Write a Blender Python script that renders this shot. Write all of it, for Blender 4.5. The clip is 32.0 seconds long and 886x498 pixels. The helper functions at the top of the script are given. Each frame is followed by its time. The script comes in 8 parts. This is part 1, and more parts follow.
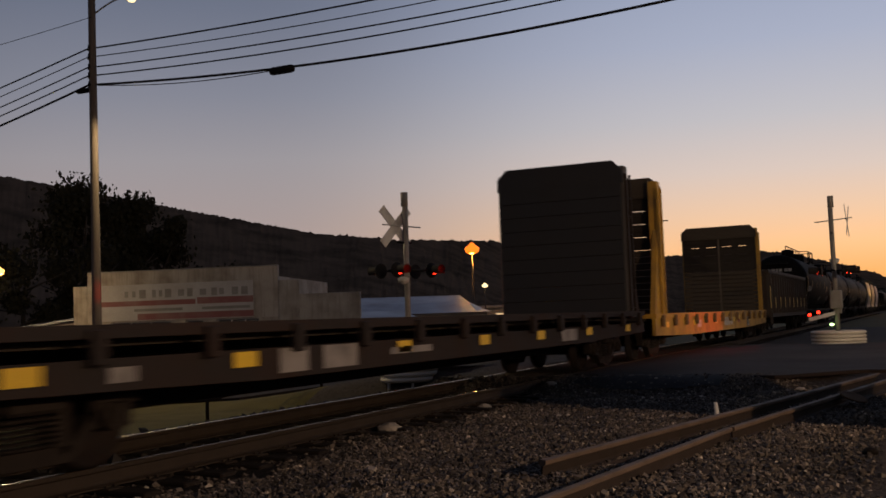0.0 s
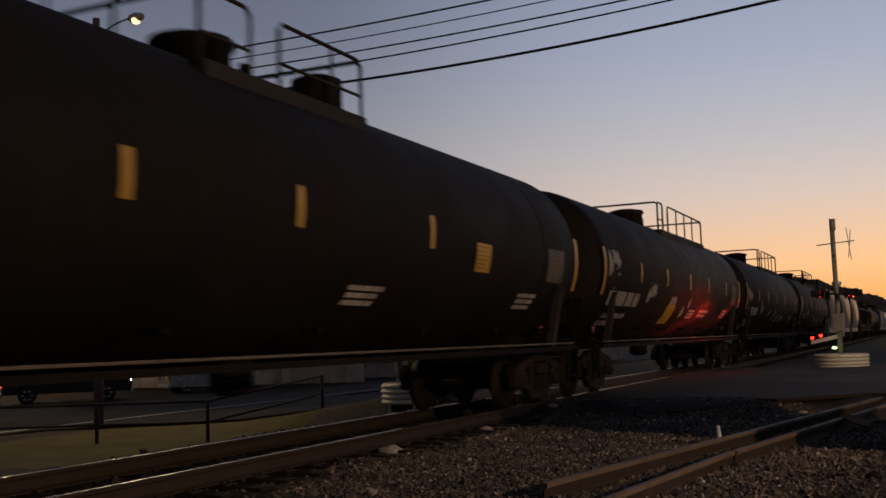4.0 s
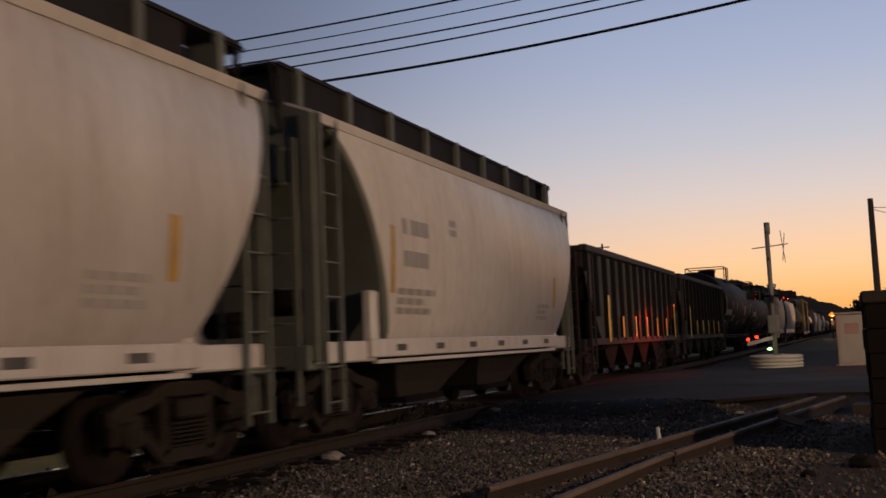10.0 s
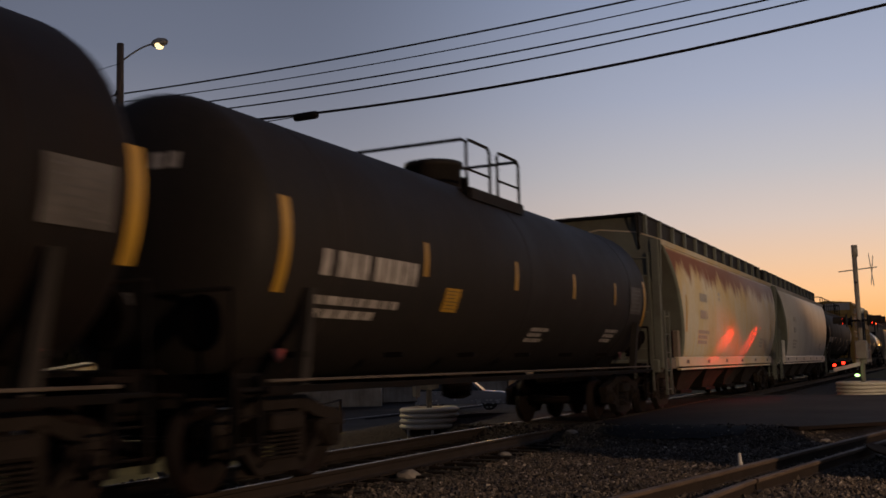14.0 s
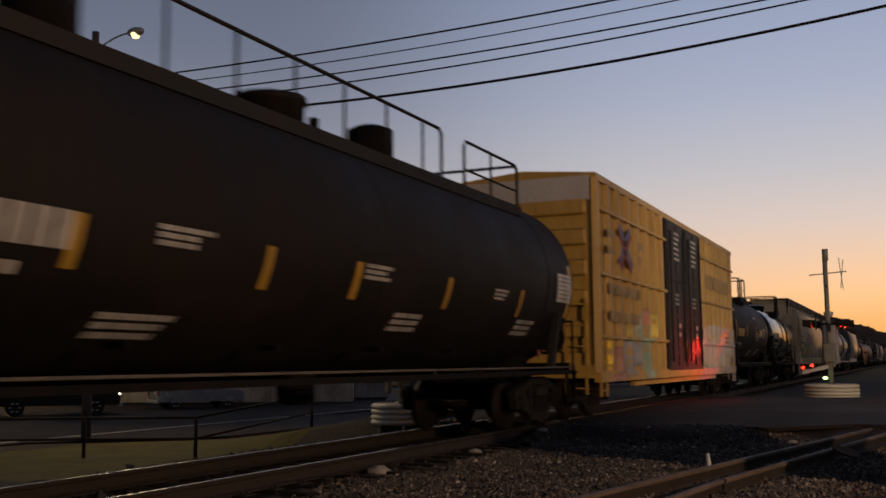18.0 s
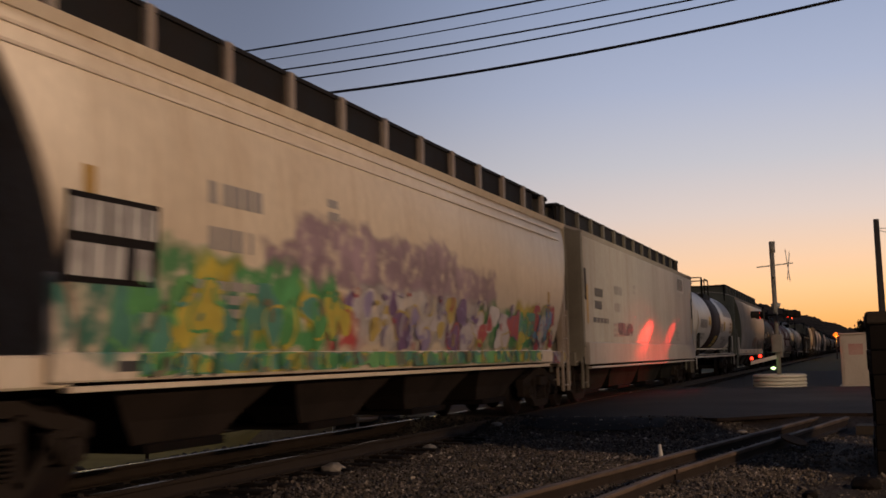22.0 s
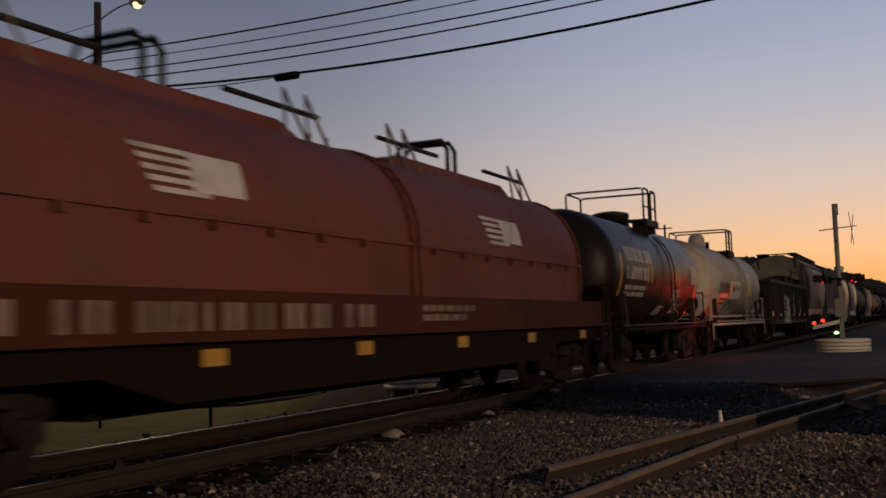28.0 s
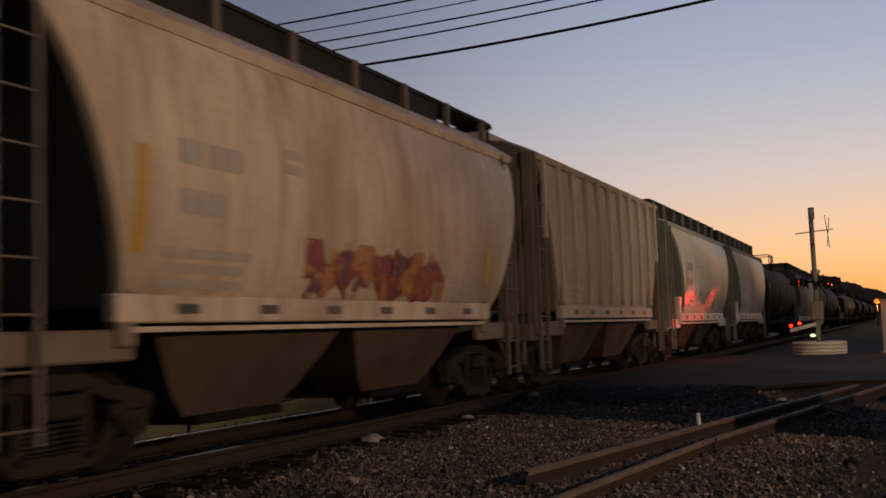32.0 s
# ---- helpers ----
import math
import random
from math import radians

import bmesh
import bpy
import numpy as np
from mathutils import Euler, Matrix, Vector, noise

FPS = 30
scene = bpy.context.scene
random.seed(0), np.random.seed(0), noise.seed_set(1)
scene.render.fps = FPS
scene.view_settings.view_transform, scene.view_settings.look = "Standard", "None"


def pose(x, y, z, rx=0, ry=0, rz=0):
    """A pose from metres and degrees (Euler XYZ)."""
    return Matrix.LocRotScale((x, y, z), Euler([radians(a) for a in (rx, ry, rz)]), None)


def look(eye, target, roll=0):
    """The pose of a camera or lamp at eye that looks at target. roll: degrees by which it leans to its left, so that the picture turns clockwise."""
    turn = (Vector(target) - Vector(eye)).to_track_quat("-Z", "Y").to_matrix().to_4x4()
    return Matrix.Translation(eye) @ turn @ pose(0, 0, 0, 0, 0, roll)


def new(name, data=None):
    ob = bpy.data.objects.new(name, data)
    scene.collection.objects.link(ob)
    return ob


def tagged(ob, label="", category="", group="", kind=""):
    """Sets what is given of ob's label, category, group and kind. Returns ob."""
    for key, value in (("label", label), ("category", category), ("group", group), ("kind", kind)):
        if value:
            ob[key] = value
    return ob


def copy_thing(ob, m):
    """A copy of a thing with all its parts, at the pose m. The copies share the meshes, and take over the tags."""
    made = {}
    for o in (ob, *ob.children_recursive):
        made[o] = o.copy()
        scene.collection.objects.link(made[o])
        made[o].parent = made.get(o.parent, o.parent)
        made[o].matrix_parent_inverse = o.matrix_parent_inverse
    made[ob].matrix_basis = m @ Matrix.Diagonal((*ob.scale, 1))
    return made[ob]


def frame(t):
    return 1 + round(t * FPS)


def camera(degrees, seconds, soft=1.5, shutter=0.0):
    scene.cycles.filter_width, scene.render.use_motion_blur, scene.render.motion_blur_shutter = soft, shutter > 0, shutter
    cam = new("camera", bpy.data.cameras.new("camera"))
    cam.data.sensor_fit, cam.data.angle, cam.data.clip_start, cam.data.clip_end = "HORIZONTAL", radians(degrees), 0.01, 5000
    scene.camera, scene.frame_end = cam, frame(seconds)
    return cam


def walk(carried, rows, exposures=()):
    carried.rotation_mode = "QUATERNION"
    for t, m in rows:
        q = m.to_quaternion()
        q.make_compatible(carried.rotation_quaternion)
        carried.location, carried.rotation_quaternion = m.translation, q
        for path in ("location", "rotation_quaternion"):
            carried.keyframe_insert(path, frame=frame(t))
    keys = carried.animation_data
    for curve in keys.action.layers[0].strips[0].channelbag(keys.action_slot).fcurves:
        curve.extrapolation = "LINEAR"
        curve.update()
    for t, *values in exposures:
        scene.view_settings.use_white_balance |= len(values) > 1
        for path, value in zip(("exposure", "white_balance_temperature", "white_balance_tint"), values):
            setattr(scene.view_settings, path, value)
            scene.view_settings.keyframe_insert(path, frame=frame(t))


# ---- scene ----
# camera: held by hand on one spot beside the track; the track runs along +y
U = 1.08            # plan unit in metres
EYE = 1.05 * U
XT = -6.62 * U      # track centre
cam = camera(47.0, 32.0, soft=1.6, shutter=0.32)
ROWS = [
    (0.0, 94.01, 2.00, 25.02),
    (0.5, 94.10, 1.98, 24.55),
    (1.0, 93.98, 1.95, 24.10),
    (1.5, 93.81, 1.79, 23.92),
    (2.0, 93.76, 1.80, 24.02),
    (2.5, 94.06, 1.62, 23.92),
    (3.0, 94.63, 1.57, 24.17),
    (3.5, 95.04, 1.68, 24.68),
    (5.5, 95.39, 1.90, 25.58),
    (6.0, 95.51, 1.73, 25.11),
    (6.5, 95.74, 1.68, 24.94),
    (7.0, 95.90, 1.93, 24.89),
    (7.5, 95.70, 2.04, 24.61),
    (8.0, 95.46, 2.05, 23.65),
    (8.5, 95.41, 1.80, 22.77),
    (9.0, 95.27, 1.82, 22.05),
    (9.5, 95.27, 2.08, 21.82),
    (10.0, 95.39, 2.38, 21.88),
    (10.5, 95.61, 2.55, 22.24),
    (11.0, 95.66, 2.51, 22.49),
    (11.5, 95.77, 2.85, 22.72),
    (12.0, 95.79, 3.16, 23.26),
    (12.5, 95.63, 2.97, 23.88),
    (13.0, 95.92, 2.33, 24.81),
    (13.5, 96.36, 1.80, 25.77),
    (14.0, 96.63, 1.40, 26.16),
    (14.5, 96.66, 1.21, 25.67),
    (15.0, 96.41, 0.97, 24.81),
    (15.5, 96.61, 0.92, 24.60),
    (17.5, 96.66, 0.57, 25.31),
    (18.0, 96.41, 0.49, 24.61),
    (18.5, 95.72, 0.42, 23.20),
    (19.0, 95.45, 0.63, 21.91),
    (19.5, 95.37, 1.10, 20.93),
    (20.0, 95.55, 1.44, 21.21),
    (20.5, 95.72, 1.57, 21.60),
    (21.0, 95.85, 1.46, 21.86),
    (21.5, 96.23, 1.43, 21.94),
    (22.0, 96.13, 1.34, 22.03),
    (22.5, 95.54, 1.57, 22.41),
    (23.0, 94.53, 1.59, 22.62),
    (23.5, 93.93, 1.57, 23.06),
    (24.0, 93.49, 1.59, 23.47),
    (24.5, 94.03, 1.81, 23.82),
    (25.0, 94.05, 1.97, 24.12),
    (25.5, 94.19, 1.96, 24.31),
    (27.5, 94.65, 1.91, 25.29),
    (28.0, 94.39, 1.77, 25.23),
    (28.5, 94.49, 1.75, 24.63),
    (29.0, 95.21, 1.67, 24.29),
    (29.5, 95.77, 1.51, 24.19),
    (30.0, 95.40, 1.64, 24.03),
    (30.5, 94.40, 1.91, 23.61),
    (31.0, 94.31, 2.03, 24.11),
    (31.5, 94.38, 1.98, 24.37),
    (32.0, 94.57, 1.95, 24.07),]
EXPO = ((0.0, 0.0, 6480, 10), (5.5, -0.04, 6630, 10), (7.0, 0.0, 6580, 10), (9.0, 0.06, 6330, 10), (10.5, 0.08, 6130, 10), (12.0, 0.04, 6330, 10), (14.0, -0.04, 6530, 10), (17.5, 0.0, 6480, 10),
        (19.0, 0.04, 6380, 10), (21.5, 0.10, 6380, 10), (23.0, 0.06, 6080, 10), (25.0, 0.04, 6280, 10), (28.0, -0.08, 6530, 10), (30.0, 0.06, 6530, 10), (32.0, 0.0, 6530, 10))
walk(cam, [(t, pose(0, 0, EYE, rx, ry, rz)) for t, rx, ry, rz in ROWS], EXPO)


KT = 1.055          # stretch of the train along the track, about PIV
PIV = 15.0


def train_way(t):
    """Metres the train has run since the start."""
    u = t / 32.0
    return KT * U * (423.675 * u - 26.355 * u ** 2 - 13.899 * u ** 3 + 11.027 * u ** 4)


# ---------------------------------------------------------------- sky and large lights
world = bpy.data.worlds.new("dusk")
scene.world = world
world.use_nodes = True
wn = world.node_tree
wn.nodes.clear()
sky = wn.nodes.new("ShaderNodeTexSky")
sky.sky_type = "NISHITA"
sky.sun_disc = False
sky.sun_elevation = radians(-2.0)
sky.sun_rotation = radians(4)
sky.altitude = 600
sky.air_density, sky.dust_density, sky.ozone_density = 1.0, 2.0, 1.6
SUNSET = Vector((math.sin(radians(4)), math.cos(radians(4)), 0))


def sky_ramp(stops):
    r = wn.nodes.new("ShaderNodeValToRGB")
    el = r.color_ramp.elements
    while len(el) < len(stops):
        el.new(0.5)
    for e, (p, c) in zip(el, stops):
        e.position, e.color = p, (*c, 1)
    return r


# afterglow: orange low down towards the sunset, grey-blue dusk away from it
way = wn.nodes.new("ShaderNodeTexCoord")
norm = wn.nodes.new("ShaderNodeVectorMath")
norm.operation = "NORMALIZE"
sepz = wn.nodes.new("ShaderNodeSeparateXYZ")
flat = wn.nodes.new("ShaderNodeVectorMath")
flat.operation = "MULTIPLY"
flat.inputs[1].default_value = (1, 1, 0)
flatn = wn.nodes.new("ShaderNodeVectorMath")
flatn.operation = "NORMALIZE"
dot = wn.nodes.new("ShaderNodeVectorMath")
dot.operation = "DOT_PRODUCT"
dot.inputs[1].default_value = SUNSET
side = wn.nodes.new("ShaderNodeMapRange")
side.interpolation_type = "SMOOTHERSTEP"
side.inputs["From Min"].default_value, side.inputs["From Max"].default_value = 0.76, 1.03
warm = sky_ramp(((0.0, (1.0, 0.36, 0.08)), (0.03, (1.10, 0.50, 0.155)), (0.06, (1.10, 0.61, 0.29)), (0.09, (0.95, 0.62, 0.40)), (0.13, (0.76, 0.61, 0.53)), (0.18, (0.578, 0.55, 0.57)), (0.25, (0.424, 0.455, 0.575)), (0.36, (0.278, 0.333, 0.482)), (0.6, (0.12, 0.165, 0.29)), (1.0, (0.07, 0.10, 0.19))))
cool = sky_ramp(((0.0, (0.40, 0.29, 0.26)), (0.07, (0.422, 0.322, 0.300)), (0.16, (0.341, 0.312, 0.330)), (0.22, (0.241, 0.246, 0.297)), (0.30, (0.155, 0.173, 0.234)), (0.55, (0.069, 0.084, 0.136)), (1.0, (0.035, 0.042, 0.07))))
east = sky_ramp(((0.0, (0.22, 0.155, 0.14)), (0.07, (0.19, 0.15, 0.155)), (0.16, (0.135, 0.128, 0.15)), (0.30, (0.088, 0.094, 0.122)), (0.55, (0.06, 0.068, 0.10)), (1.0, (0.035, 0.042, 0.07))))
back = wn.nodes.new("ShaderNodeMapRange")
back.interpolation_type = "SMOOTHERSTEP"
back.inputs["From Min"].default_value, back.inputs["From Max"].default_value = 0.30, 0.72
mixe = wn.nodes.new("ShaderNodeMix")
mixe.data_type = "RGBA"
mixs = wn.nodes.new("ShaderNodeMix")
mixs.data_type = "RGBA"
mixn = wn.nodes.new("ShaderNodeMix")
mixn.data_type = "RGBA"
mixn.inputs["Factor"].default_value = 0.06
for p, q in ((way.outputs["Generated"], norm.inputs[0]), (norm.outputs[0], sepz.inputs[0]), (norm.outputs[0], flat.inputs[0]), (flat.outputs[0], flatn.inputs[0]),
             (flatn.outputs[0], dot.inputs[0]), (dot.outputs["Value"], side.inputs["Value"]), (sepz.outputs["Z"], warm.inputs["Fac"]), (sepz.outputs["Z"], cool.inputs["Fac"]), (sepz.outputs["Z"], east.inputs["Fac"]), (dot.outputs["Value"], back.inputs["Value"]),
             (back.outputs[0], mixe.inputs["Factor"]), (east.outputs["Color"], mixe.inputs["A"]), (cool.outputs["Color"], mixe.inputs["B"]),
             (side.outputs[0], mixs.inputs["Factor"]), (mixe.outputs["Result"], mixs.inputs["A"]), (warm.outputs["Color"], mixs.inputs["B"]),
             (mixs.outputs["Result"], mixn.inputs["A"]), (sky.outputs[0], mixn.inputs["B"])):
    wn.links.new(p, q)
bg = wn.nodes.new("ShaderNodeBackground")
bg.inputs["Strength"].default_value = 1.0
wout = wn.nodes.new("ShaderNodeOutputWorld")
wn.links.new(mixn.outputs["Result"], bg.inputs["Color"])
wn.links.new(bg.outputs[0], wout.inputs["Surface"])


def lamp(name, kind, place, color, watts, size=0.1, target=None, angle=120, blend=0.6):
    data = bpy.data.lights.new(name, kind)
    data.energy, data.color = watts, color
    data.shadow_soft_size = size
    if kind == "SPOT":
        data.spot_size, data.spot_blend = radians(angle), blend
    ob = new(name, data)
    ob.matrix_basis = look(place, target) if target else Matrix.Translation(place)
    return ob


# ---------------------------------------------------------------- materials
def nodes_of(name):
    m = bpy.data.materials.new(name)
    m.use_nodes = True
    nt = m.node_tree
    return m, nt, nt.nodes["Principled BSDF"]


def paint(name, color, rough=0.5, metal=0.0, dirt=(0.05, 0.04, 0.03), amount=0.45, scale=1.2, bump=0.15, stretch=(1, 1, 1), spec=0.5, streak=0.0):
    """Painted or bare surface with stains at a large scale, grain at a small one."""
    m, nt, b = nodes_of(name)
    geo = nt.nodes.new("ShaderNodeTexCoord")
    info = nt.nodes.new("ShaderNodeObjectInfo")
    mp = nt.nodes.new("ShaderNodeMapping")
    mp.inputs["Scale"].default_value = stretch
    off = nt.nodes.new("ShaderNodeVectorMath")
    off.operation = "ADD"
    mul = nt.nodes.new("ShaderNodeMath")
    mul.operation = "MULTIPLY"
    mul.inputs[1].default_value = 37.0
    nt.links.new(info.outputs["Random"], mul.inputs[0])
    nt.links.new(geo.outputs["Object"], off.inputs[0])
    nt.links.new(mul.outputs[0], off.inputs[1])
    nt.links.new(off.outputs[0], mp.inputs["Vector"])
    big = nt.nodes.new("ShaderNodeTexNoise")
    big.inputs["Scale"].default_value, big.inputs["Detail"].default_value = scale, 6
    fine = nt.nodes.new("ShaderNodeTexNoise")
    fine.inputs["Scale"].default_value, fine.inputs["Detail"].default_value = scale * 22, 4
    for n in (big, fine):
        nt.links.new(mp.outputs[0], n.inputs["Vector"])
    ramp = nt.nodes.new("ShaderNodeValToRGB")
    ramp.color_ramp.elements[0].position, ramp.color_ramp.elements[1].position = 0.42, 0.78
    ramp.color_ramp.elements[0].color, ramp.color_ramp.elements[1].color = (0, 0, 0, 1), (amount, amount, amount, 1)
    nt.links.new(big.outputs["Fac"], ramp.inputs["Fac"])
    mix = nt.nodes.new("ShaderNodeMix")
    mix.data_type = "RGBA"
    mix.inputs["A"].default_value, mix.inputs["B"].default_value = (*color, 1), (*dirt, 1)
    nt.links.new(ramp.outputs["Color"], mix.inputs["Factor"])
    mix2 = nt.nodes.new("ShaderNodeMix")
    mix2.data_type, mix2.blend_type = "RGBA", "MULTIPLY"
    mix2.inputs["Factor"].default_value = 0.35
    nt.links.new(mix.outputs["Result"], mix2.inputs["A"])
    nt.links.new(fine.outputs["Fac"], mix2.inputs["B"])
    nt.links.new(mix2.outputs["Result"], b.inputs["Base Color"])
    if streak:
        # rain streaks, long in z, broken up by a wider noise
        run = nt.nodes.new("ShaderNodeMapping")
        run.inputs["Scale"].default_value = (4, 4, 0.28)
        nt.links.new(off.outputs[0], run.inputs["Vector"])
        drip = nt.nodes.new("ShaderNodeTexNoise")
        drip.inputs["Scale"].default_value, drip.inputs["Detail"].default_value, drip.inputs["Roughness"].default_value = 1.6, 7, 0.62
        nt.links.new(run.outputs[0], drip.inputs["Vector"])
        dr = nt.nodes.new("ShaderNodeValToRGB")
        dr.color_ramp.elements[0].position, dr.color_ramp.elements[1].position = 0.48, 0.74
        dr.color_ramp.elements[0].color, dr.color_ramp.elements[1].color = (0, 0, 0, 1), (streak, streak, streak, 1)
        nt.links.new(drip.outputs["Fac"], dr.inputs["Fac"])
        mix3 = nt.nodes.new("ShaderNodeMix")
        mix3.data_type = "RGBA"
        mix3.inputs["B"].default_value = (*dirt, 1)
        nt.links.new(dr.outputs["Color"], mix3.inputs["Factor"])
        nt.links.new(mix2.outputs["Result"], mix3.inputs["A"])
        nt.links.new(mix3.outputs["Result"], b.inputs["Base Color"])
    b.inputs["Roughness"].default_value, b.inputs["Metallic"].default_value = rough, metal
    b.inputs["Specular IOR Level"].default_value = spec
    rr = nt.nodes.new("ShaderNodeMapRange")
    rr.inputs["To Min"].default_value, rr.inputs["To Max"].default_value = rough * 0.8, min(1, rough * 1.3)
    nt.links.new(big.outputs["Fac"], rr.inputs["Value"])
    nt.links.new(rr.outputs[0], b.inputs["Roughness"])
    bp = nt.nodes.new("ShaderNodeBump")
    bp.inputs["Strength"].default_value, bp.inputs["Distance"].default_value = bump, 0.01
    nt.links.new(fine.outputs["Fac"], bp.inputs["Height"])
    nt.links.new(bp.outputs[0], b.inputs["Normal"])
    return m


def stained_band(m, color, z0, z1, top, wobble=0.9, scale=0.8, stretch=(1, 1.6, 0.6)):
    """Lay a ragged stain over a surface, from a wavering lower edge up to a height."""
    nt = m.node_tree
    b = nt.nodes["Principled BSDF"]
    src = b.inputs["Base Color"].links[0].from_socket
    tc = nt.nodes.new("ShaderNodeTexCoord")
    sp = nt.nodes.new("ShaderNodeSeparateXYZ")
    nz = nt.nodes.new("ShaderNodeTexNoise")
    nz.inputs["Scale"].default_value, nz.inputs["Detail"].default_value, nz.inputs["Roughness"].default_value = scale, 8, 0.62
    mp = nt.nodes.new("ShaderNodeMapping")
    mp.inputs["Scale"].default_value = stretch
    nt.links.new(tc.outputs["Object"], sp.inputs[0])
    nt.links.new(tc.outputs["Object"], mp.inputs["Vector"])
    nt.links.new(mp.outputs[0], nz.inputs["Vector"])
    wob = nt.nodes.new("ShaderNodeMath")
    wob.operation = "MULTIPLY_ADD"
    wob.inputs[1].default_value = wobble * 2
    nt.links.new(nz.outputs["Fac"], wob.inputs[0])
    nt.links.new(sp.outputs["Z"], wob.inputs[2])
    up = nt.nodes.new("ShaderNodeMapRange")
    up.inputs["From Min"].default_value, up.inputs["From Max"].default_value = z0 + wobble, z1 + wobble
    nt.links.new(wob.outputs[0], up.inputs["Value"])
    cut = nt.nodes.new("ShaderNodeMapRange")
    cut.inputs["From Min"].default_value, cut.inputs["From Max"].default_value = top + 0.06, top - 0.04
    nt.links.new(sp.outputs["Z"], cut.inputs["Value"])
    fac = nt.nodes.new("ShaderNodeMath")
    fac.operation = "MULTIPLY"
    nt.links.new(up.outputs[0], fac.inputs[0])
    nt.links.new(cut.outputs[0], fac.inputs[1])
    mix = nt.nodes.new("ShaderNodeMix")
    mix.data_type = "RGBA"
    mix.inputs["B"].default_value = (*color, 1)
    nt.links.new(fac.outputs[0], mix.inputs["Factor"])
    nt.links.new(src, mix.inputs["A"])
    nt.links.new(mix.outputs["Result"], b.inputs["Base Color"])
    return m


def mural(m, colors, ys, zs, scale=1.3, cover=0.75, edge=0.35, shift=0.0, line=(0.03, 0.025, 0.025), ragged=0.7):
    """Sprayed fields of colour with dark outlines over a paint, within a ragged stretch of the side."""
    nt = m.node_tree
    b = nt.nodes["Principled BSDF"]
    src = b.inputs["Base Color"].links[0].from_socket

    def node(kind, **k):
        n = nt.nodes.new("ShaderNode" + kind)
        for a, v in k.items():
            if a == "op":
                n.operation = v
        return n

    def calc(op, a, c):
        n = node("Math", op=op)
        for i, v in enumerate((a, c)):
            if isinstance(v, (int, float)):
                n.inputs[i].default_value = v
            else:
                nt.links.new(v, n.inputs[i])
        return n.outputs[0]
    tc = node("TexCoord")
    base = node("VectorMath", op="ADD")
    base.inputs[1].default_value = (0, shift, shift * 0.37)
    nt.links.new(tc.outputs["Object"], base.inputs[0])
    warp = node("TexNoise")
    warp.inputs["Scale"].default_value, warp.inputs["Detail"].default_value = scale * 1.1, 2
    nt.links.new(base.outputs[0], warp.inputs["Vector"])
    cen = node("VectorMath", op="SUBTRACT")
    cen.inputs[1].default_value = (0.5, 0.5, 0.5)
    nt.links.new(warp.outputs["Color"], cen.inputs[0])
    amt = node("VectorMath", op="SCALE")
    amt.inputs["Scale"].default_value = 1.3 / scale
    nt.links.new(cen.outputs[0], amt.inputs[0])
    bent = node("VectorMath", op="ADD")
    nt.links.new(base.outputs[0], bent.inputs[0])
    nt.links.new(amt.outputs[0], bent.inputs[1])
    flat = node("VectorMath", op="MULTIPLY")
    flat.inputs[1].default_value = (0.0, 1.0, 0.75)
    nt.links.new(bent.outputs[0], flat.inputs[0])
    cell = node("TexVoronoi")
    rim = node("TexVoronoi")
    rim.feature = "DISTANCE_TO_EDGE"
    for n in (cell, rim):
        n.inputs["Scale"].default_value = scale
        nt.links.new(flat.outputs[0], n.inputs["Vector"])
    pick = node("SeparateColor")
    nt.links.new(cell.outputs["Color"], pick.inputs[0])
    ramp = node("ValToRGB")
    ramp.color_ramp.interpolation = "CONSTANT"
    el = ramp.color_ramp.elements
    while len(el) < len(colors):
        el.new(0.5)
    for i, c in enumerate(colors):
        el[i].position, el[i].color = i / len(colors), (*c, 1)
    nt.links.new(pick.outputs[0], ramp.inputs["Fac"])
    thin = node("MapRange")
    thin.inputs["From Min"].default_value, thin.inputs["From Max"].default_value = 0.015, 0.05
    nt.links.new(rim.outputs["Distance"], thin.inputs["Value"])
    tone = node("Mix")
    tone.data_type = "RGBA"
    tone.inputs["A"].default_value = (*line, 1)
    nt.links.new(thin.outputs[0], tone.inputs["Factor"])
    nt.links.new(ramp.outputs["Color"], tone.inputs["B"])
    rag = node("VectorMath", op="SCALE")
    rag.inputs["Scale"].default_value = ragged
    nt.links.new(cen.outputs[0], rag.inputs[0])
    brink = node("VectorMath", op="ADD")
    nt.links.new(base.outputs[0], brink.inputs[0])
    nt.links.new(rag.outputs[0], brink.inputs[1])
    sep = node("SeparateXYZ")
    nt.links.new(brink.outputs[0], sep.inputs[0])
    fac = None
    for axis, (lo, hi), off in (("Y", ys, shift), ("Z", zs, shift * 0.37)):
        for a, c in ((lo - edge * 0.3, lo + edge * 0.3), (hi + edge * 0.3, hi - edge * 0.3)):
            mr = node("MapRange")
            mr.inputs["From Min"].default_value, mr.inputs["From Max"].default_value = a + off, c + off
            nt.links.new(sep.outputs[axis], mr.inputs["Value"])
            fac = mr.outputs[0] if fac is None else calc("MULTIPLY", fac, mr.outputs[0])
    keep = calc("LESS_THAN", pick.outputs[1], cover)
    worn = node("TexNoise")
    worn.inputs["Scale"].default_value, worn.inputs["Detail"].default_value = 3.5, 6
    nt.links.new(base.outputs[0], worn.inputs["Vector"])
    wr = node("MapRange")
    wr.inputs["From Min"].default_value, wr.inputs["From Max"].default_value = 0.30, 0.45
    nt.links.new(worn.outputs["Fac"], wr.inputs["Value"])
    fac = calc("MULTIPLY", calc("MULTIPLY", fac, keep), wr.outputs[0])
    mix = node("Mix")
    mix.data_type = "RGBA"
    nt.links.new(fac, mix.inputs["Factor"])
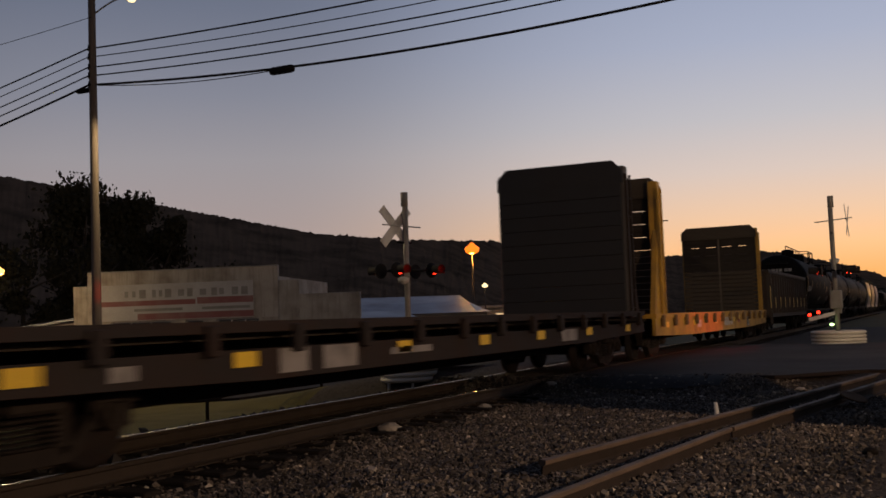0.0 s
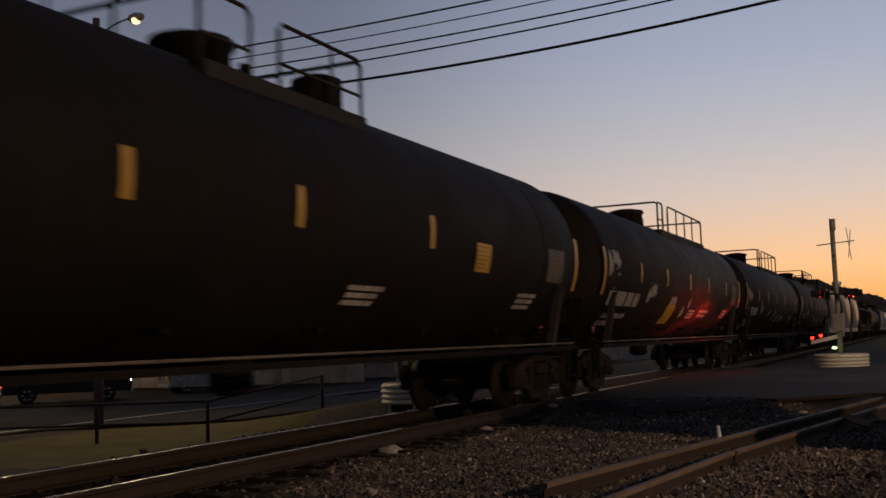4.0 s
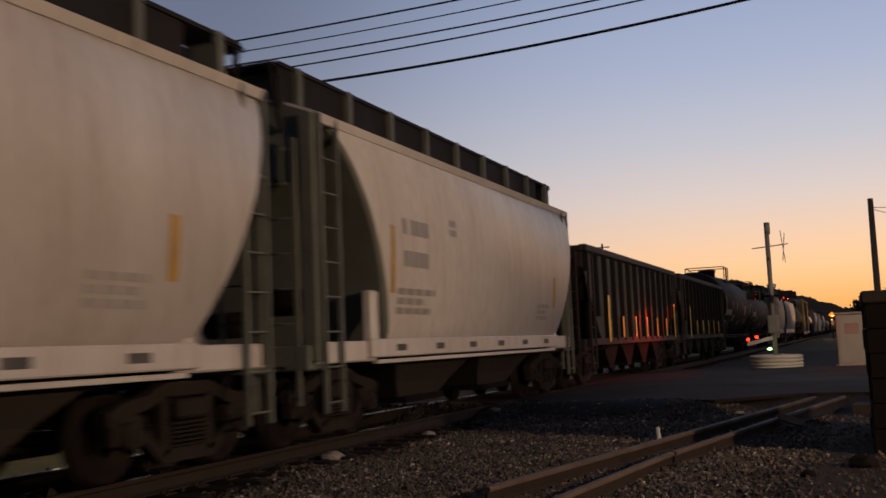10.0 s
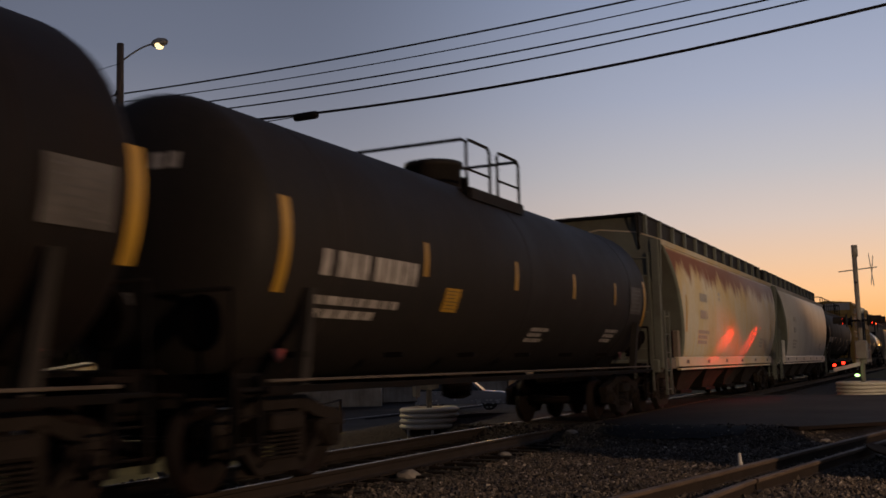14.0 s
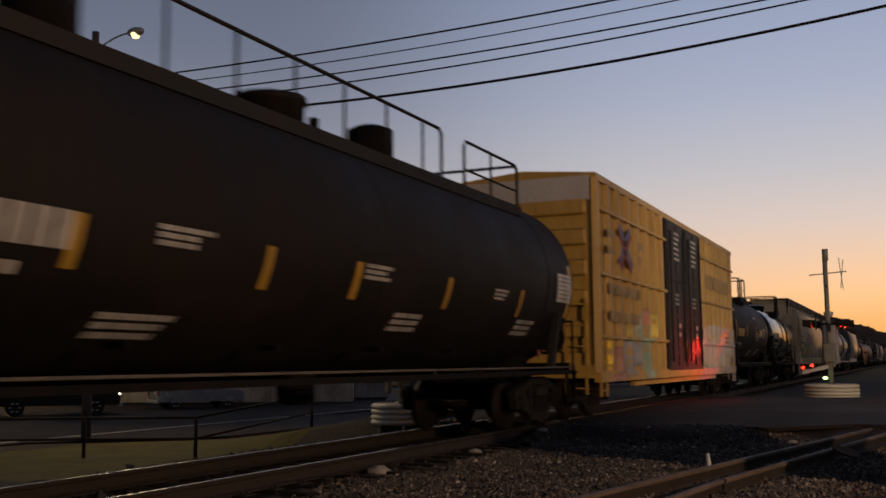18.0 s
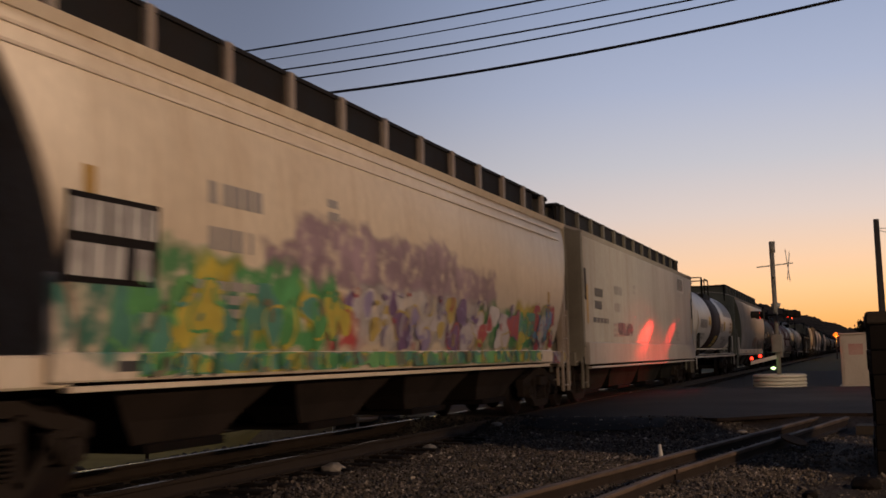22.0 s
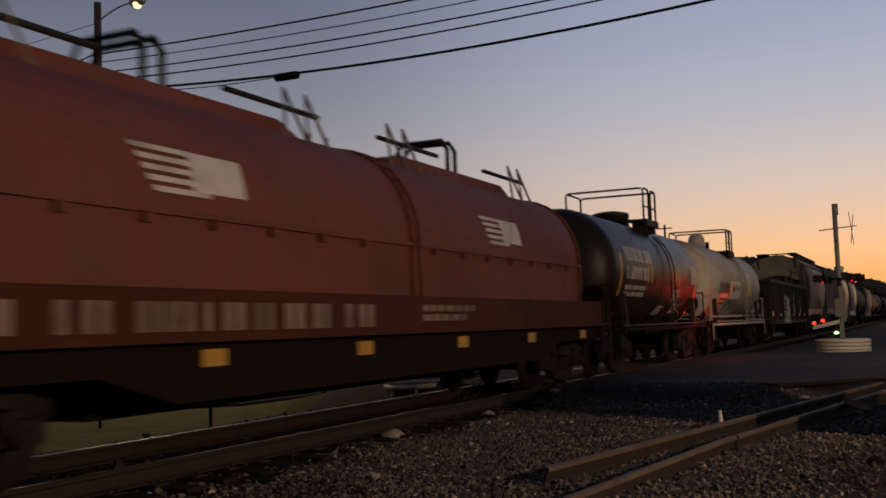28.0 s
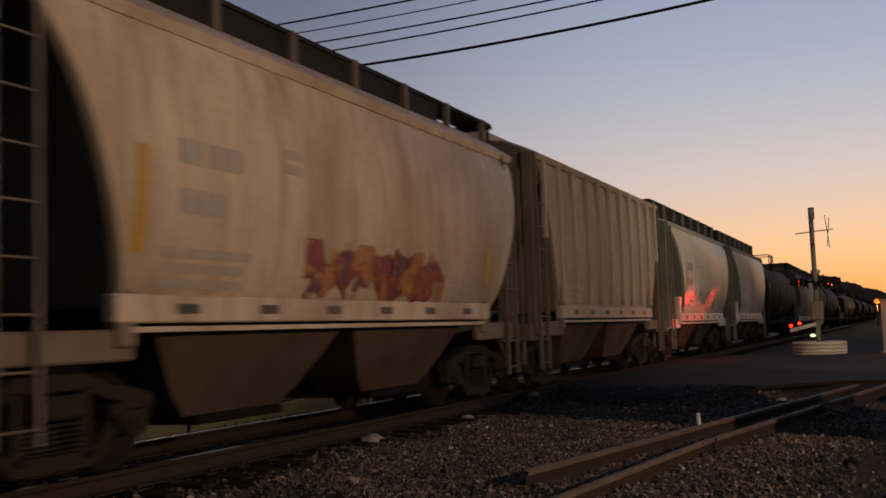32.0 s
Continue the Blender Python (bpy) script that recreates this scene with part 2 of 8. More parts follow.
    nt.links.new(src, mix.inputs["A"])
    nt.links.new(tone.outputs["Result"], mix.inputs["B"])
    nt.links.new(mix.outputs["Result"], b.inputs["Base Color"])
    return m


def patches(m, fields, palette, warp=0.22, edge=0.035, wear=(0.32, 0.44), outline=0.5, gain=1.15):
    """Ragged sprayed fields over a paint: each (y0, y1, z0, z1, colour letter) of the car's side, with a darker rim."""
    nt = m.node_tree
    b = nt.nodes["Principled BSDF"]
    out = b.inputs["Base Color"].links[0].from_socket

    def node(kind, op=None):
        n = nt.nodes.new("ShaderNode" + kind)
        if op:
            n.operation = op
        return n

    def vec(op, a, c):
        n = node("VectorMath", op)
        for i, v in enumerate((a, c)):
            if v is None:
                continue
            if isinstance(v, tuple):
                n.inputs[i].default_value = v
            else:
                nt.links.new(v, n.inputs[i])
        return n.outputs[0]

    def ranged(v, lo, hi, a=0.0, c=1.0):
        n = node("MapRange")
        for key, x in (("From Min", lo), ("From Max", hi), ("To Min", a), ("To Max", c)):
            n.inputs[key].default_value = x
        nt.links.new(v, n.inputs["Value"])
        return n.outputs[0]

    def times(a, c):
        n = node("Math", "MULTIPLY")
        nt.links.new(a, n.inputs[0])
        nt.links.new(c, n.inputs[1])
        return n.outputs[0]

    def scaled(v, by):
        n = node("VectorMath", "SCALE")
        if isinstance(v, tuple):
            n.inputs[0].default_value = v
        else:
            nt.links.new(v, n.inputs[0])
        nt.links.new(by, n.inputs["Scale"])
        return n.outputs[0]
    here = node("TexCoord").outputs["Object"]
    bent = here
    for scale, amount, detail in ((2.3, warp, 1), (9.0, warp * 0.25, 3)):
        nz = node("TexNoise")
        nz.inputs["Scale"].default_value, nz.inputs["Detail"].default_value = scale, detail
        nt.links.new(here, nz.inputs["Vector"])
        off = vec("MULTIPLY", vec("SUBTRACT", nz.outputs["Color"], (0.5, 0.5, 0.5)), (0.0, amount * 2, amount * 2))
        bent = vec("ADD", bent, off)
    worn = node("TexNoise")
    worn.inputs["Scale"].default_value, worn.inputs["Detail"].default_value = 4.0, 6
    nt.links.new(here, worn.inputs["Vector"])
    keep = ranged(worn.outputs["Fac"], *wear)
    mott = node("TexNoise")
    mott.inputs["Scale"].default_value, mott.inputs["Detail"].default_value = 1.9, 5
    nt.links.new(bent, mott.inputs["Vector"])
    tone = ranged(mott.outputs["Fac"], 0.3, 0.7, gain * 0.66, gain * 1.34)
    for y0, y1, z0, z1, c in fields:
        d = vec("SUBTRACT", vec("ABSOLUTE", vec("SUBTRACT", bent, (0, (y0 + y1) / 2, (z0 + z1) / 2)), None), (0, (y1 - y0) / 2, (z1 - z0) / 2))
        sep = node("SeparateXYZ")
        nt.links.new(d, sep.inputs[0])
        far = node("Math", "MAXIMUM")
        nt.links.new(sep.outputs["Y"], far.inputs[0])
        nt.links.new(sep.outputs["Z"], far.inputs[1])
        rim = times(ranged(far.outputs[0], 0.035, -0.01, outline, 1.0), tone)
        fac = times(ranged(far.outputs[0], 0.05 + edge, 0.05 - edge), keep)
        rest = node("Math", "SUBTRACT")
        rest.inputs[0].default_value = 1.0
        nt.links.new(fac, rest.inputs[1])
        laid = scaled(palette[c], times(rim, fac))
        out = vec("ADD", scaled(out, rest.outputs[0]), laid)
    nt.links.new(out, b.inputs["Base Color"])
    return m


def stone_paint(name, dark, pale, glint):
    """Broken stone: every piece its own grey, a few of them pale."""
    m, nt, b = nodes_of(name)
    g = nt.nodes.new("ShaderNodeNewGeometry")
    ramp = nt.nodes.new("ShaderNodeValToRGB")
    el = ramp.color_ramp.elements
    el.new(0.5)
    el.new(0.5)
    for e, (p, c) in zip(el, ((0.0, dark), (0.55, tuple(0.5 * (u + v) for u, v in zip(dark, pale))), (0.93, pale), (1.0, glint))):
        e.position, e.color = p, (*c, 1)
    nt.links.new(g.outputs["Random Per Island"], ramp.inputs["Fac"])
    tc = nt.nodes.new("ShaderNodeTexCoord")
    nz = nt.nodes.new("ShaderNodeTexNoise")
    nz.inputs["Scale"].default_value, nz.inputs["Detail"].default_value = 1.1, 6
    nt.links.new(tc.outputs["Object"], nz.inputs["Vector"])
    mr = nt.nodes.new("ShaderNodeMapRange")
    mr.inputs["From Min"].default_value, mr.inputs["From Max"].default_value = 0.3, 0.7
    mr.inputs["To Min"].default_value, mr.inputs["To Max"].default_value = 0.55, 1.25
    nt.links.new(nz.outputs["Fac"], mr.inputs["Value"])
    mix = nt.nodes.new("ShaderNodeMix")
    mix.data_type, mix.blend_type = "RGBA", "MULTIPLY"
    mix.inputs["Factor"].default_value = 1.0
    nt.links.new(ramp.outputs["Color"], mix.inputs["A"])
    nt.links.new(mr.outputs[0], mix.inputs["B"])
    nt.links.new(mix.outputs["Result"], b.inputs["Base Color"])
    b.inputs["Roughness"].default_value = 0.75
    b.inputs["Specular IOR Level"].default_value = 0.3
    return m


def glow(name, color, strength):
    m, nt, b = nodes_of(name)
    b.inputs["Base Color"].default_value = (*color, 1)
    b.inputs["Emission Color"].default_value = (*color, 1)
    b.inputs["Emission Strength"].default_value = strength
    return m


def sprayed(name, colors, rough=0.55):
    """Spray paint whose colour changes from stroke to stroke."""
    m, nt, b = nodes_of(name)
    g = nt.nodes.new("ShaderNodeNewGeometry")
    ramp = nt.nodes.new("ShaderNodeValToRGB")
    ramp.color_ramp.interpolation = "CONSTANT"
    el = ramp.color_ramp.elements
    while len(el) < len(colors):
        el.new(0.5)
    for i, c in enumerate(colors):
        el[i].position = i / len(colors)
        el[i].color = (*c, 1)
    nt.links.new(g.outputs["Random Per Island"], ramp.inputs["Fac"])
    tc = nt.nodes.new("ShaderNodeTexCoord")
    nz = nt.nodes.new("ShaderNodeTexNoise")
    nz.inputs["Scale"].default_value, nz.inputs["Detail"].default_value = 5, 5
    nt.links.new(tc.outputs["Object"], nz.inputs["Vector"])
    mix = nt.nodes.new("ShaderNodeMix")
    mix.data_type, mix.blend_type = "RGBA", "MULTIPLY"
    mix.inputs["Factor"].default_value = 0.5
    nt.links.new(ramp.outputs["Color"], mix.inputs["A"])
    nt.links.new(nz.outputs["Fac"], mix.inputs["B"])
    nt.links.new(mix.outputs["Result"], b.inputs["Base Color"])
    b.inputs["Roughness"].default_value = rough
    return m


def glass_of(name, color, rough=0.05):
    m, nt, b = nodes_of(name)
    b.inputs["Base Color"].default_value = (*color, 1)
    b.inputs["Roughness"].default_value = rough
    b.inputs["Transmission Weight"].default_value = 0.6
    return m


M_TANK = paint("tank_black", (0.0072, 0.0050, 0.0040), 0.66, 0, (0.0165, 0.0105, 0.0075), 0.6, 0.9, spec=0.15, streak=0.55)
M_TANKL = paint("tank_dusty_black", (0.0185, 0.0160, 0.0145), 0.66, 0, (0.026, 0.020, 0.016), 0.6, 0.7, spec=0.18, streak=0.55)
M_TANKD = paint("tank_dead_black", (0.0048, 0.0040, 0.0036), 0.72, 0, (0.012, 0.008, 0.006), 0.6, 0.9, spec=0.11, streak=0.55)
M_TANKS = paint("tank_shiny_black", (0.0085, 0.0075, 0.0068), 0.13, 0, (0.016, 0.012, 0.010), 0.3, 0.8, 0.008, spec=0.5, streak=0.5)
M_TANKG = paint("tank_gloss_black", (0.014, 0.0125, 0.011), 0.38, 0, (0.024, 0.018, 0.013), 0.4, 0.7, 0.03, spec=0.2, streak=0.55)
M_TANKW = paint("tank_white", (0.76, 0.71, 0.66), 0.4, 0, (0.40, 0.30, 0.22), 0.35, 0.6, 0.08, streak=0.55)
M_TANKC = stained_band(paint("tank_grey", (0.40, 0.355, 0.27), 0.55, 0, (0.20, 0.09, 0.05), 0.7, 0.9, 0.1, (1, 0.25, 1.6), streak=0.55), (0.17, 0.075, 0.035), 3.22, 3.62, 6.0, 0.55, 2.4, (1, 0.12, 1.6))
M_BROWN = paint("band_brown", (0.030, 0.014, 0.013), 0.7, 0, (0.02, 0.014, 0.013), 0.3, spec=0.3)
M_HOP = paint("hopper_grey", (0.57, 0.53, 0.48), 0.38, 0, (0.27, 0.21, 0.15), 0.45, 0.7, 0.1, (1, 1, 0.35), streak=0.55)
M_HOPW = paint("hopper_white", (0.68, 0.645, 0.60), 0.36, 0, (0.38, 0.31, 0.24), 0.4, 0.6, 0.1, (1, 1, 0.3), streak=0.55)
M_HOPR = stained_band(paint("hopper_rusted", (0.56, 0.50, 0.41), 0.55, 0, (0.50, 0.33, 0.09), 0.95, 0.7, 0.12, (1, 0.8, 0.9), streak=0.75), (0.15, 0.055, 0.032), 3.12, 3.45, 3.80, 0.8, 1.3)
M_HOPT = paint("hopper_cream", (0.78, 0.68, 0.53), 0.36, 0, (0.45, 0.34, 0.22), 0.4, 0.7, 0.1, (1, 1, 0.4), streak=0.55)
patches(M_HOPT, ((-3.32, -1.61, 1.98, 2.71, "m"), (-3.95, -3.27, 1.92, 2.35, "m"), (-1.62, -0.45, 2.00, 2.65, "m"), (-0.46, 1.50, 2.01, 2.65, "m"), (0.30, 1.02, 2.22, 2.78, "m"), (1.49, 3.27, 2.02, 2.48, "m"),
                 (-6.87, -5.67, 1.29, 1.79, "d"), (-5.64, -4.65, 1.29, 2.12, "g"), (-4.65, -3.58, 1.29, 2.11, "g"), (-3.58, -2.45, 1.29, 2.06, "g"), (-5.15, -4.57, 1.85, 2.08, "y"), (-4.31, -3.96, 1.48, 1.79, "y"),
                 (-3.17, -2.74, 1.61, 1.85, "y"), (-5.26, -4.96, 1.35, 1.79, "y"), (-4.96, -4.40, 1.45, 1.86, "d"), (-2.51, -1.64, 1.35, 1.77, "r"), (2.51, 6.34, 1.34, 1.93, "g"), (4.53, 5.72, 1.60, 2.05, "y"), (-1.77, 2.30, 1.36, 2.00, "w")),
        {"m": (.35, .255, .30), "d": (.06, .20, .15), "g": (.10, .32, .12), "y": (.55, .45, .06), "r": (.42, .08, .08), "w": (.50, .47, .46)}, 0.24, 0.06, wear=(0.30, 0.5), outline=0.75, gain=0.85)
M_HOPD = paint("hopper_soiled_cream", (0.52, 0.435, 0.34), 0.55, 0, (0.20, 0.125, 0.075), 0.75, 0.9, 0.1, (1, 0.9, 0.5), streak=0.75)
M_HOPG = paint("hopper_warm_grey", (0.46, 0.425, 0.375), 0.5, 0, (0.26, 0.20, 0.15), 0.4, 0.7, 0.1, (1, 1, 0.4), streak=0.55)
M_HOPB = paint("hopper_beige", (0.40, 0.34, 0.27), 0.55, 0, (0.22, 0.14, 0.09), 0.5, 0.8, 0.1, streak=0.55)
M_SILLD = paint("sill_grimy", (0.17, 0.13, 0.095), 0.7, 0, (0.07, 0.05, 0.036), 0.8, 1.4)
# green-grey end paint kept dark: the shade of the ends is in it
M_ENDG = paint("hopper_end_shaded_grey", (0.135, 0.143, 0.115), 0.65, 0, (0.065, 0.055, 0.043), 0.6, 1.4)
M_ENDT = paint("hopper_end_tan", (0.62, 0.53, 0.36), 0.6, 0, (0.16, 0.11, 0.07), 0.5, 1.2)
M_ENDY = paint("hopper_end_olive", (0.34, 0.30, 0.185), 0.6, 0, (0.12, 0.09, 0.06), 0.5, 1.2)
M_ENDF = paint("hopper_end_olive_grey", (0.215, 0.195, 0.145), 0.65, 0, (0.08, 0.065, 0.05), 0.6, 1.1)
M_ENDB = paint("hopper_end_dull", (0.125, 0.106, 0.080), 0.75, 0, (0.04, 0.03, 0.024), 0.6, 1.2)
# oily bed, darkened further: the shade under the train is in the colour
M_BED = paint("oily_shaded_track_bed", (0.013, 0.010, 0.0085), 0.95, 0, (0.005, 0.004, 0.0035), 0.9, 14.0, 1.0, spec=0.1)
M_PATCH = paint("painted_over_grey", (0.36, 0.33, 0.31), 0.6, 0, (0.46, 0.42, 0.39), 0.8, 1.6)
M_COALS = paint("coal_sheet_dusty", (0.076, 0.070, 0.066), 0.7, 0, (0.022, 0.018, 0.015), 0.7, 1.0, spec=0.2, streak=0.7)
M_LETG = paint("faded_bar", (0.24, 0.22, 0.20), 0.6, 0, (0.05, 0.044, 0.04), 0.8, 3.0)
M_WEB = paint("web_dusty_black", (0.030, 0.026, 0.023), 0.8, 0, (0.012, 0.010, 0.009), 0.6, 2.0, spec=0.2)
M_STRAP = paint("strap_dull_steel", (0.11, 0.09, 0.07), 0.7, 0, (0.04, 0.03, 0.024), 0.8, 3.0, spec=0.2)
M_POCK = paint("pocket_rusty_yellow", (0.15, 0.08, 0.02), 0.7, 0, (0.04, 0.022, 0.012), 0.8, 2.0)
M_POSTG = paint("post_grey", (0.075, 0.068, 0.062), 0.7, 0, (0.03, 0.025, 0.02), 0.6, 1.8)
M_GUARD = paint("guard_pale_steel", (0.60, 0.55, 0.46), 0.6, 0, (0.32, 0.26, 0.2), 0.4, 2.0)
M_COAL = paint("coal_hopper_black", (0.024, 0.021, 0.019), 0.65, 0, (0.045, 0.025, 0.017), 0.6, 1.1, spec=0.25, streak=0.55)
M_GON = paint("gondola_brown", (0.029, 0.023, 0.019), 0.7, 0, (0.052, 0.027, 0.017), 0.6, 1.0, spec=0.3, streak=0.55)
M_GONM = paint("gondola_sprayed", (0.032, 0.024, 0.019), 0.7, 0, (0.055, 0.028, 0.017), 0.6, 1.0, spec=0.3, streak=0.55)
M_GONR = paint("gondola_sprayed_rear", (0.032, 0.024, 0.019), 0.7, 0, (0.055, 0.028, 0.017), 0.6, 1.0, spec=0.3, streak=0.55)
GON_HUES = {"e": (.055, .085, .068), "c": (.042, .037, .035), "w": (.30, .27, .24), "g": (.05, .14, .09), "n": (.18, .14, .11), "m": (.29, .09, .25), "k": (.30, .24, .18), "v": (.14, .18, .13), "b": (.14, .25, .33),
            "o": (.36, .24, .11), "d": (.18, .07, .15), "p": (.33, .18, .23), "t": (.12, .32, .27), "l": (.22, .22, .21), "s": (.34, .21, .17), "y": (.45, .38, .05)}
patches(M_GONM, ((-7.00, -5.95, 1.45, 2.05, "e"), (-6.98, -5.97, 2.26, 2.44, "n"), (-6.95, -5.95, 0.80, 1.25, "c"), (-5.40, -4.81, 1.88, 2.18, "w"), (-5.40, -4.78, 1.64, 1.84, "g"), (-5.40, -4.84, 1.36, 1.62, "w"), (-5.40, -4.87, 1.14, 1.36, "g"), (-5.40, -4.90, 1.06, 1.14, "w"), (-5.40, -4.90, 0.77, 0.90, "g"),
                 (-4.62, -4.16, 1.79, 2.11, "n"), (-4.62, -4.17, 1.36, 1.62, "n"), (-4.68, -4.14, 0.79, 1.14, "n"), (-3.87, -3.18, 2.18, 2.52, "m"), (-3.87, -3.23, 1.89, 2.18, "k"), (-3.91, -3.23, 1.65, 1.87, "m"),
                 (-3.68, -3.20, 1.21, 1.66, "v"), (-3.95, -3.25, 0.72, 1.19, "m"), (-3.85, -3.47, 0.91, 1.15, "b"), (-3.68, -3.40, 0.78, 0.95, "o"), (-3.15, -2.92, 1.53, 2.46, "d"), (-3.03, -2.40, 2.04, 2.45, "p"),
                 (-2.97, -2.42, 1.21, 1.92, "v"), (-3.10, -2.44, 0.74, 1.21, "d")), GON_HUES, 0.16, gain=1.2, wear=(0.36, 0.50))
patches(M_GONR, ((-2.18, -1.39, 1.74, 2.49, "p"), (-2.16, -1.48, 1.00, 1.61, "b"), (-2.17, -1.49, 0.72, 1.00, "t"), (-1.23, -0.55, 1.74, 2.58, "l"), (-1.26, -0.58, 1.41, 1.71, "s"), (-1.27, -0.47, 1.19, 1.41, "k"),
                 (-1.17, -0.61, 0.86, 1.00, "y"), (-0.43, 0.48, 1.71, 2.55, "t"), (-0.40, 0.37, 1.18, 1.71, "s"), (-0.37, 0.28, 0.71, 1.18, "p"), (0.69, 1.29, 1.87, 2.45, "t"), (0.65, 1.33, 1.17, 1.81, "b"),
                 (0.62, 1.29, 0.73, 1.17, "l"), (1.49, 2.16, 1.13, 2.07, "k"), (1.53, 2.02, 0.73, 1.13, "b"), (2.42, 3.17, 0.87, 2.23, "o"), (3.25, 4.30, 0.85, 1.68, "n"), (4.92, 5.54, 0.81, 2.45, "l"), (5.93, 6.76, 0.78, 2.52, "l")), GON_HUES, 0.16, gain=1.2, wear=(0.36, 0.52))
M_GONW = mural(paint("gondola_white_sprayed", (0.017, 0.0145, 0.0115), 0.7, 0, (0.036, 0.024, 0.017), 0.6, 1.0, spec=0.3, streak=0.55), [(0.40, 0.38, 0.35), (0.34, 0.33, 0.31), (0.44, 0.41, 0.38), (0.36, 0.34, 0.32)], (-3.0, -0.5), (0.66, 2.05), 1.5, 0.98, 0.12, 4.4, (0.07, 0.06, 0.055))
M_BOX = mural(paint("boxcar_yellow", (0.54, 0.325, 0.062), 0.5, 0, (0.22, 0.12, 0.04), 0.4, 0.9, 0.1, (1, 1, 0.4), streak=0.55), [(0.30, 0.27, 0.27), (0.36, 0.32, 0.31), (0.27, 0.25, 0.27), (0.33, 0.29, 0.25), (0.40, 0.35, 0.33)], (2.2, 8.8), (0.4, 2.2), 0.55, 0.97, 0.12, 3.1, (0.27, 0.23, 0.20), 0.3)
patches(M_BOX, ((-7.88, -7.52, 1.11, 1.58, "y"), (-7.70, -7.24, 0.84, 1.04, "o"), (-7.18, -6.80, 0.79, 1.40, "p"), (-7.51, -7.19, 1.04, 1.46, "s"), (-6.38, -5.68, 0.88, 1.63, "b"), (-6.07, -5.63, 1.67, 2.03, "u"),
                (-5.37, -4.70, 1.55, 2.12, "l"), (-4.73, -3.84, 0.78, 2.24, "t"), (-5.42, -5.04, 1.09, 1.55, "b"), (-4.52, -4.07, 1.99, 2.31, "r"), (-3.86, -3.22, 1.70, 2.21, "u"), (-7.86, -6.54, 0.74, 0.83, "p")),
        {"y": (.75, .50, .02), "o": (.62, .34, .03), "p": (.45, .22, .17), "s": (.42, .27, .14), "b": (.25, .27, .30), "u": (.55, .42, .08), "l": (.36, .38, .28), "t": (.25, .38, .29), "r": (.5, .2, .12)}, 0.15, wear=(0.36, 0.52), gain=0.95)
M_DOOR = paint("boxcar_door_black", (0.012, 0.011, 0.012), 0.6, 0, (0.05, 0.04, 0.036), 0.7, 1.6, spec=0.3, streak=0.5)
M_COILT = paint("coil_trough_rusty", (0.062, 0.020, 0.011), 0.8, 0, (0.030, 0.014, 0.009), 0.7, 1.1, spec=0.1)
M_COILS = paint("coil_sill_rust", (0.011, 0.006, 0.0035), 0.85, 0, (0.012, 0.007, 0.005), 0.7, 1.5, spec=0.08)
M_LETC = paint("lettering_faded", (0.20, 0.135, 0.11), 0.7, 0, (0.05, 0.022, 0.016), 0.9, 2.2)
M_PANELD = paint("panel_sooty", (0.085, 0.078, 0.072), 0.7, 0, (0.03, 0.026, 0.024), 0.8, 2.5)
M_YELB = paint("reflector_fresh_yellow", (0.72, 0.47, 0.02), 0.35, 0, (0.42, 0.26, 0.03), 0.4, 2.0)
M_RAILP = paint("plate_rust", (0.085, 0.050, 0.028), 0.95, 0, (0.035, 0.02, 0.013), 0.7, 3.0, spec=0.03)
M_COIL = paint("coil_hood_red", (0.125, 0.021, 0.010), 0.7, 0, (0.05, 0.02, 0.016), 0.55, 0.8, streak=0.55)
M_FLATY = paint("flatcar_yellow", (0.43, 0.235, 0.018), 0.6, 0, (0.09, 0.055, 0.03), 0.85, 1.5)
M_FLATD = paint("flatcar_dark", (0.022, 0.017, 0.015), 0.75, 0, (0.04, 0.02, 0.013), 0.6, 1.2, spec=0.15)
M_WOOD = paint("weathered_boards", (0.034, 0.027, 0.021), 0.85, 0, (0.015, 0.012, 0.010), 0.6, 1.6, 0.4, (1, 1, 6), spec=0.2)
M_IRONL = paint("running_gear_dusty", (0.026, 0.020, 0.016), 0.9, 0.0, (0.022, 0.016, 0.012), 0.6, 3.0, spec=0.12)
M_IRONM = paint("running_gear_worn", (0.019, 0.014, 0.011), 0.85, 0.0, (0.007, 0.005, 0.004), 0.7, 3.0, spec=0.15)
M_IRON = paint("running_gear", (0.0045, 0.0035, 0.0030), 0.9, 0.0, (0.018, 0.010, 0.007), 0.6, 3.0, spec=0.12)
M_WHEEL = paint("wheel_steel", (0.010, 0.007, 0.006), 0.7, 0.2, (0.03, 0.015, 0.010), 0.6, 3.0, spec=0.15)
M_STEEL = paint("galvanised", (0.44, 0.43, 0.40), 0.5, 0.3, (0.2, 0.18, 0.15), 0.4, 2.0)
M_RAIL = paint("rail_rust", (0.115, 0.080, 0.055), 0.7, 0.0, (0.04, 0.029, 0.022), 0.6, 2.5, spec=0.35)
M_RAILTOP = paint("rail_polished", (0.14, 0.125, 0.115), 0.24, 1.0, (0.2, 0.17, 0.15), 0.3, 3.0, 0.03)
M_WALK = paint("roof_walk", (0.016, 0.015, 0.014), 0.7, 0.0, (0.04, 0.022, 0.014), 0.3, 2.0, spec=0.15)
M_YEL = paint("reflector_yellow", (0.44, 0.25, 0.02), 0.45, 0, (0.18, 0.10, 0.02), 0.5, 2.0)
M_WHT = paint("marking_white", (0.52, 0.50, 0.47), 0.5, 0, (0.12, 0.10, 0.09), 0.7, 3.0)
M_BLK = paint("marking_black", (0.045, 0.042, 0.04), 0.5, 0, (0.2, 0.18, 0.16), 0.4, 3.0)
M_RED = paint("marking_red", (0.25, 0.035, 0.03), 0.6, 0, (0.14, 0.05, 0.04), 0.5, 2.0)
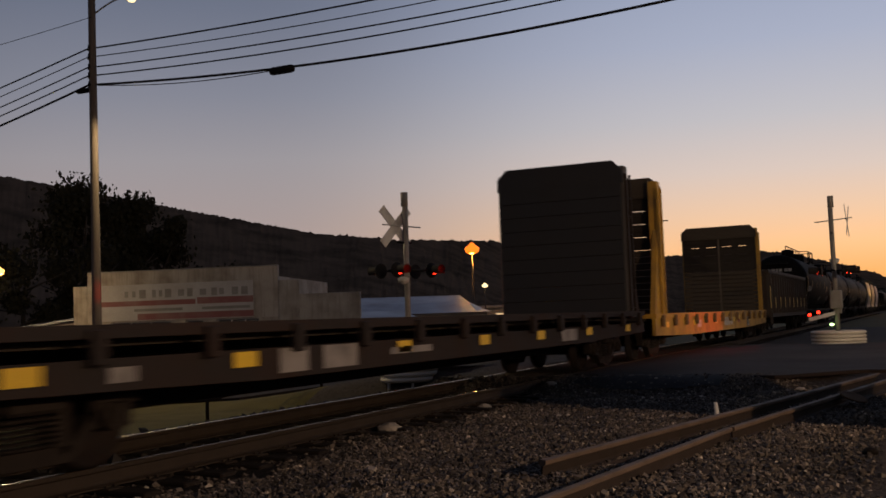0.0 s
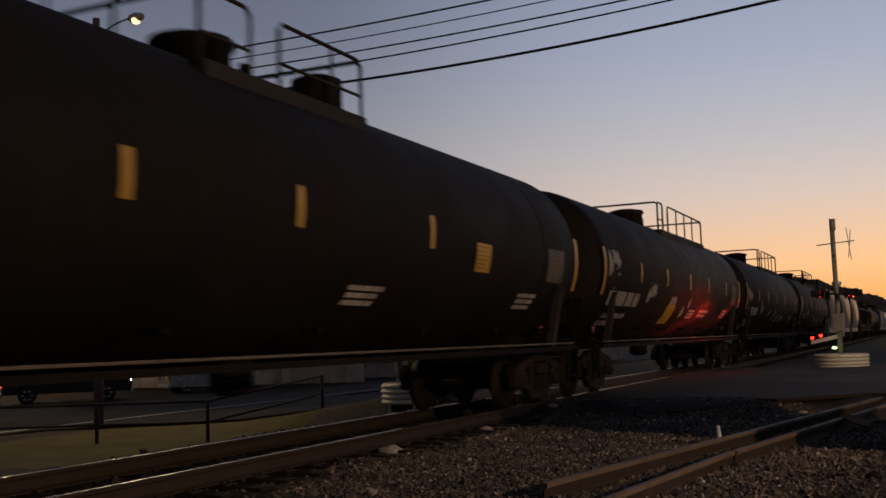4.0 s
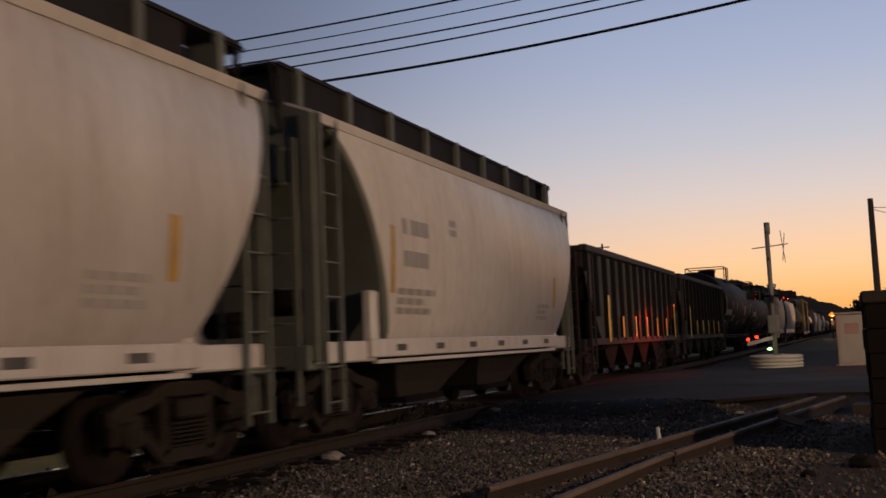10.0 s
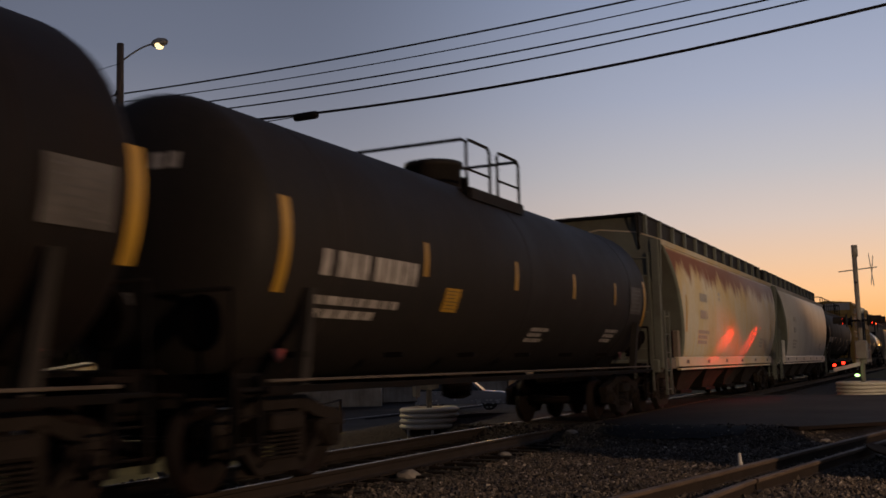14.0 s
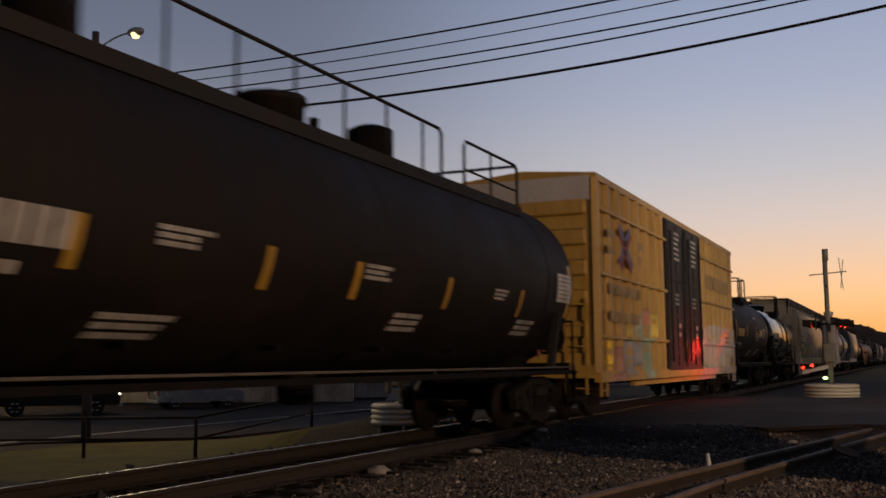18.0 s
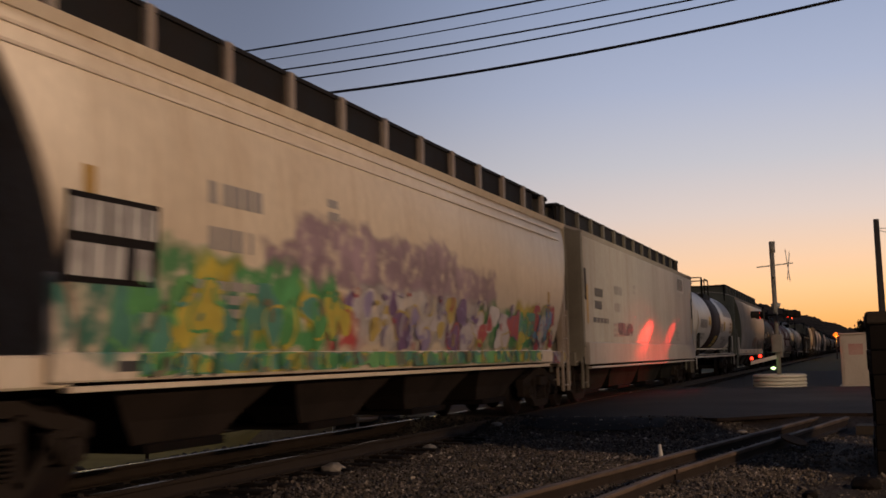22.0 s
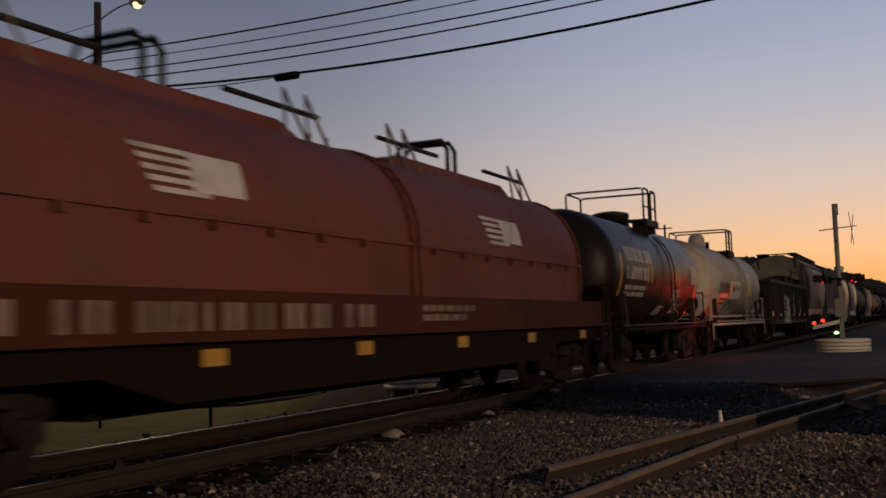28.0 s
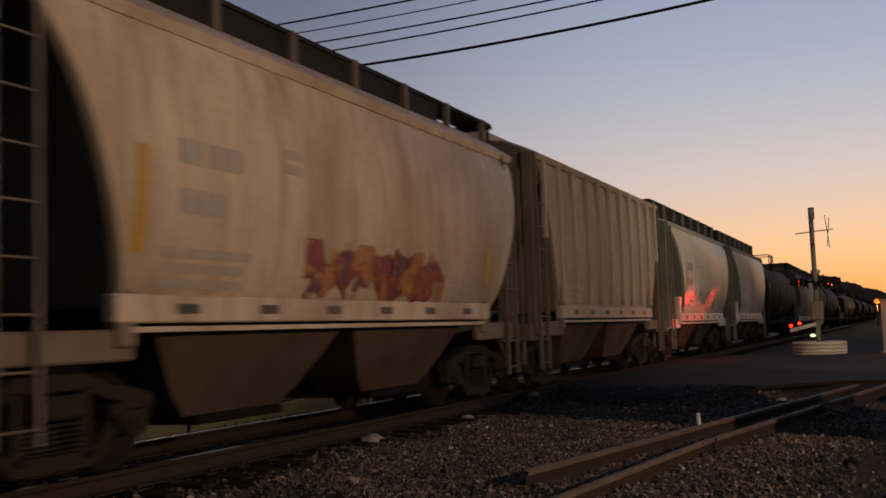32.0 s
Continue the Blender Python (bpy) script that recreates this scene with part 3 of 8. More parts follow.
M_BLU = paint("marking_blue", (0.05, 0.06, 0.25), 0.5, 0, (0.1, 0.08, 0.1), 0.4, 2.0)
M_TIE = paint("timber_tie", (0.015, 0.011, 0.0085), 0.9, 0, (0.012, 0.009, 0.008), 0.6, 3.0, 0.5, (0.4, 4, 1), spec=0.15)
M_POLE = paint("weathered_pole", (0.115, 0.088, 0.07), 0.8, 0, (0.07, 0.05, 0.04), 0.6, 3.0, 0.5, (3, 3, 0.3))
M_WIRE = paint("cable_black", (0.008, 0.008, 0.009), 0.7, spec=0.1)
M_ASPH = paint("asphalt", (0.0245, 0.0168, 0.0140), 0.92, 0, (0.010, 0.0085, 0.008), 0.8, 0.5, 0.6, spec=0.15)
M_DIRT = paint("ground_ballast", (0.056, 0.043, 0.033), 0.95, 0, (0.009, 0.0075, 0.0065), 0.9, 16.0, 1.0, spec=0.15)
M_GRASS = paint("verge_grass", (0.085, 0.070, 0.018), 0.9, 0, (0.045, 0.034, 0.014), 0.7, 1.0, 0.8, spec=0.1)
M_CONC = paint("concrete", (0.34, 0.31, 0.27), 0.85, 0, (0.16, 0.13, 0.10), 0.6, 0.8, 0.4)
M_STUCCO = paint("stucco_wall", (0.50, 0.43, 0.345), 0.85, 0, (0.17, 0.13, 0.095), 0.85, 0.8, 0.3, streak=0.6)
M_SIGNW = paint("sign_white", (0.56, 0.52, 0.47), 0.6, 0, (0.35, 0.22, 0.18), 0.5, 0.7)
M_SIGNR = paint("sign_red", (0.30, 0.10, 0.085), 0.65, 0, (0.4, 0.28, 0.24), 0.7, 0.9)
M_ROOF = paint("metal_roof", (0.36, 0.36, 0.38), 0.45, 0.3, (0.2, 0.17, 0.15), 0.5, 0.6, 0.2)
M_HILL = paint("wooded_hill", (0.19, 0.125, 0.08), 1.0, 0, (0.05, 0.04, 0.026), 0.95, 0.03, 1.0, spec=0.0)
M_LEAF = paint("leaves", (0.046, 0.040, 0.022), 0.85, 0, (0.022, 0.021, 0.012), 0.7, 1.0, spec=0.1)
M_BARK = paint("bark", (0.06, 0.045, 0.035), 0.9, 0, (0.03, 0.02, 0.015), 0.6, 4.0, 0.6)
M_CAR1 = paint("pickup_black", (0.012, 0.012, 0.014), 0.2, 0, (0.03, 0.028, 0.025), 0.3)
M_CAR2 = paint("wagon_silver", (0.42, 0.43, 0.45), 0.25, 0.5, (0.25, 0.24, 0.23), 0.3)
M_GLASS = glass_of("window_glass", (0.04, 0.05, 0.06))
M_LIT = glow("lit_window", (1.0, 0.72, 0.40), 0.7)
M_TYRE = paint("tyre_rubber", (0.015, 0.015, 0.015), 0.85)
M_STONE = stone_paint("ballast_stone", (0.021, 0.0165, 0.013), (0.126, 0.102, 0.080), (0.33, 0.29, 0.24))
# dark copy of the ballast stone: oil, and the train's shade in its colour
M_STONED = stone_paint("oily_shaded_ballast_stone", (0.005, 0.004, 0.004), (0.024, 0.019, 0.016), (0.06, 0.05, 0.045))
M_MAST = paint("mast_dull_steel", (0.20, 0.18, 0.155), 0.6, 0.0, (0.09, 0.075, 0.06), 0.5, 2.0)
M_RAILW = paint("rail_web_shaded", (0.026, 0.018, 0.014), 0.85, 0, (0.012, 0.009, 0.007), 0.6, 2.5, spec=0.2)
M_LETW = paint("lettering_pale", (0.40, 0.37, 0.335), 0.55, 0, (0.05, 0.044, 0.04), 0.7, 4.0)
M_LETK = paint("lettering_dark_faded", (0.10, 0.09, 0.08), 0.6, 0, (0.25, 0.22, 0.19), 0.7, 4.0)
M_LETB = paint("lettering_grey", (0.33, 0.30, 0.27), 0.5, 0, (0.36, 0.33, 0.29), 0.7, 4.0)
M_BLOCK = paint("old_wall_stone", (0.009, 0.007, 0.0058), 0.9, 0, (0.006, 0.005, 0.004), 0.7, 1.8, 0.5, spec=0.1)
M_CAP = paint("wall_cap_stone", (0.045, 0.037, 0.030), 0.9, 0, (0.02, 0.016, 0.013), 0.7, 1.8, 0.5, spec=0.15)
# bay colours hold grime and the shade under the cars; M_BAYW a lit bay
M_BAY = paint("hopper_bay_dirt_shade", (0.026, 0.019, 0.015), 0.85, 0, (0.010, 0.008, 0.007), 0.7, 1.4, spec=0.15)
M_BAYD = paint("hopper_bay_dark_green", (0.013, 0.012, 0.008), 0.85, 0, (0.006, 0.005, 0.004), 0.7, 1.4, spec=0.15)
M_BAYW = paint("hopper_bay_lit_tan", (0.072, 0.050, 0.036), 0.8, 0, (0.03, 0.02, 0.014), 0.8, 1.2, spec=0.2)
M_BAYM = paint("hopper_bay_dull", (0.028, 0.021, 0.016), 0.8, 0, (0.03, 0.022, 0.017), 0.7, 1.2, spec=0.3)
M_WOODL = paint("bulkhead_boards_tan", (0.062, 0.049, 0.036), 0.85, 0, (0.05, 0.038, 0.028), 0.6, 1.6, 0.4, (1, 1, 6), spec=0.2)
M_RAILD = paint("track_rail_rust", (0.022, 0.0135, 0.007), 0.75, 0.0, (0.018, 0.013, 0.010), 0.6, 2.5, spec=0.3)
M_FENCE = paint("fence_brown_paint", (0.030, 0.017, 0.010), 0.7, 0, (0.05, 0.028, 0.018), 0.6, 3.0, spec=0.2)
G_YEL = glow("lamp_yellow", (1.0, 0.50, 0.10), 3.6)
M_CAB = paint("cabinet_grey", (0.36, 0.29, 0.24), 0.5, 0, (0.30, 0.22, 0.18), 0.5, 1.2)
G_RED = glow("signal_red", (1.0, 0.022, 0.008), 6)
G_REDW = glow("signal_hot", (1.0, 0.10, 0.03), 8)
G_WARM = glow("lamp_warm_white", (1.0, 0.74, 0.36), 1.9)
G_ORANGE = glow("lamp_sodium", (1.0, 0.19, 0.012), 1.7)
G_GREEN = glow("lamp_pale_green", (0.6, 1.0, 0.35), 3)
G_TAIL = glow("tail_light", (1.0, 0.06, 0.02), 3)
G_HEAD = glow("head_light", (1.0, 0.85, 0.55), 25)


# ---------------------------------------------------------------- mesh helpers
def quad(bm, pts, mat=0):
    f = bm.faces.new([bm.verts.new(p) for p in pts])
    f.material_index = mat
    return f


def box(bm, c, s, mat=0, rz=0.0, chamfer=0.0):
    """A box with centre c and size s, its long edges chamfered where asked."""
    cx, cy, cz = c
    hx, hy, hz = s[0] / 2, s[1] / 2, s[2] / 2
    co, si = math.cos(rz), math.sin(rz)

    def at(x, y, z):
        return bm.verts.new((cx + x * co - y * si, cy + x * si + y * co, cz + z))
    if chamfer <= 0:
        v = [at(x, y, z) for z in (-hz, hz) for x, y in ((-hx, -hy), (hx, -hy), (hx, hy), (-hx, hy))]
        for i in ((3, 2, 1, 0), (4, 5, 6, 7), (0, 1, 5, 4), (1, 2, 6, 5), (2, 3, 7, 6), (3, 0, 4, 7)):
            bm.faces.new([v[k] for k in i]).material_index = mat
        return
    k = min(chamfer, hx * 0.9, hy * 0.9, hz * 0.9)
    rings = []
    for z, d in ((-hz, k), (-hz + k, 0), (hz - k, 0), (hz, k)):
        a, b = hx - d, hy - d
        rings.append([at(x, y, z) for x, y in ((-a + k, -b), (a - k, -b), (a, -b + k), (a, b - k), (a - k, b), (-a + k, b), (-a, b - k), (-a, -b + k))])
    skin(bm, rings, mat)


def skin(bm, rings, mat=0, caps=True, smooth=False):
    n = len(rings[0])
    for a, b in zip(rings, rings[1:]):
        for i in range(n):
            f = bm.faces.new((a[i], a[(i + 1) % n], b[(i + 1) % n], b[i]))
            f.material_index, f.smooth = mat, smooth
    if caps:
        bm.faces.new(rings[0][::-1]).material_index = mat
        bm.faces.new(rings[-1]).material_index = mat


def rod(bm, p, q, r, r2=None, n=8, mat=0, smooth=True):
    p, q = Vector(p), Vector(q)
    d = (q - p).normalized()
    a = d.orthogonal().normalized()
    b = d.cross(a)
    rings = []
    for c, rad in ((p, r), (q, r if r2 is None else r2)):
        rings.append([bm.verts.new(c + rad * (math.cos(t) * a + math.sin(t) * b)) for t in (2 * math.pi * i / n for i in range(n))])
    skin(bm, rings, mat, True, smooth)


def pipe(bm, pts, r, n=6, mat=0):
    """One bent tube through the points."""
    pts = [Vector(p) for p in pts]
    ref = Vector((0.31, 0.17, 0.93))
    rings = []
    for i, p in enumerate(pts):
        d = (pts[min(i + 1, len(pts) - 1)] - pts[max(i - 1, 0)]).normalized()
        a = d.cross(ref if abs(d.dot(ref)) < 0.97 else Vector((1, 0, 0))).normalized()
        b = d.cross(a)
        rings.append([bm.verts.new(p + r * (math.cos(t) * a + math.sin(t) * b)) for t in (2 * math.pi * k / n for k in range(n))])
    skin(bm, rings, mat, True, True)


def turned(bm, profile, centre, axis="y", n=32, mat=0, smooth=True):
    """A body of revolution: profile rows (along, radius)."""
    rings = []
    for s, r in profile:
        ring = []
        for i in range(n):
            t = 2 * math.pi * i / n
            u, v = max(r, 1e-4) * math.cos(t), max(r, 1e-4) * math.sin(t)
            p = {"y": (u, s, v), "x": (s, v, u), "z": (u, v, s)}[axis]
            ring.append(bm.verts.new((centre[0] + p[0], centre[1] + p[1], centre[2] + p[2])))
        rings.append(ring)
    skin(bm, rings, mat, True, smooth)
    bmesh.ops.recalc_face_normals(bm, faces=bm.faces)


def mesh_of(name, bm, *mats):
    me = bpy.data.meshes.new(name)
    bmesh.ops.recalc_face_normals(bm, faces=bm.faces)
    bm.to_mesh(me)
    bm.free()
    for m in mats:
        me.materials.append(m)
    return me


def put(name, me, parent=None, loc=(0, 0, 0), label="", rot=(0, 0, 0)):
    ob = new(name, me)
    ob.parent = parent
    ob.matrix_basis = pose(*loc, *rot)
    if label:
        ob["label"] = label
    return ob


def part(name, bm, material, parent, label=""):
    mats = material if isinstance(material, (list, tuple)) else (material,)
    return put(name, mesh_of(name, bm, *mats), parent, (0, 0, 0), label)


def thing(name, loc, label, category, group="", kind=""):
    ob = new(name)
    ob.matrix_basis = pose(*loc)
    return tagged(ob, label, category, group, kind)


def solid(name, bm, mats, label, category="", kind="structure", group=""):
    mats = mats if isinstance(mats, (list, tuple)) else (mats,)
    return tagged(new(name, mesh_of(name, bm, *mats)), label, category, group, kind)


# ---------------------------------------------------------------- ground, road, track
def smooth01(a, b, x):
    k = min(1, max(0, (x - a) / (b - a)))
    return k * k * (3 - 2 * k)


ROAD0, ROAD1 = 18.6, 35.0       # the crossing street, in y
NEARZ, FARZ = -0.24, -1.1


def ground_height(x, y):
    """Ballast shelf by the track, a bank down to the street beyond it; level with the rails at the crossing."""
    low = smooth01(-9.3, -12.4, x)
    base = NEARZ * (1 - low) + FARZ * low
    q = 1.9 * smooth01(-3.0, -1.4, x) + 6.2 * smooth01(-8.4, -10.2, x)
    k = smooth01(ROAD0 - 2.2 + q, ROAD0 - 0.3 + q, y) * (1 - smooth01(ROAD1, ROAD1 + 3, y))
    k *= 1 - smooth01(-10, -20, x)
    g = base * (1 - k) + k * (-0.015)
    if x > 0.4 and y < 18:
        g -= 0.12 * smooth01(0.4, 3, x)
    n = 0.035 * noise.noise((x * 0.8, y * 0.8, 0)) + 0.02 * noise.noise((x * 2.7, y * 2.7, 4))
    return g + n * (1 - k) * (0.3 if -16 < x < -9.5 else 1)


def span(a, b, step):
    n = max(1, int(round((b - a) / step)))
    return [a + (b - a) * i / n for i in range(n)]


def build_ground():
    xs = [-2500, -1200, -600, -300, -160, -90, -60] + span(-50, -20, 2) + span(-20, 4, 0.5) + [4, 6, 10, 20, 40, 90, 200, 500, 1200, 2500]
    ys = [-600, -200, -80, -40, -20, -10] + span(-5, 40, 0.5) + span(40, 80, 3) + [80, 100, 140, 200, 300, 500, 900, 1600, 2600]
    bm = bmesh.new()
    grid = [[bm.verts.new((x, y, ground_height(x, y))) for y in ys] for x in xs]
    for i in range(len(xs) - 1):
        for j in range(len(ys) - 1):
            f = bm.faces.new((grid[i][j], grid[i + 1][j], grid[i + 1][j + 1], grid[i][j + 1]))
            cx, cy = (xs[i] + xs[i + 1]) / 2, (ys[j] + ys[j + 1]) / 2
            if cx < -46 or cy > 70 or cx > 18:
                f.material_index = 1
            elif -21.5 < cx < -14.8 and cy < 25.5 and cy > 1.35 * (cx + 18) + 12.5:
                f.material_index = 1
            f.smooth = True
    return solid("ground", bm, (M_DIRT, M_GRASS), "dark trodden ballast and dirt ground beside the railway", "ground")


build_ground()


def sheet(name, outline, z, mat, label, thick=0.06):
    bm = bmesh.new()
    top = [bm.verts.new((x, y, z)) for x, y in outline]
    low = [bm.verts.new((x, y, z - thick)) for x, y in outline]
    skin(bm, [low, top])
    return solid(name, bm, mat, label, name.split("_")[0])


# the crossing street on the near side, its planked panel between the rails, and the far streets
edge = []
for k in range(75):
    x = -6.15 + k * 0.16
    y = ROAD0 + (0.5 - 0.6 * smooth01(-6.15, -5.0, x) - 0.3 * smooth01(-5.0, -1.5, x) + 1.5 * smooth01(-2.4, -0.9, x))
    edge.append((x, y + 0.16 * noise.noise((x * 1.3, 0, 7)) + 0.09 * noise.noise((x * 5, 0, 3))))
sheet("road_near", edge + [(30, ROAD0 + 1.1), (30, 33.5), (-6.15, 33.5)], 0.0, M_ASPH, "worn dark asphalt street at the level crossing")
sheet("road_crossing", [(-7.83, ROAD0 + 1.5), (-6.47, ROAD0 + 1.5), (-6.47, 33.3), (-7.83, 33.3)], -0.012, M_ASPH, "dark asphalt infill between the rails at the crossing")
# dark sheet painting the shadow at the road's edge, with its lumps of tar
bm = bmesh.new()
for k in range(14):
    for i in range(26):
        x0, x1 = -5.7 + i * 0.1, -5.6 + i * 0.1
        y0 = 17.1 + k * 0.1
        e = ((x0 + 4.4) / 1.35) ** 2 + ((y0 - 17.75) / 0.66) ** 2 + 0.35 * noise.noise((x0 * 3, y0 * 3, 1))
        if e < 1:
            quad(bm, [(x, y, ground_height(x, y) + 0.03) for x, y in ((x0, y0), (x1, y0), (x1, y0 + 0.1), (x0, y0 + 0.1))])
bmesh.ops.remove_doubles(bm, verts=bm.verts, dist=0.001)
solid("road_patch", bm, paint("edge_tar_shade", (0.008, 0.007, 0.007), 0.8, 0, (0.014, 0.012, 0.012), 0.5, 2.0, spec=0.1), "black patch of tar and painted shade at the street edge", "road")
bm = bmesh.new()
rows = [(-8.15, 24.0, 33.5, 0.0), (-11, 24.0, 33.8, -0.05), (-15, 25.4, 34.5, -0.56), (-19, 25.8, 36, -1.0), (-24, 22, 40, -1.06)]
rings = []
for x, a, b, z in rows:
    rings.append([bm.verts.new((x, a, z)), bm.verts.new((x, b, z)), bm.verts.new((x, b, z - 0.08)), bm.verts.new((x, a, z - 0.08))])
skin(bm, rings)
solid("road_far", bm, M_ASPH, "asphalt street falling away beyond the rails", "road")
sheet("road_street", [(-37, -40), (-23.6, -40), (-23.6, 130), (-37, 130)], -1.05, M_ASPH, "asphalt side street running along the railway", 0.08)
bm = bmesh.new()
for y in span(-20, 60, 4):
    box(bm, (-24.2, y + 2, -1.048), (0.12, 3.98, 0.012))
solid("road_marking_edge", bm, M_WHT, "worn white edge line on the side street", "road marking")


def rail_profile():
    """Half outlines of a flat-bottomed rail, foot at 0, head at 0.18."""
    right = [(0.070, 0.0), (0.070, 0.012), (0.022, 0.030), (0.009, 0.050), (0.009, 0.125), (0.034, 0.142), (0.036, 0.172), (0.026, 0.180)]
    return right + [(-x, z) for x, z in right[::-1]]


def rail_mesh(bm, length, mat_head=1):
    pro = rail_profile()
    rings = [[bm.verts.new((x, y, z)) for x, z in pro] for y in (0, length)]
    n = len(pro)
    for i in range(n):
        f = bm.faces.new((rings[0][i], rings[0][(i + 1) % n], rings[1][(i + 1) % n], rings[1][i]))
        f.material_index = mat_head if i == 7 else 0
    bm.faces.new(rings[0][::-1])
    bm.faces.new(rings[1])


track = thing("railway_track", (XT, 0, 0), "single railway track with rusty rails on timber ties", "railway track", kind="structure")
bm = bmesh.new()
rail_mesh(bm, 640)
me_rail = mesh_of("rail", bm, M_RAILD, M_RAILTOP)
for x in (-0.755, 0.755):
    put("rail", me_rail, track, (x, -80, -0.18))
bm = bmesh.new()
box(bm, (0, 0, 0), (2.6, 0.23, 0.18), 0, 0, 0.015)
me_tie = mesh_of("tie", bm, M_TIE)
bm = bmesh.new()
box(bm, (0, 0, 0), (0.34, 0.19, 0.02), 0, 0, 0.006)
for sx in (-0.1, 0.1):
    for sy in (-0.05, 0.05):
        rod(bm, (sx, sy, 0), (sx, sy, 0.035), 0.014, None, 6)
me_plate = mesh_of("tie_plate", bm, M_RAILD)
rnd = random.Random(5)
for i in range(130):
    y = -6 + i * 0.53
    if ROAD0 + 1.2 < y < 33.5:
        continue
    put("tie", me_tie, track, (rnd.uniform(-0.03, 0.03), y, -0.285 + rnd.uniform(-0.006, 0.006)), "", (0, 0, rnd.uniform(-1, 1)))
    if y < 24:
        put("tie_plate", me_plate, track, (0.755, y, -0.189))
bm = bmesh.new()
for i in range(240):
    box(bm, (0, 63 + i * 0.53, -0.285), (2.6, 0.23, 0.18))
ob = part("ties_beyond", bm, M_TIE, track)
ob["kind"] = "stuff"
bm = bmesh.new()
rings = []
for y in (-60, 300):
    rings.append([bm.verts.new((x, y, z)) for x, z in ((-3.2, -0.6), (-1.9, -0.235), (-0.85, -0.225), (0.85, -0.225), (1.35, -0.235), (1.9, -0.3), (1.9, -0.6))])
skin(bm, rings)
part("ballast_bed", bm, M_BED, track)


def stones(name, count, area, size, seed, label, mat=None, thin=None):
    """Loose broken stones, each a crooked little block."""
    r = np.random.RandomState(seed)
    base = np.array([(-1, -1, -.6), (1, -1, -.7), (1.1, 1, -.6), (-1, .9, -.7), (-.7, -.6, .7), (.6, -.8, .6), (.8, .6, .8), (-.6, .8, .6)]) * 0.5
    faces0 = np.array([(3, 2, 1, 0), (4, 5, 6, 7), (0, 1, 5, 4), (1, 2, 6, 5), (2, 3, 7, 6), (3, 0, 4, 7)])
    x0, x1, y0, y1 = area
    verts, faces = [], []
    for i in range(count):
        x, y = r.uniform(x0, x1), y0 + (y1 - y0) * r.rand() ** 1.15
        s = size * np.exp(r.normal(0, 0.35))
        if thin and r.rand() < 0.84 * smooth01(thin[0], thin[1], x - 0.10 * (y - 9) + 0.5 * noise.noise((x * 0.9, y * 0.9, 2))):
            continue
        a, b, c = r.uniform(0, 6.28, 3)
        rot = np.array(Euler((a, b, c)).to_matrix())
        p = (base * (1 + r.uniform(-.25, .25, (8, 3)))) * s @ rot.T
        p += (x, y, ground_height(x, y) + s * r.uniform(0.0, 0.32))
        faces.append(faces0 + 8 * len(faces))
        verts.append(p)
    me = bpy.data.meshes.new(name)
    me.from_pydata(np.concatenate(verts).tolist(), [], np.concatenate(faces).tolist())
    me.materials.append(mat or M_STONE)
    return tagged(new(name, me), label, "gravel", "", "stuff")


stones("ballast_gravel", 105000, (-6.2, -0.4, 4.6, 18.7), 0.0225, 3, "grey broken ballast stones strewn beside the rails", None, (-1.75, -0.75))
stones("dirt_gravel", 6500, (-1.4, 2.4, 5.0, 17.5), 0.020, 8, "scattered pebbles on the dark dirt by the old rails")
stones("track_gravel", 13000, (-10.5, -6.3, 4.0, 18.6), 0.034, 9, "dark oily ballast stones by the rails, darkened for the train's shade", M_STONED)


def lying_rail(a, b, za, zb, lean, label):
    a, b = Vector((a[0], a[1], za)), Vector((b[0], b[1], zb))
    ob = tagged(new("discarded_rail"), label, "rail", "discarded rails")
    pro = rail_profile()
    # lighter head for its gleam, dark web and foot for side shade, in colour
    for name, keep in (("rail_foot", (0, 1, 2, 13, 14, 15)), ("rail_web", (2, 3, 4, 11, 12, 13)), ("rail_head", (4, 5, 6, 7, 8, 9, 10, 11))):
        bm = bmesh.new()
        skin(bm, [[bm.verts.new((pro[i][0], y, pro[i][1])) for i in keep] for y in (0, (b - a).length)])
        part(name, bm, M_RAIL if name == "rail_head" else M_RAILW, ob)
    d = b - a
    ob.matrix_basis = Matrix.Translation(a) @ Euler((math.asin(d.z / d.length), 0, math.atan2(-d.x, d.y))).to_matrix().to_4x4() @ pose(0, 0, 0, 0, lean, 0)
    return ob


lying_rail((-3.00, 8.30), (-0.72, 19.7), -0.26, -0.24, 4, "rusty discarded rail lying on the gravel")
lying_rail((-2.88, 8.20), (-1.95, 12.8), -0.30, -0.28, 80, "rusty discarded rail tipped on its side")
lying_rail((-2.50, 6.05), (-1.885, 11.05), -0.28, -0.27, 0, "rusty discarded rail butted against another")
lying_rail((-1.86, 11.05), (-0.23, 19.2), -0.265, -0.21, 0, "long rusty discarded rail resting on the gravel")
bm = bmesh.new()
turned(bm, [(-0.012, 0.30), (0.0, 0.33), (0.014, 0.31)], (0, 0, 0), "z", 14)
ob = tagged(new("splice_plate", mesh_of("splice_plate", bm, M_RAILP)), "rusty flat steel plate leaning on the old rail", "steel plate")
ob.matrix_basis = pose(-0.88, 15.0, -0.10, 8, 14, 15) @ Matrix.Diagonal((0.55, 0.95, 1, 1))
bm = bmesh.new()
rod(bm, (0, 0, 0), (0.02, 0.01, 0.27), 0.04, 0.025, 6)
ob = tagged(new("survey_stake", mesh_of("survey_stake", bm, M_WHT)), "short pale wooden stake stuck in the gravel", "stake")
ob.matrix_basis = pose(-2.35, 13.0, -0.27, 0, -8, 0)
r6 = random.Random(6)
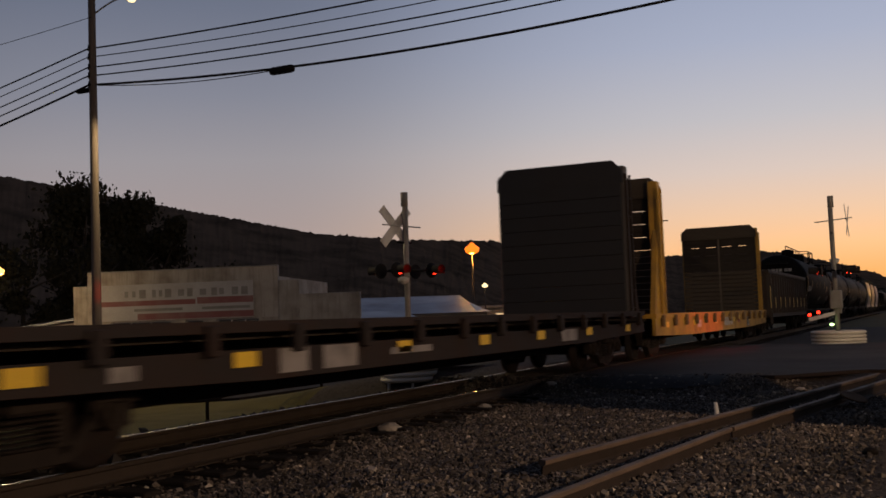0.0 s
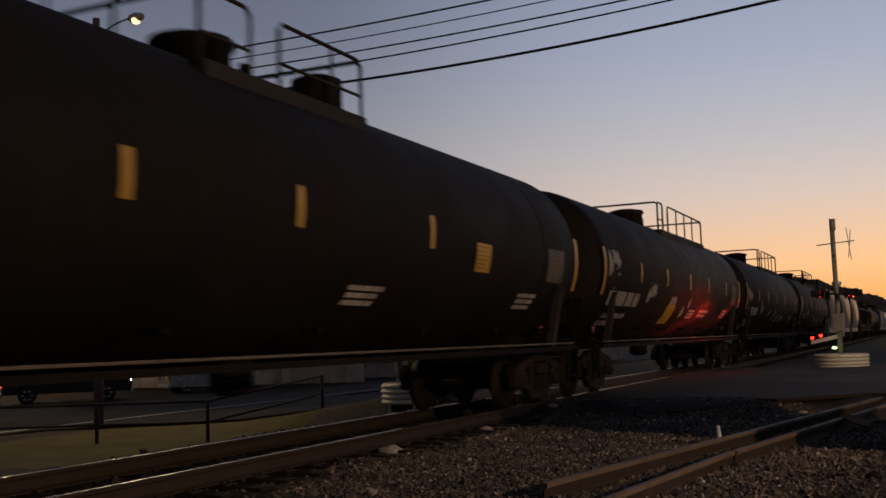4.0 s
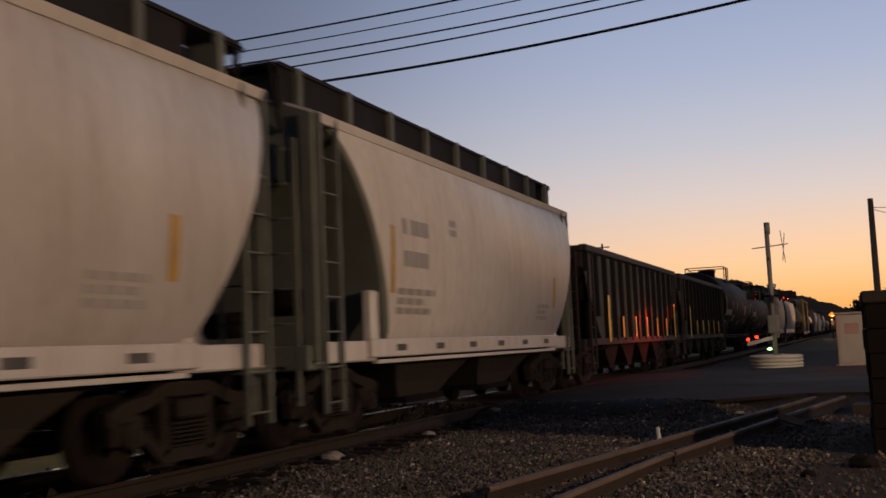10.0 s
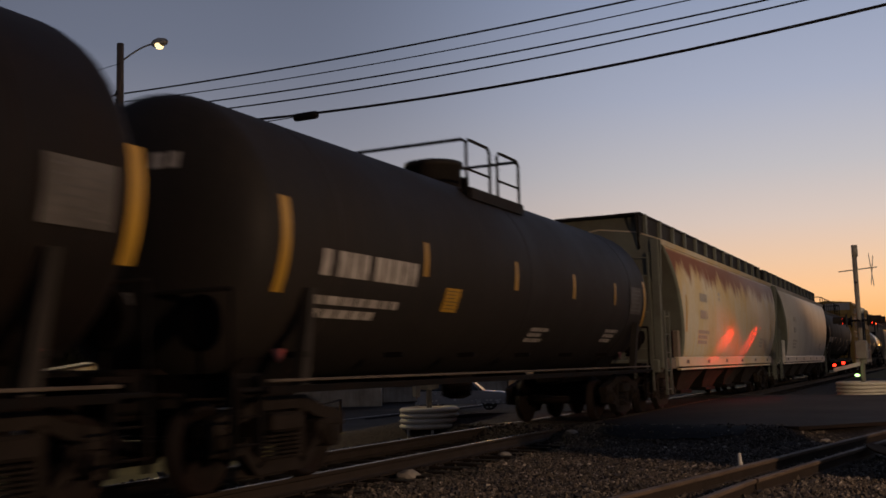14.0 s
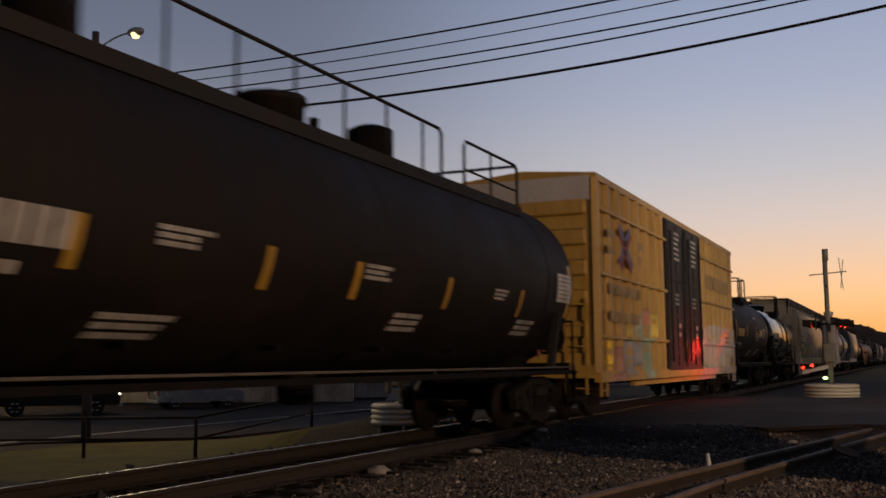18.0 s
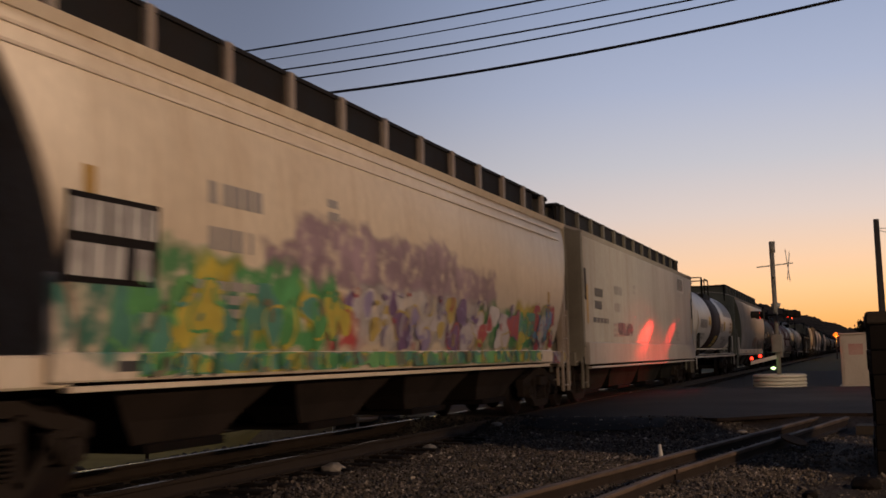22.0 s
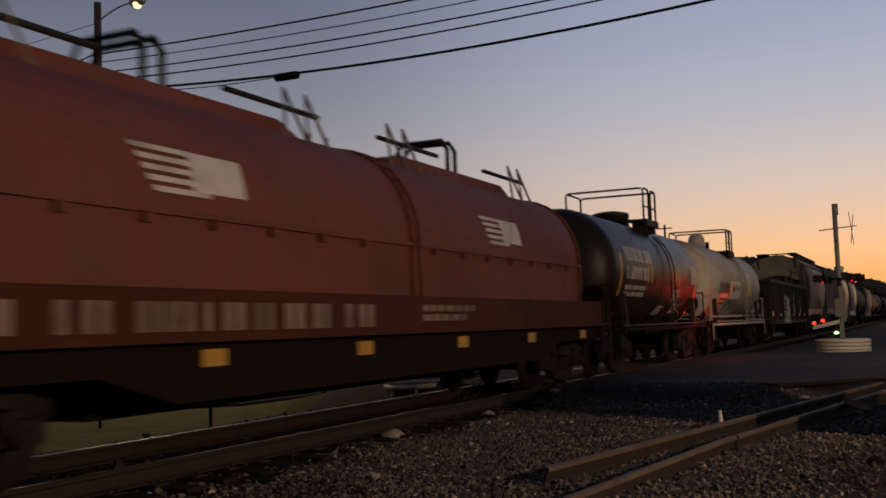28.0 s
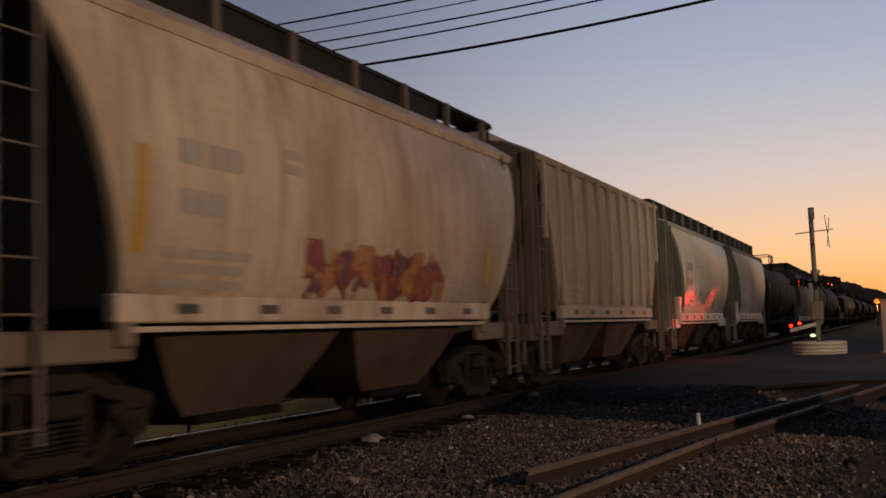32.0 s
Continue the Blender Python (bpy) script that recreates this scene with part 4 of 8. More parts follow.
for x, y, s, m in ((-1.74, 16.72, 0.13, M_CONC), (-5.68, 10.6, 0.26, M_CONC), (-5.6, 13.3, 0.2, M_CONC), (-2.3, 15.3, 0.12, M_BLOCK), (-5.62, 16.2, 0.18, M_CONC), (-0.45, 9.4, 0.12, M_BLOCK), (0.0, 10.3, 0.25, M_BLOCK)):
    bm = bmesh.new()
    bmesh.ops.create_icosphere(bm, subdivisions=2, radius=s * 0.6)
    for v in bm.verts:
        v.co *= 1 + 0.35 * noise.noise(v.co * 9 + Vector((x, y, 0)))
        v.co.z *= 0.55
    ob = tagged(new("stone", mesh_of("stone", bm, m)), "single larger broken stone on the ballast", "stone", "larger stones")
    ob.matrix_basis = pose(x * U, y * U, ground_height(x * U, y * U) + s * 0.12, 0, 0, r6.uniform(0, 360))


# ---------------------------------------------------------------- hills and distance
def ridge_angle(az):
    """Height of the skyline in degrees over the azimuth (0 is along the track)."""
    keys = ((-80, 9.5), (-48, 8.2), (-40, 6.7), (-32, 5.1), (-27, 4.6), (-22, 4.35), (-18, 3.3), (-12, 3.1), (-8.6, 3.3), (-6, 2.9), (-3, 2.05), (-0.4, 1.1), (4, 0.6), (12, 0.9), (40, 1.4), (80, 2.5))
    for (a, p), (b, q) in zip(keys, keys[1:]):
        if a <= az <= b:
            k = (az - a) / (b - a)
            return p + (q - p) * k
    return 2.0


def build_hills():
    bm = bmesh.new()
    rings = []
    n, rows = 1500, 16
    for i in range(n + 1):
        az = -80 + 140 * i / n
        far = 900 + 1300 * smooth01(-30, -5, az)
        col = []
        for k in range(rows + 2):
            f = min(1.0, k / rows)
            d = far * (0.55 + 0.45 * f) if k <= rows else far * 1.2
            z = d * math.tan(radians(ridge_angle(az) * (f ** 0.85 if k <= rows else 0.8))) + EYE * (k > 0)
            broad = noise.noise((az * 1.7, f * 6.1, 0)) + 0.7 * noise.noise((az * 6.0, f * 9, 2))
            crowns = noise.noise((az * 15.0, k * 1.3, 5)) + 0.9 * noise.noise((az * 34.0, k * 1.7, 8))
            rough = far * (0.0012 * broad + 0.0013 * crowns) * (k > 0)
            col.append(bm.verts.new((d * math.sin(radians(az)), d * math.cos(radians(az)), z + rough - 2 * (k == 0))))
        rings.append(col)
    for a, b in zip(rings, rings[1:]):
        for k in range(rows + 1):
            bm.faces.new((a[k], b[k], b[k + 1], a[k + 1])).smooth = True
    solid("backdrop_hills", bm, M_HILL, "long dark wooded ridge on the skyline", "hill")


build_hills()


def crown(bm, centre, size, count, leaf, seed):
    """Leaf clumps in an uneven crown."""
    r = random.Random(seed)
    blobs = [(Vector((r.gauss(0, 0.42) * size[0], r.gauss(0, 0.42) * size[1], r.uniform(-0.8, 0.9) * size[2])), r.uniform(0.18, 0.42)) for _ in range(14)]
    for _ in range(count):
        c, s = r.choice(blobs)
        d = Vector((r.gauss(0, 1), r.gauss(0, 1), r.gauss(0, 0.8)))
        p = Vector(centre) + c + d * s * min(size) * 0.54
        e = Euler((r.uniform(0, 6.3), r.uniform(0, 6.3), r.uniform(0, 6.3))).to_matrix()
        k = leaf * r.uniform(0.6, 1.5)
        quad(bm, [p + e @ Vector(q) * k for q in ((-0.5, 0, 0), (0, -0.3, 0.1), (0.6, 0, 0), (0, 0.35, 0.08))])


def tree(x, y, z, height, width, seed, count=1500, leaf=0.4):
    r = random.Random(seed)
    root = thing("tree", (x, y, z), "dark leafy roadside tree against the evening sky", "tree", "trees")
    bm = bmesh.new()
    top = Vector((r.uniform(-.3, .3), r.uniform(-.3, .3), height * 0.7))
    rod(bm, (0, 0, -0.2), top * 0.5, height * 0.03, height * 0.02, 8)
    rod(bm, top * 0.5, top, height * 0.02, height * 0.006, 8)
    for i in range(9):
        a = top * r.uniform(0.4, 0.95)
        t = r.uniform(0, 6.28)
        b = a + Vector((math.cos(t) * width * r.uniform(.25, .45), math.sin(t) * width * r.uniform(.25, .45), height * r.uniform(0.08, 0.25)))
        rod(bm, a, b, height * 0.010, height * 0.003, 6)
    part("trunk", bm, M_BARK, root)
    bm = bmesh.new()
    crown(bm, (0, 0, height * 0.62), (width * 0.5, width * 0.5, height * 0.36), count, leaf, seed + 1)
    part("crown", bm, M_LEAF, root)
    return root


def polar(az, dist):
    return dist * math.sin(radians(az)), dist * math.cos(radians(az))


for i, (az, d, hgt, wid) in enumerate(((-44.5, 85, 13.6, 9), (-42.4, 88, 13.0, 8), (-40.6, 92, 12.4, 7.5), (-47.5, 80, 8.5, 9), (-38, 98, 8.4, 8), (-50.5, 75, 8, 9))):
    x, y = polar(az, d)
    tree(x, y, -1.0, hgt, wid, 20 + i, 9500, 0.34)
for i, (az, d, hgt, wid) in enumerate(((1.5, 78, 3.0, 4.5), (2.7, 74, 4.9, 5), (4.4, 72, 6.4, 6), (6.5, 70, 7.5, 7))):
    x, y = polar(az, d)
    tree(x, y, -0.2, hgt, wid, 40 + i, 5200, 0.26)


# ---------------------------------------------------------------- street furniture
def street_pole():
    """Utility pole on the corner with a street lamp on an arm."""
    x, y, z = -21.5 * U, 22.5 * U, -1.1
    root = thing("utility_pole", (x, y, z), "tall weathered wooden utility pole with a lit street lamp", "utility pole")
    top = 10.95 * U - z
    bm = bmesh.new()
    rings = []
    for k in range(9):
        s = k / 8
        rad = 0.155 - 0.04 * s
        rings.append([bm.verts.new((rad * math.cos(t) - 0.10 * s, rad * math.sin(t), s * top)) for t in (2 * math.pi * i / 12 for i in range(12))])
    skin(bm, rings, 0, True, True)
    part("pole", bm, M_POLE, root)
    bm = bmesh.new()
    lz = 10.45 * U - z
    pts = [(-0.1 + 1.25 * U * s, 0.1, lz + 0.35 * math.sin(s * 1.7)) for s in (i / 8 for i in range(9))]
    pipe(bm, pts, 0.028)
    part("arm", bm, M_STEEL, root)
    bm = bmesh.new()
    turned(bm, [(-0.30, 0.06), (-0.22, 0.12), (0.0, 0.16), (0.24, 0.11), (0.34, 0.02)], (pts[-1][0] + 0.2, 0.1, pts[-1][2]), "x", 14)
    head = part("lamp_head", bm, M_STEEL, root)
    # glass drawn oversized, so that it stands for the lamp's bloom too
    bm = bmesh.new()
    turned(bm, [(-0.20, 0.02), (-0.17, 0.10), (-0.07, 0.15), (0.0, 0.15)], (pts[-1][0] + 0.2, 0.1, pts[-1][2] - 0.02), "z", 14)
    part("bulb_glass", bm, G_WARM, head, "glowing warm white lamp glass, enlarged for its bloom")
    for i, wz in enumerate((9.40, 9.14, 8.83, 8.58, 8.30)):
        bm = bmesh.new()
        rod(bm, (-0.28, 0, wz * U - z - 0.05), (0.05, -0.28, wz * U - z - 0.05), 0.02)
        rod(bm, (0.0, -0.25, wz * U - z - 0.08), (0.0, -0.25, wz * U - z + 0.05), 0.035, 0.025)
        part("insulator", bm, M_WIRE, root)
    bm = bmesh.new()
    box(bm, (-0.5, 0.1, 8.2 * U - z), (0.7, 0.16, 0.14), 0, 0, 0.04)
    part("cable_closure", bm, M_WIRE, root)
    lamp("street_lamp_light", "SPOT", (x + pts[-1][0] + 0.2, y + 0.1, z + pts[-1][2] - 2.9), (1.0, 0.74, 0.38), 1900, 0.12, (x + 4, y - 5, z), 150, 0.6)


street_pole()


def wire_line(name, a, b, sag, r, label):
    bm = bmesh.new()
    a, b = Vector(a), Vector(b)
    pts = [a.lerp(b, k / 28) - Vector((0, 0, sag * 4 * (k / 28) * (1 - k / 28))) for k in range(29)]
    pipe(bm, pts, r, 6)
    return tagged(new(name, mesh_of(name, bm, M_WIRE)), label, "cable", "overhead cables")


PX, PY = -21.5 * U, 22.4 * U
for i, (z, sag2, slope, z0, r) in enumerate(((10.10, 0.00192, 0.0575, 10.41, 0.025), (9.83, 0.00255, 0.0730, 10.16, 0.016), (9.50, 0.00242, 0.0651, 9.71, 0.022),
                                             (9.23, 0.00295, 0.0816, 9.54, 0.022), (8.93, 0.00402, 0.0963, 9.01, 0.036))):
    bm = bmesh.new()
    xs = [PX + 0.2 + (11 - PX) * k / 40 for k in range(41)]
    pipe(bm, [(x, PY, sag2 * x * x + slope * x + z0) for x in xs], r, 6)
    main = tagged(new("overhead_cable", mesh_of("overhead_cable", bm, M_WIRE)), "black overhead cable strung across the crossing", "cable", "overhead cables")
    wire_line("overhead_cable", (PX, PY - 0.1, z), (-62 * U, 34.5 * U, z - 0.25), 0.3 + 0.1 * i, r, "black overhead cable running on past the pole")
bm = bmesh.new()
pipe(bm, [(x, PY + 0.04, 0.00402 * x * x + 0.0963 * x + 9.01 - 0.02 - 0.10 * math.sin(math.pi * k / 12)) for k, x in ((k, PX + 0.2 + (-16.3 - PX) * k / 12) for k in range(13))], 0.014, 6)
part("lashing_wire", bm, M_WIRE, main)
bm = bmesh.new()
x = -16.1
z = 0.00402 * x * x + 0.0963 * x + 9.01 - 0.06
turned(bm, [(-0.42, 0.03), (-0.38, 0.10), (-0.3, 0.12), (0.3, 0.12), (0.38, 0.10), (0.42, 0.03)], (x, PY, z), "x", 12)
part("splice_case", bm, M_WIRE, main, "black splice case")
wire_line("guy_wire", (PX, PY, 10.3 * U), (-40 * U, 22 * U, 9.6 * U), 0.3, 0.01, "thin service wire leaving the top of the pole")


def far_pole(x, y, z, top, label, arms=False, lean=0.0):
    root = thing("utility_pole", (x, y, z), label, "utility pole", "distant poles")
    bm = bmesh.new()
    rings = []
    for k in range(4):
        s = k / 3
        rad = 0.15 - 0.04 * s
        rings.append([bm.verts.new((rad * math.cos(t) + lean * s, rad * math.sin(t), s * (top - z))) for t in (2 * math.pi * i / 10 for i in range(10))])
    skin(bm, rings, 0, True, True)
    part("pole", bm, M_POLE, root)
    if arms:
        bm = bmesh.new()
        box(bm, (lean, 0, top - z - 0.4), (1.6, 0.1, 0.12))
        part("crossarm", bm, M_POLE, root)
    return root


far_pole(0.97 * U, 42 * U, -0.2, 5.95 * U, "slim bare utility pole beside the street")
far_pole(-24.7, 109.2, -0.5, 11.4, "distant wooden utility pole with a crossarm", True)
wire_line("service_wire", (0.97 * U, 42 * U, 5.6 * U), (14, 44, 5.7 * U), 0.3, 0.012, "thin service wire at the slim pole")
wire_line("service_wire", (0.97 * U, 42 * U, 5.55 * U), (7, 43, 3.6 * U), 0.1, 0.012, "thin stay wire at the slim pole")


def lamp_post(x, y, z, top, glassmat, color, watts, label, k=1.0):
    root = thing("street_lamp", (x, y, z), label, "street lamp", "distant street lamps")
    bm = bmesh.new()
    rod(bm, (0, 0, 0), (0, 0, top - z), 0.09, 0.06, 10)
    part("post", bm, M_POLE, root)
    # k swells the globe to take in the halo around the lamp
    bm = bmesh.new()
    turned(bm, [(-0.12 * k, 0.12 * k), (-0.05 * k, 0.24 * k), (0.08 * k, 0.27 * k), (0.2 * k, 0.12 * k), (0.28 * k, 0.05 * k)], (0, 0, top - z + 0.06), "z", 14)
    part("lamp_globe", bm, glassmat, root, "glowing lamp globe")
    if watts:
        lamp("street_lamp_light", "POINT", (x, y, top - 0.35), color, watts, 0.2)


x, y = polar(-23.25, 92)
lamp_post(x, y, -1.0, 7.3, G_ORANGE, (1, 0.5, 0.12), 550, "distant lit sodium street lamp on a post", 2.5)
x, y = polar(-48.6, 62)
lamp_post(x, y, -1.0, 4.6, G_YEL, (1, 0.72, 0.36), 850, "lit yellow street lamp by the low building", 1.5)
x, y = polar(-0.98, 150)
lamp_post(x, y, -0.3, 2.95, G_ORANGE, (1, 0.5, 0.12), 300, "distant lit sodium lamp beside the railway", 1.5)
# the lamp over the near side of the crossing that lights the passing cars
lamp_post(12.2, 5.5, -0.3, 4.8, G_WARM, (1.0, 0.62, 0.34), 0, "lit street lamp on the near side of the railway")
lamp("street_lamp_light", "SPOT", (11.8, 5.5, 4.3), (1.0, 0.66, 0.415), 5900, 0.25, (-7, 12, 2.8), 130, 0.8)
lamp_post(9.4, 22.5, -0.3, 5.6, G_WARM, (1.0, 0.62, 0.34), 0, "lit street lamp beside the crossing street")
lamp("street_lamp_light", "SPOT", (9.0, 22.5, 5.2), (1.0, 0.76, 0.50), 3600, 0.25, (-6, 35, 3.2), 95, 0.9)
x, y = polar(-22.6, 88)
lamp_post(x, y, -1.0, 3.9, G_WARM, (1, 0.8, 0.5), 0, "small bright yard lamp by the low sheds")


def crossing_signal(x, y, z, top, face, label, crossed, across=False, spread=0.55, flash=0.495, ring=0.80, ring_z=-0.03, pitch=0.115):
    """Level crossing mast with flashers, crossarm, box and a ringed steel guard. face: yaw of the sign."""
    root = thing("crossing_signal", (x, y, z), label, "crossing signal", "crossing signals")
    root.matrix_basis = pose(x, y, z, 0, 0, face)
    H = top - z
    bm = bmesh.new()
    rings = []
    for k in range(3):
        s = k / 2
        rings.append([bm.verts.new((0.075 * math.cos(t) - 0.02 * s, 0.075 * math.sin(t), s * H)) for t in (2 * math.pi * i / 14 for i in range(14))])
    skin(bm, rings, 0, True, True)
    part("mast", bm, M_MAST, root)
    bm = bmesh.new()
    rod(bm, (0, 0, H - 0.35), (0, 0, H + 0.02), 0.095, None, 12)
    part("mast_cap", bm, M_MAST, root)
    bm = bmesh.new()
    if across:
        rod(bm, (-0.52, 0, H * 0.83), (0.62, 0, H * 0.83 + 0.08), 0.018)
    else:
        rod(bm, (0, -0.55, H * 0.83), (0.0, 0.8, H * 0.83 + 0.03), 0.018)
    part("crossarm", bm, M_STEEL, root)
    for sgn in (-1, 1):
        bm = bmesh.new()
        c, w, t = 0.66, (0.05 if across else 0.125), 0.012
        pts = [(0.10, -c * sgn * 0.71 - w * 0.71 * sgn, -c * 0.71 + w * 0.71), (0.10, -c * sgn * 0.71 + w * 0.71 * sgn, -c * 0.71 - w * 0.71),
               (0.10, c * sgn * 0.71 + w * 0.71 * sgn, c * 0.71 - w * 0.71), (0.10, c * sgn * 0.71 - w * 0.71 * sgn, c * 0.71 + w * 0.71)]
        off = 0.012 * sgn + (0.36 if across else 0)
        zc = H * 0.83
        a = [bm.verts.new((p[0] + off, p[1] + crossed, p[2] + zc)) for p in pts]
        b = [bm.verts.new((p[0] + off + t, p[1] + crossed, p[2] + zc)) for p in pts]
        skin(bm, [a, b])
        part("crossbuck_board", bm, M_WHT, root, "white crossbuck board")
    zf = H * flash
    bm = bmesh.new()
    rod(bm, (0, -spread, zf), (0, spread, zf), 0.03)
    rod(bm, (-0.36, 0, zf), (0.36, 0, zf), 0.03)
    rod(bm, (-0.33, -spread, zf), (-0.33, spread, zf), 0.025)
    rod(bm, (0.33, -spread, zf), (0.33, spread, zf), 0.025)
    part("flasher_arm", bm, M_WIRE, root)
    for sy, sx in ((-spread, 1), (spread, 1), (-spread, -1), (spread, -1)):
        bm = bmesh.new()
        turned(bm, [(0.0, 0.20), (0.02 * sx, 0.20), (0.03 * sx, 0.12), (0.12 * sx, 0.12)], (0.3 * sx, sy, zf), "x", 20)
        back = part("flasher", bm, M_WIRE, root, "black flasher disc")
        bm = bmesh.new()
        for k in range(-8, 9):
            t0 = math.pi / 2 - 0.14 + k * 0.28
            p = [(0.42 * sx, sy + 0.125 * math.cos(t0), zf + 0.125 * math.sin(t0)), (0.42 * sx, sy + 0.125 * math.cos(t0 + 0.28), zf + 0.125 * math.sin(t0 + 0.28)),
                 (0.70 * sx, sy + 0.13 * math.cos(t0 + 0.28), zf + 0.13 * math.sin(t0 + 0.28)), (0.70 * sx, sy + 0.13 * math.cos(t0), zf + 0.13 * math.sin(t0))]
            quad(bm, p)
        part("hood", bm, M_WIRE, back)
        bm = bmesh.new()
        turned(bm, [(0.0, 0.115), (0.02 * sx, 0.10), (0.03 * sx, 0.02)], (0.422 * sx, sy, zf), "x", 16)
        part("lens", bm, G_RED if sy < 0 or not across else G_REDW, back, "lit red lens")
    bm = bmesh.new()
    box(bm, (0, 0.0, H * 0.30), (0.34, 0.46, 0.58), 0, 0, 0.03)
    part("control_box", bm, M_MAST, root)
    bm = bmesh.new()
    box(bm, (0.02, 0.42, H * 0.27), (0.16, 0.16, 0.62), 0, 0, 0.02)
    part("side_box", bm, M_MAST, root)
    bm = bmesh.new()
    rod(bm, (0, 0.3, H * 0.75), (0, -0.2, H * 0.75), 0.03)
    part("bracket", bm, M_IRON, root)
    bm = bmesh.new()
    turned(bm, [(0.0, 0.05), (0.05, 0.13), (0.16, 0.16), (0.2, 0.05)], (0.0, 0.12, H * 0.54), "z", 14)
    part("bell", bm, M_STEEL, root)
    guard = []
    for k in range(4):
        bm = bmesh.new()
        turned(bm, [(0.0, ring), (pitch * 0.45, ring + 0.05), (pitch * 0.9, ring), (pitch, ring - 0.04), (-0.01, ring - 0.04)], (0, 0, ring_z + k * pitch), "z", 36)
        part("guard_ring", bm, M_GUARD, root, "galvanised corrugated guard ring")
    for k in range(6):
        t = k * math.pi / 3 + 0.4
        bm = bmesh.new()
        box(bm, ((ring - 0.07) * math.cos(t), (ring - 0.07) * math.sin(t), ring_z / 2 + 0.14), (0.07, 0.07, ring_z + 0.66), 0, t, 0.01)
        part("guard_post", bm, M_STEEL, root)
    return root


sig = crossing_signal(-2.2 * U, 32.2 * U, -0.05, 4.32 * U, -3, "crossing signal mast with red lamps inside a ringed steel guard", 0.0, True)
crossing_signal(-11.3 * U, 22.2 * U, -0.72, 4.2 * U, 160, "level crossing signal with white crossbuck beyond the rails", 0.25, False, 0.62, 0.608, 0.74, 0.30, 0.135)
# raised barrier counterweight end with its pair of red lamps
bm = bmesh.new()
rings = [[bm.verts.new((x, y, z + dz)) for y, dz in ((-0.15, -0.06), (-0.05, -0.06), (-0.05, 0.06), (-0.15, 0.06))] for x, z in ((-0.85, 0.80), (-0.05, 0.98))]
skin(bm, rings)
gate = part("gate_arm", bm, M_WHT, sig, "white gate arm end")
for dx, dz in ((-0.82, 0.95), (-0.55, 1.02)):
    bm = bmesh.new()
    turned(bm, [(-0.04, 0.035), (0.04, 0.048), (0.055, 0.02)], (dx, -0.16, dz), "x", 12)
    part("gate_lamp", bm, G_RED, gate, "lit red gate lamp")
bm = bmesh.new()
turned(bm, [(-0.04, 0.03), (0.0, 0.09), (0.05, 0.03)], (-0.15, -0.2, 0.62), "z", 10)
part("marker_light", bm, G_GREEN, sig, "small pale green light")
# beams of the flashers and of the gate lamps: on the passing cars, on the street, on the corner pole
def fan_beam(place, p1, p2, watts, thick):
    """A lens that spreads its light in a thin fan, from p1 to p2 on the passing cars."""
    a, b = [(Vector(p) - Vector(place)).normalized() for p in (p1, p2)]
    ob = lamp("crossing_light", "SPOT", place, (1, 0.025, 0.014), watts, 0.04, p1, math.degrees(a.angle(b)) * 1.35, 0.7)
    z = -(a + b).normalized()
    x = (b - a).normalized()
    y = z.cross(x)
    ob.matrix_basis = Matrix.Translation(place) @ Matrix((x, y * thick, z)).transposed().to_4x4()


fan_beam((-3.05, 34.3, 2.27), (-5.75, 27.9, 1.10), (-5.75, 30.6, 1.95), 2300, 0.34)
fan_beam((-3.05, 35.2, 2.27), (-5.75, 32.2, 1.22), (-5.75, 35.0, 2.10), 620, 0.17)
for place, target, watts, angle in (((-3.05, 35.3, 2.27), (-5.75, 35.9, 2.24), 600, 5.5),
                                    ((-3.05, 34.3, 2.2), (-5.6, 29.4, 0.8), 150, 42), ((-1.85, 34.3, 2.2), (4.0, 30.0, 0.0), 120, 90), ((-13.9, 24.1, 2.0), (PX, PY, 2.4), 2600, 5)):
    lamp("crossing_light", "SPOT", place, (1, 0.025, 0.014), watts, 0.05, target, angle, 0.8)
lamp("crossing_light", "SPOT", (-3.45, 34.0, 0.95), (1, 0.05, 0.02), 160, 0.06, (XT, 29.5, 0.7), 60, 0.9)
lamp("crossing_light", "SPOT", (-11.3 * U + 0.5, 22.2 * U, 1.95 * U), (1, 0.06, 0.03), 60, 0.1, (XT + 1, 22.5, 1.8), 80, 0.7)


def equipment_cabinet():
    x, y = -0.02, 31.8 * U
    root = thing("signal_cabinet", (x, y, -0.1), "pale grey metal signal equipment cabinet beside the street", "cabinet")
    bm = bmesh.new()
    box(bm, (0, 0.4, 0.85), (0.95, 1.2, 1.64), 0, 0, 0.03)
    part("body", bm, M_CAB, root)
    bm = bmesh.new()
    box(bm, (0, 0.4, 1.70), (1.04, 1.32, 0.06), 0, 0, 0.02)
    part("roof", bm, M_CAB, root)
    bm = bmesh.new()
    box(bm, (0, -0.212, 0.88), (0.78, 0.02, 1.42), 0, 0, 0.006)
    d = part("door", bm, M_CAB, root)
    bm = bmesh.new()
    box(bm, (0.3, -0.24, 1.0), (0.03, 0.04, 0.16), 0, 0, 0.006)
    part("handle", bm, M_STEEL, d)
    bm = bmesh.new()
    box(bm, (-0.02, -0.226, 1.22), (0.42, 0.006, 0.34))
    part("warning_sign", bm, M_SIGNR, d, "faded red warning sign")
    bm = bmesh.new()
    box(bm, (0, 0.4, 0.03), (1.1, 1.35, 0.16), 0, 0, 0.02)
    part("plinth", bm, M_CONC, root)


equipment_cabinet()


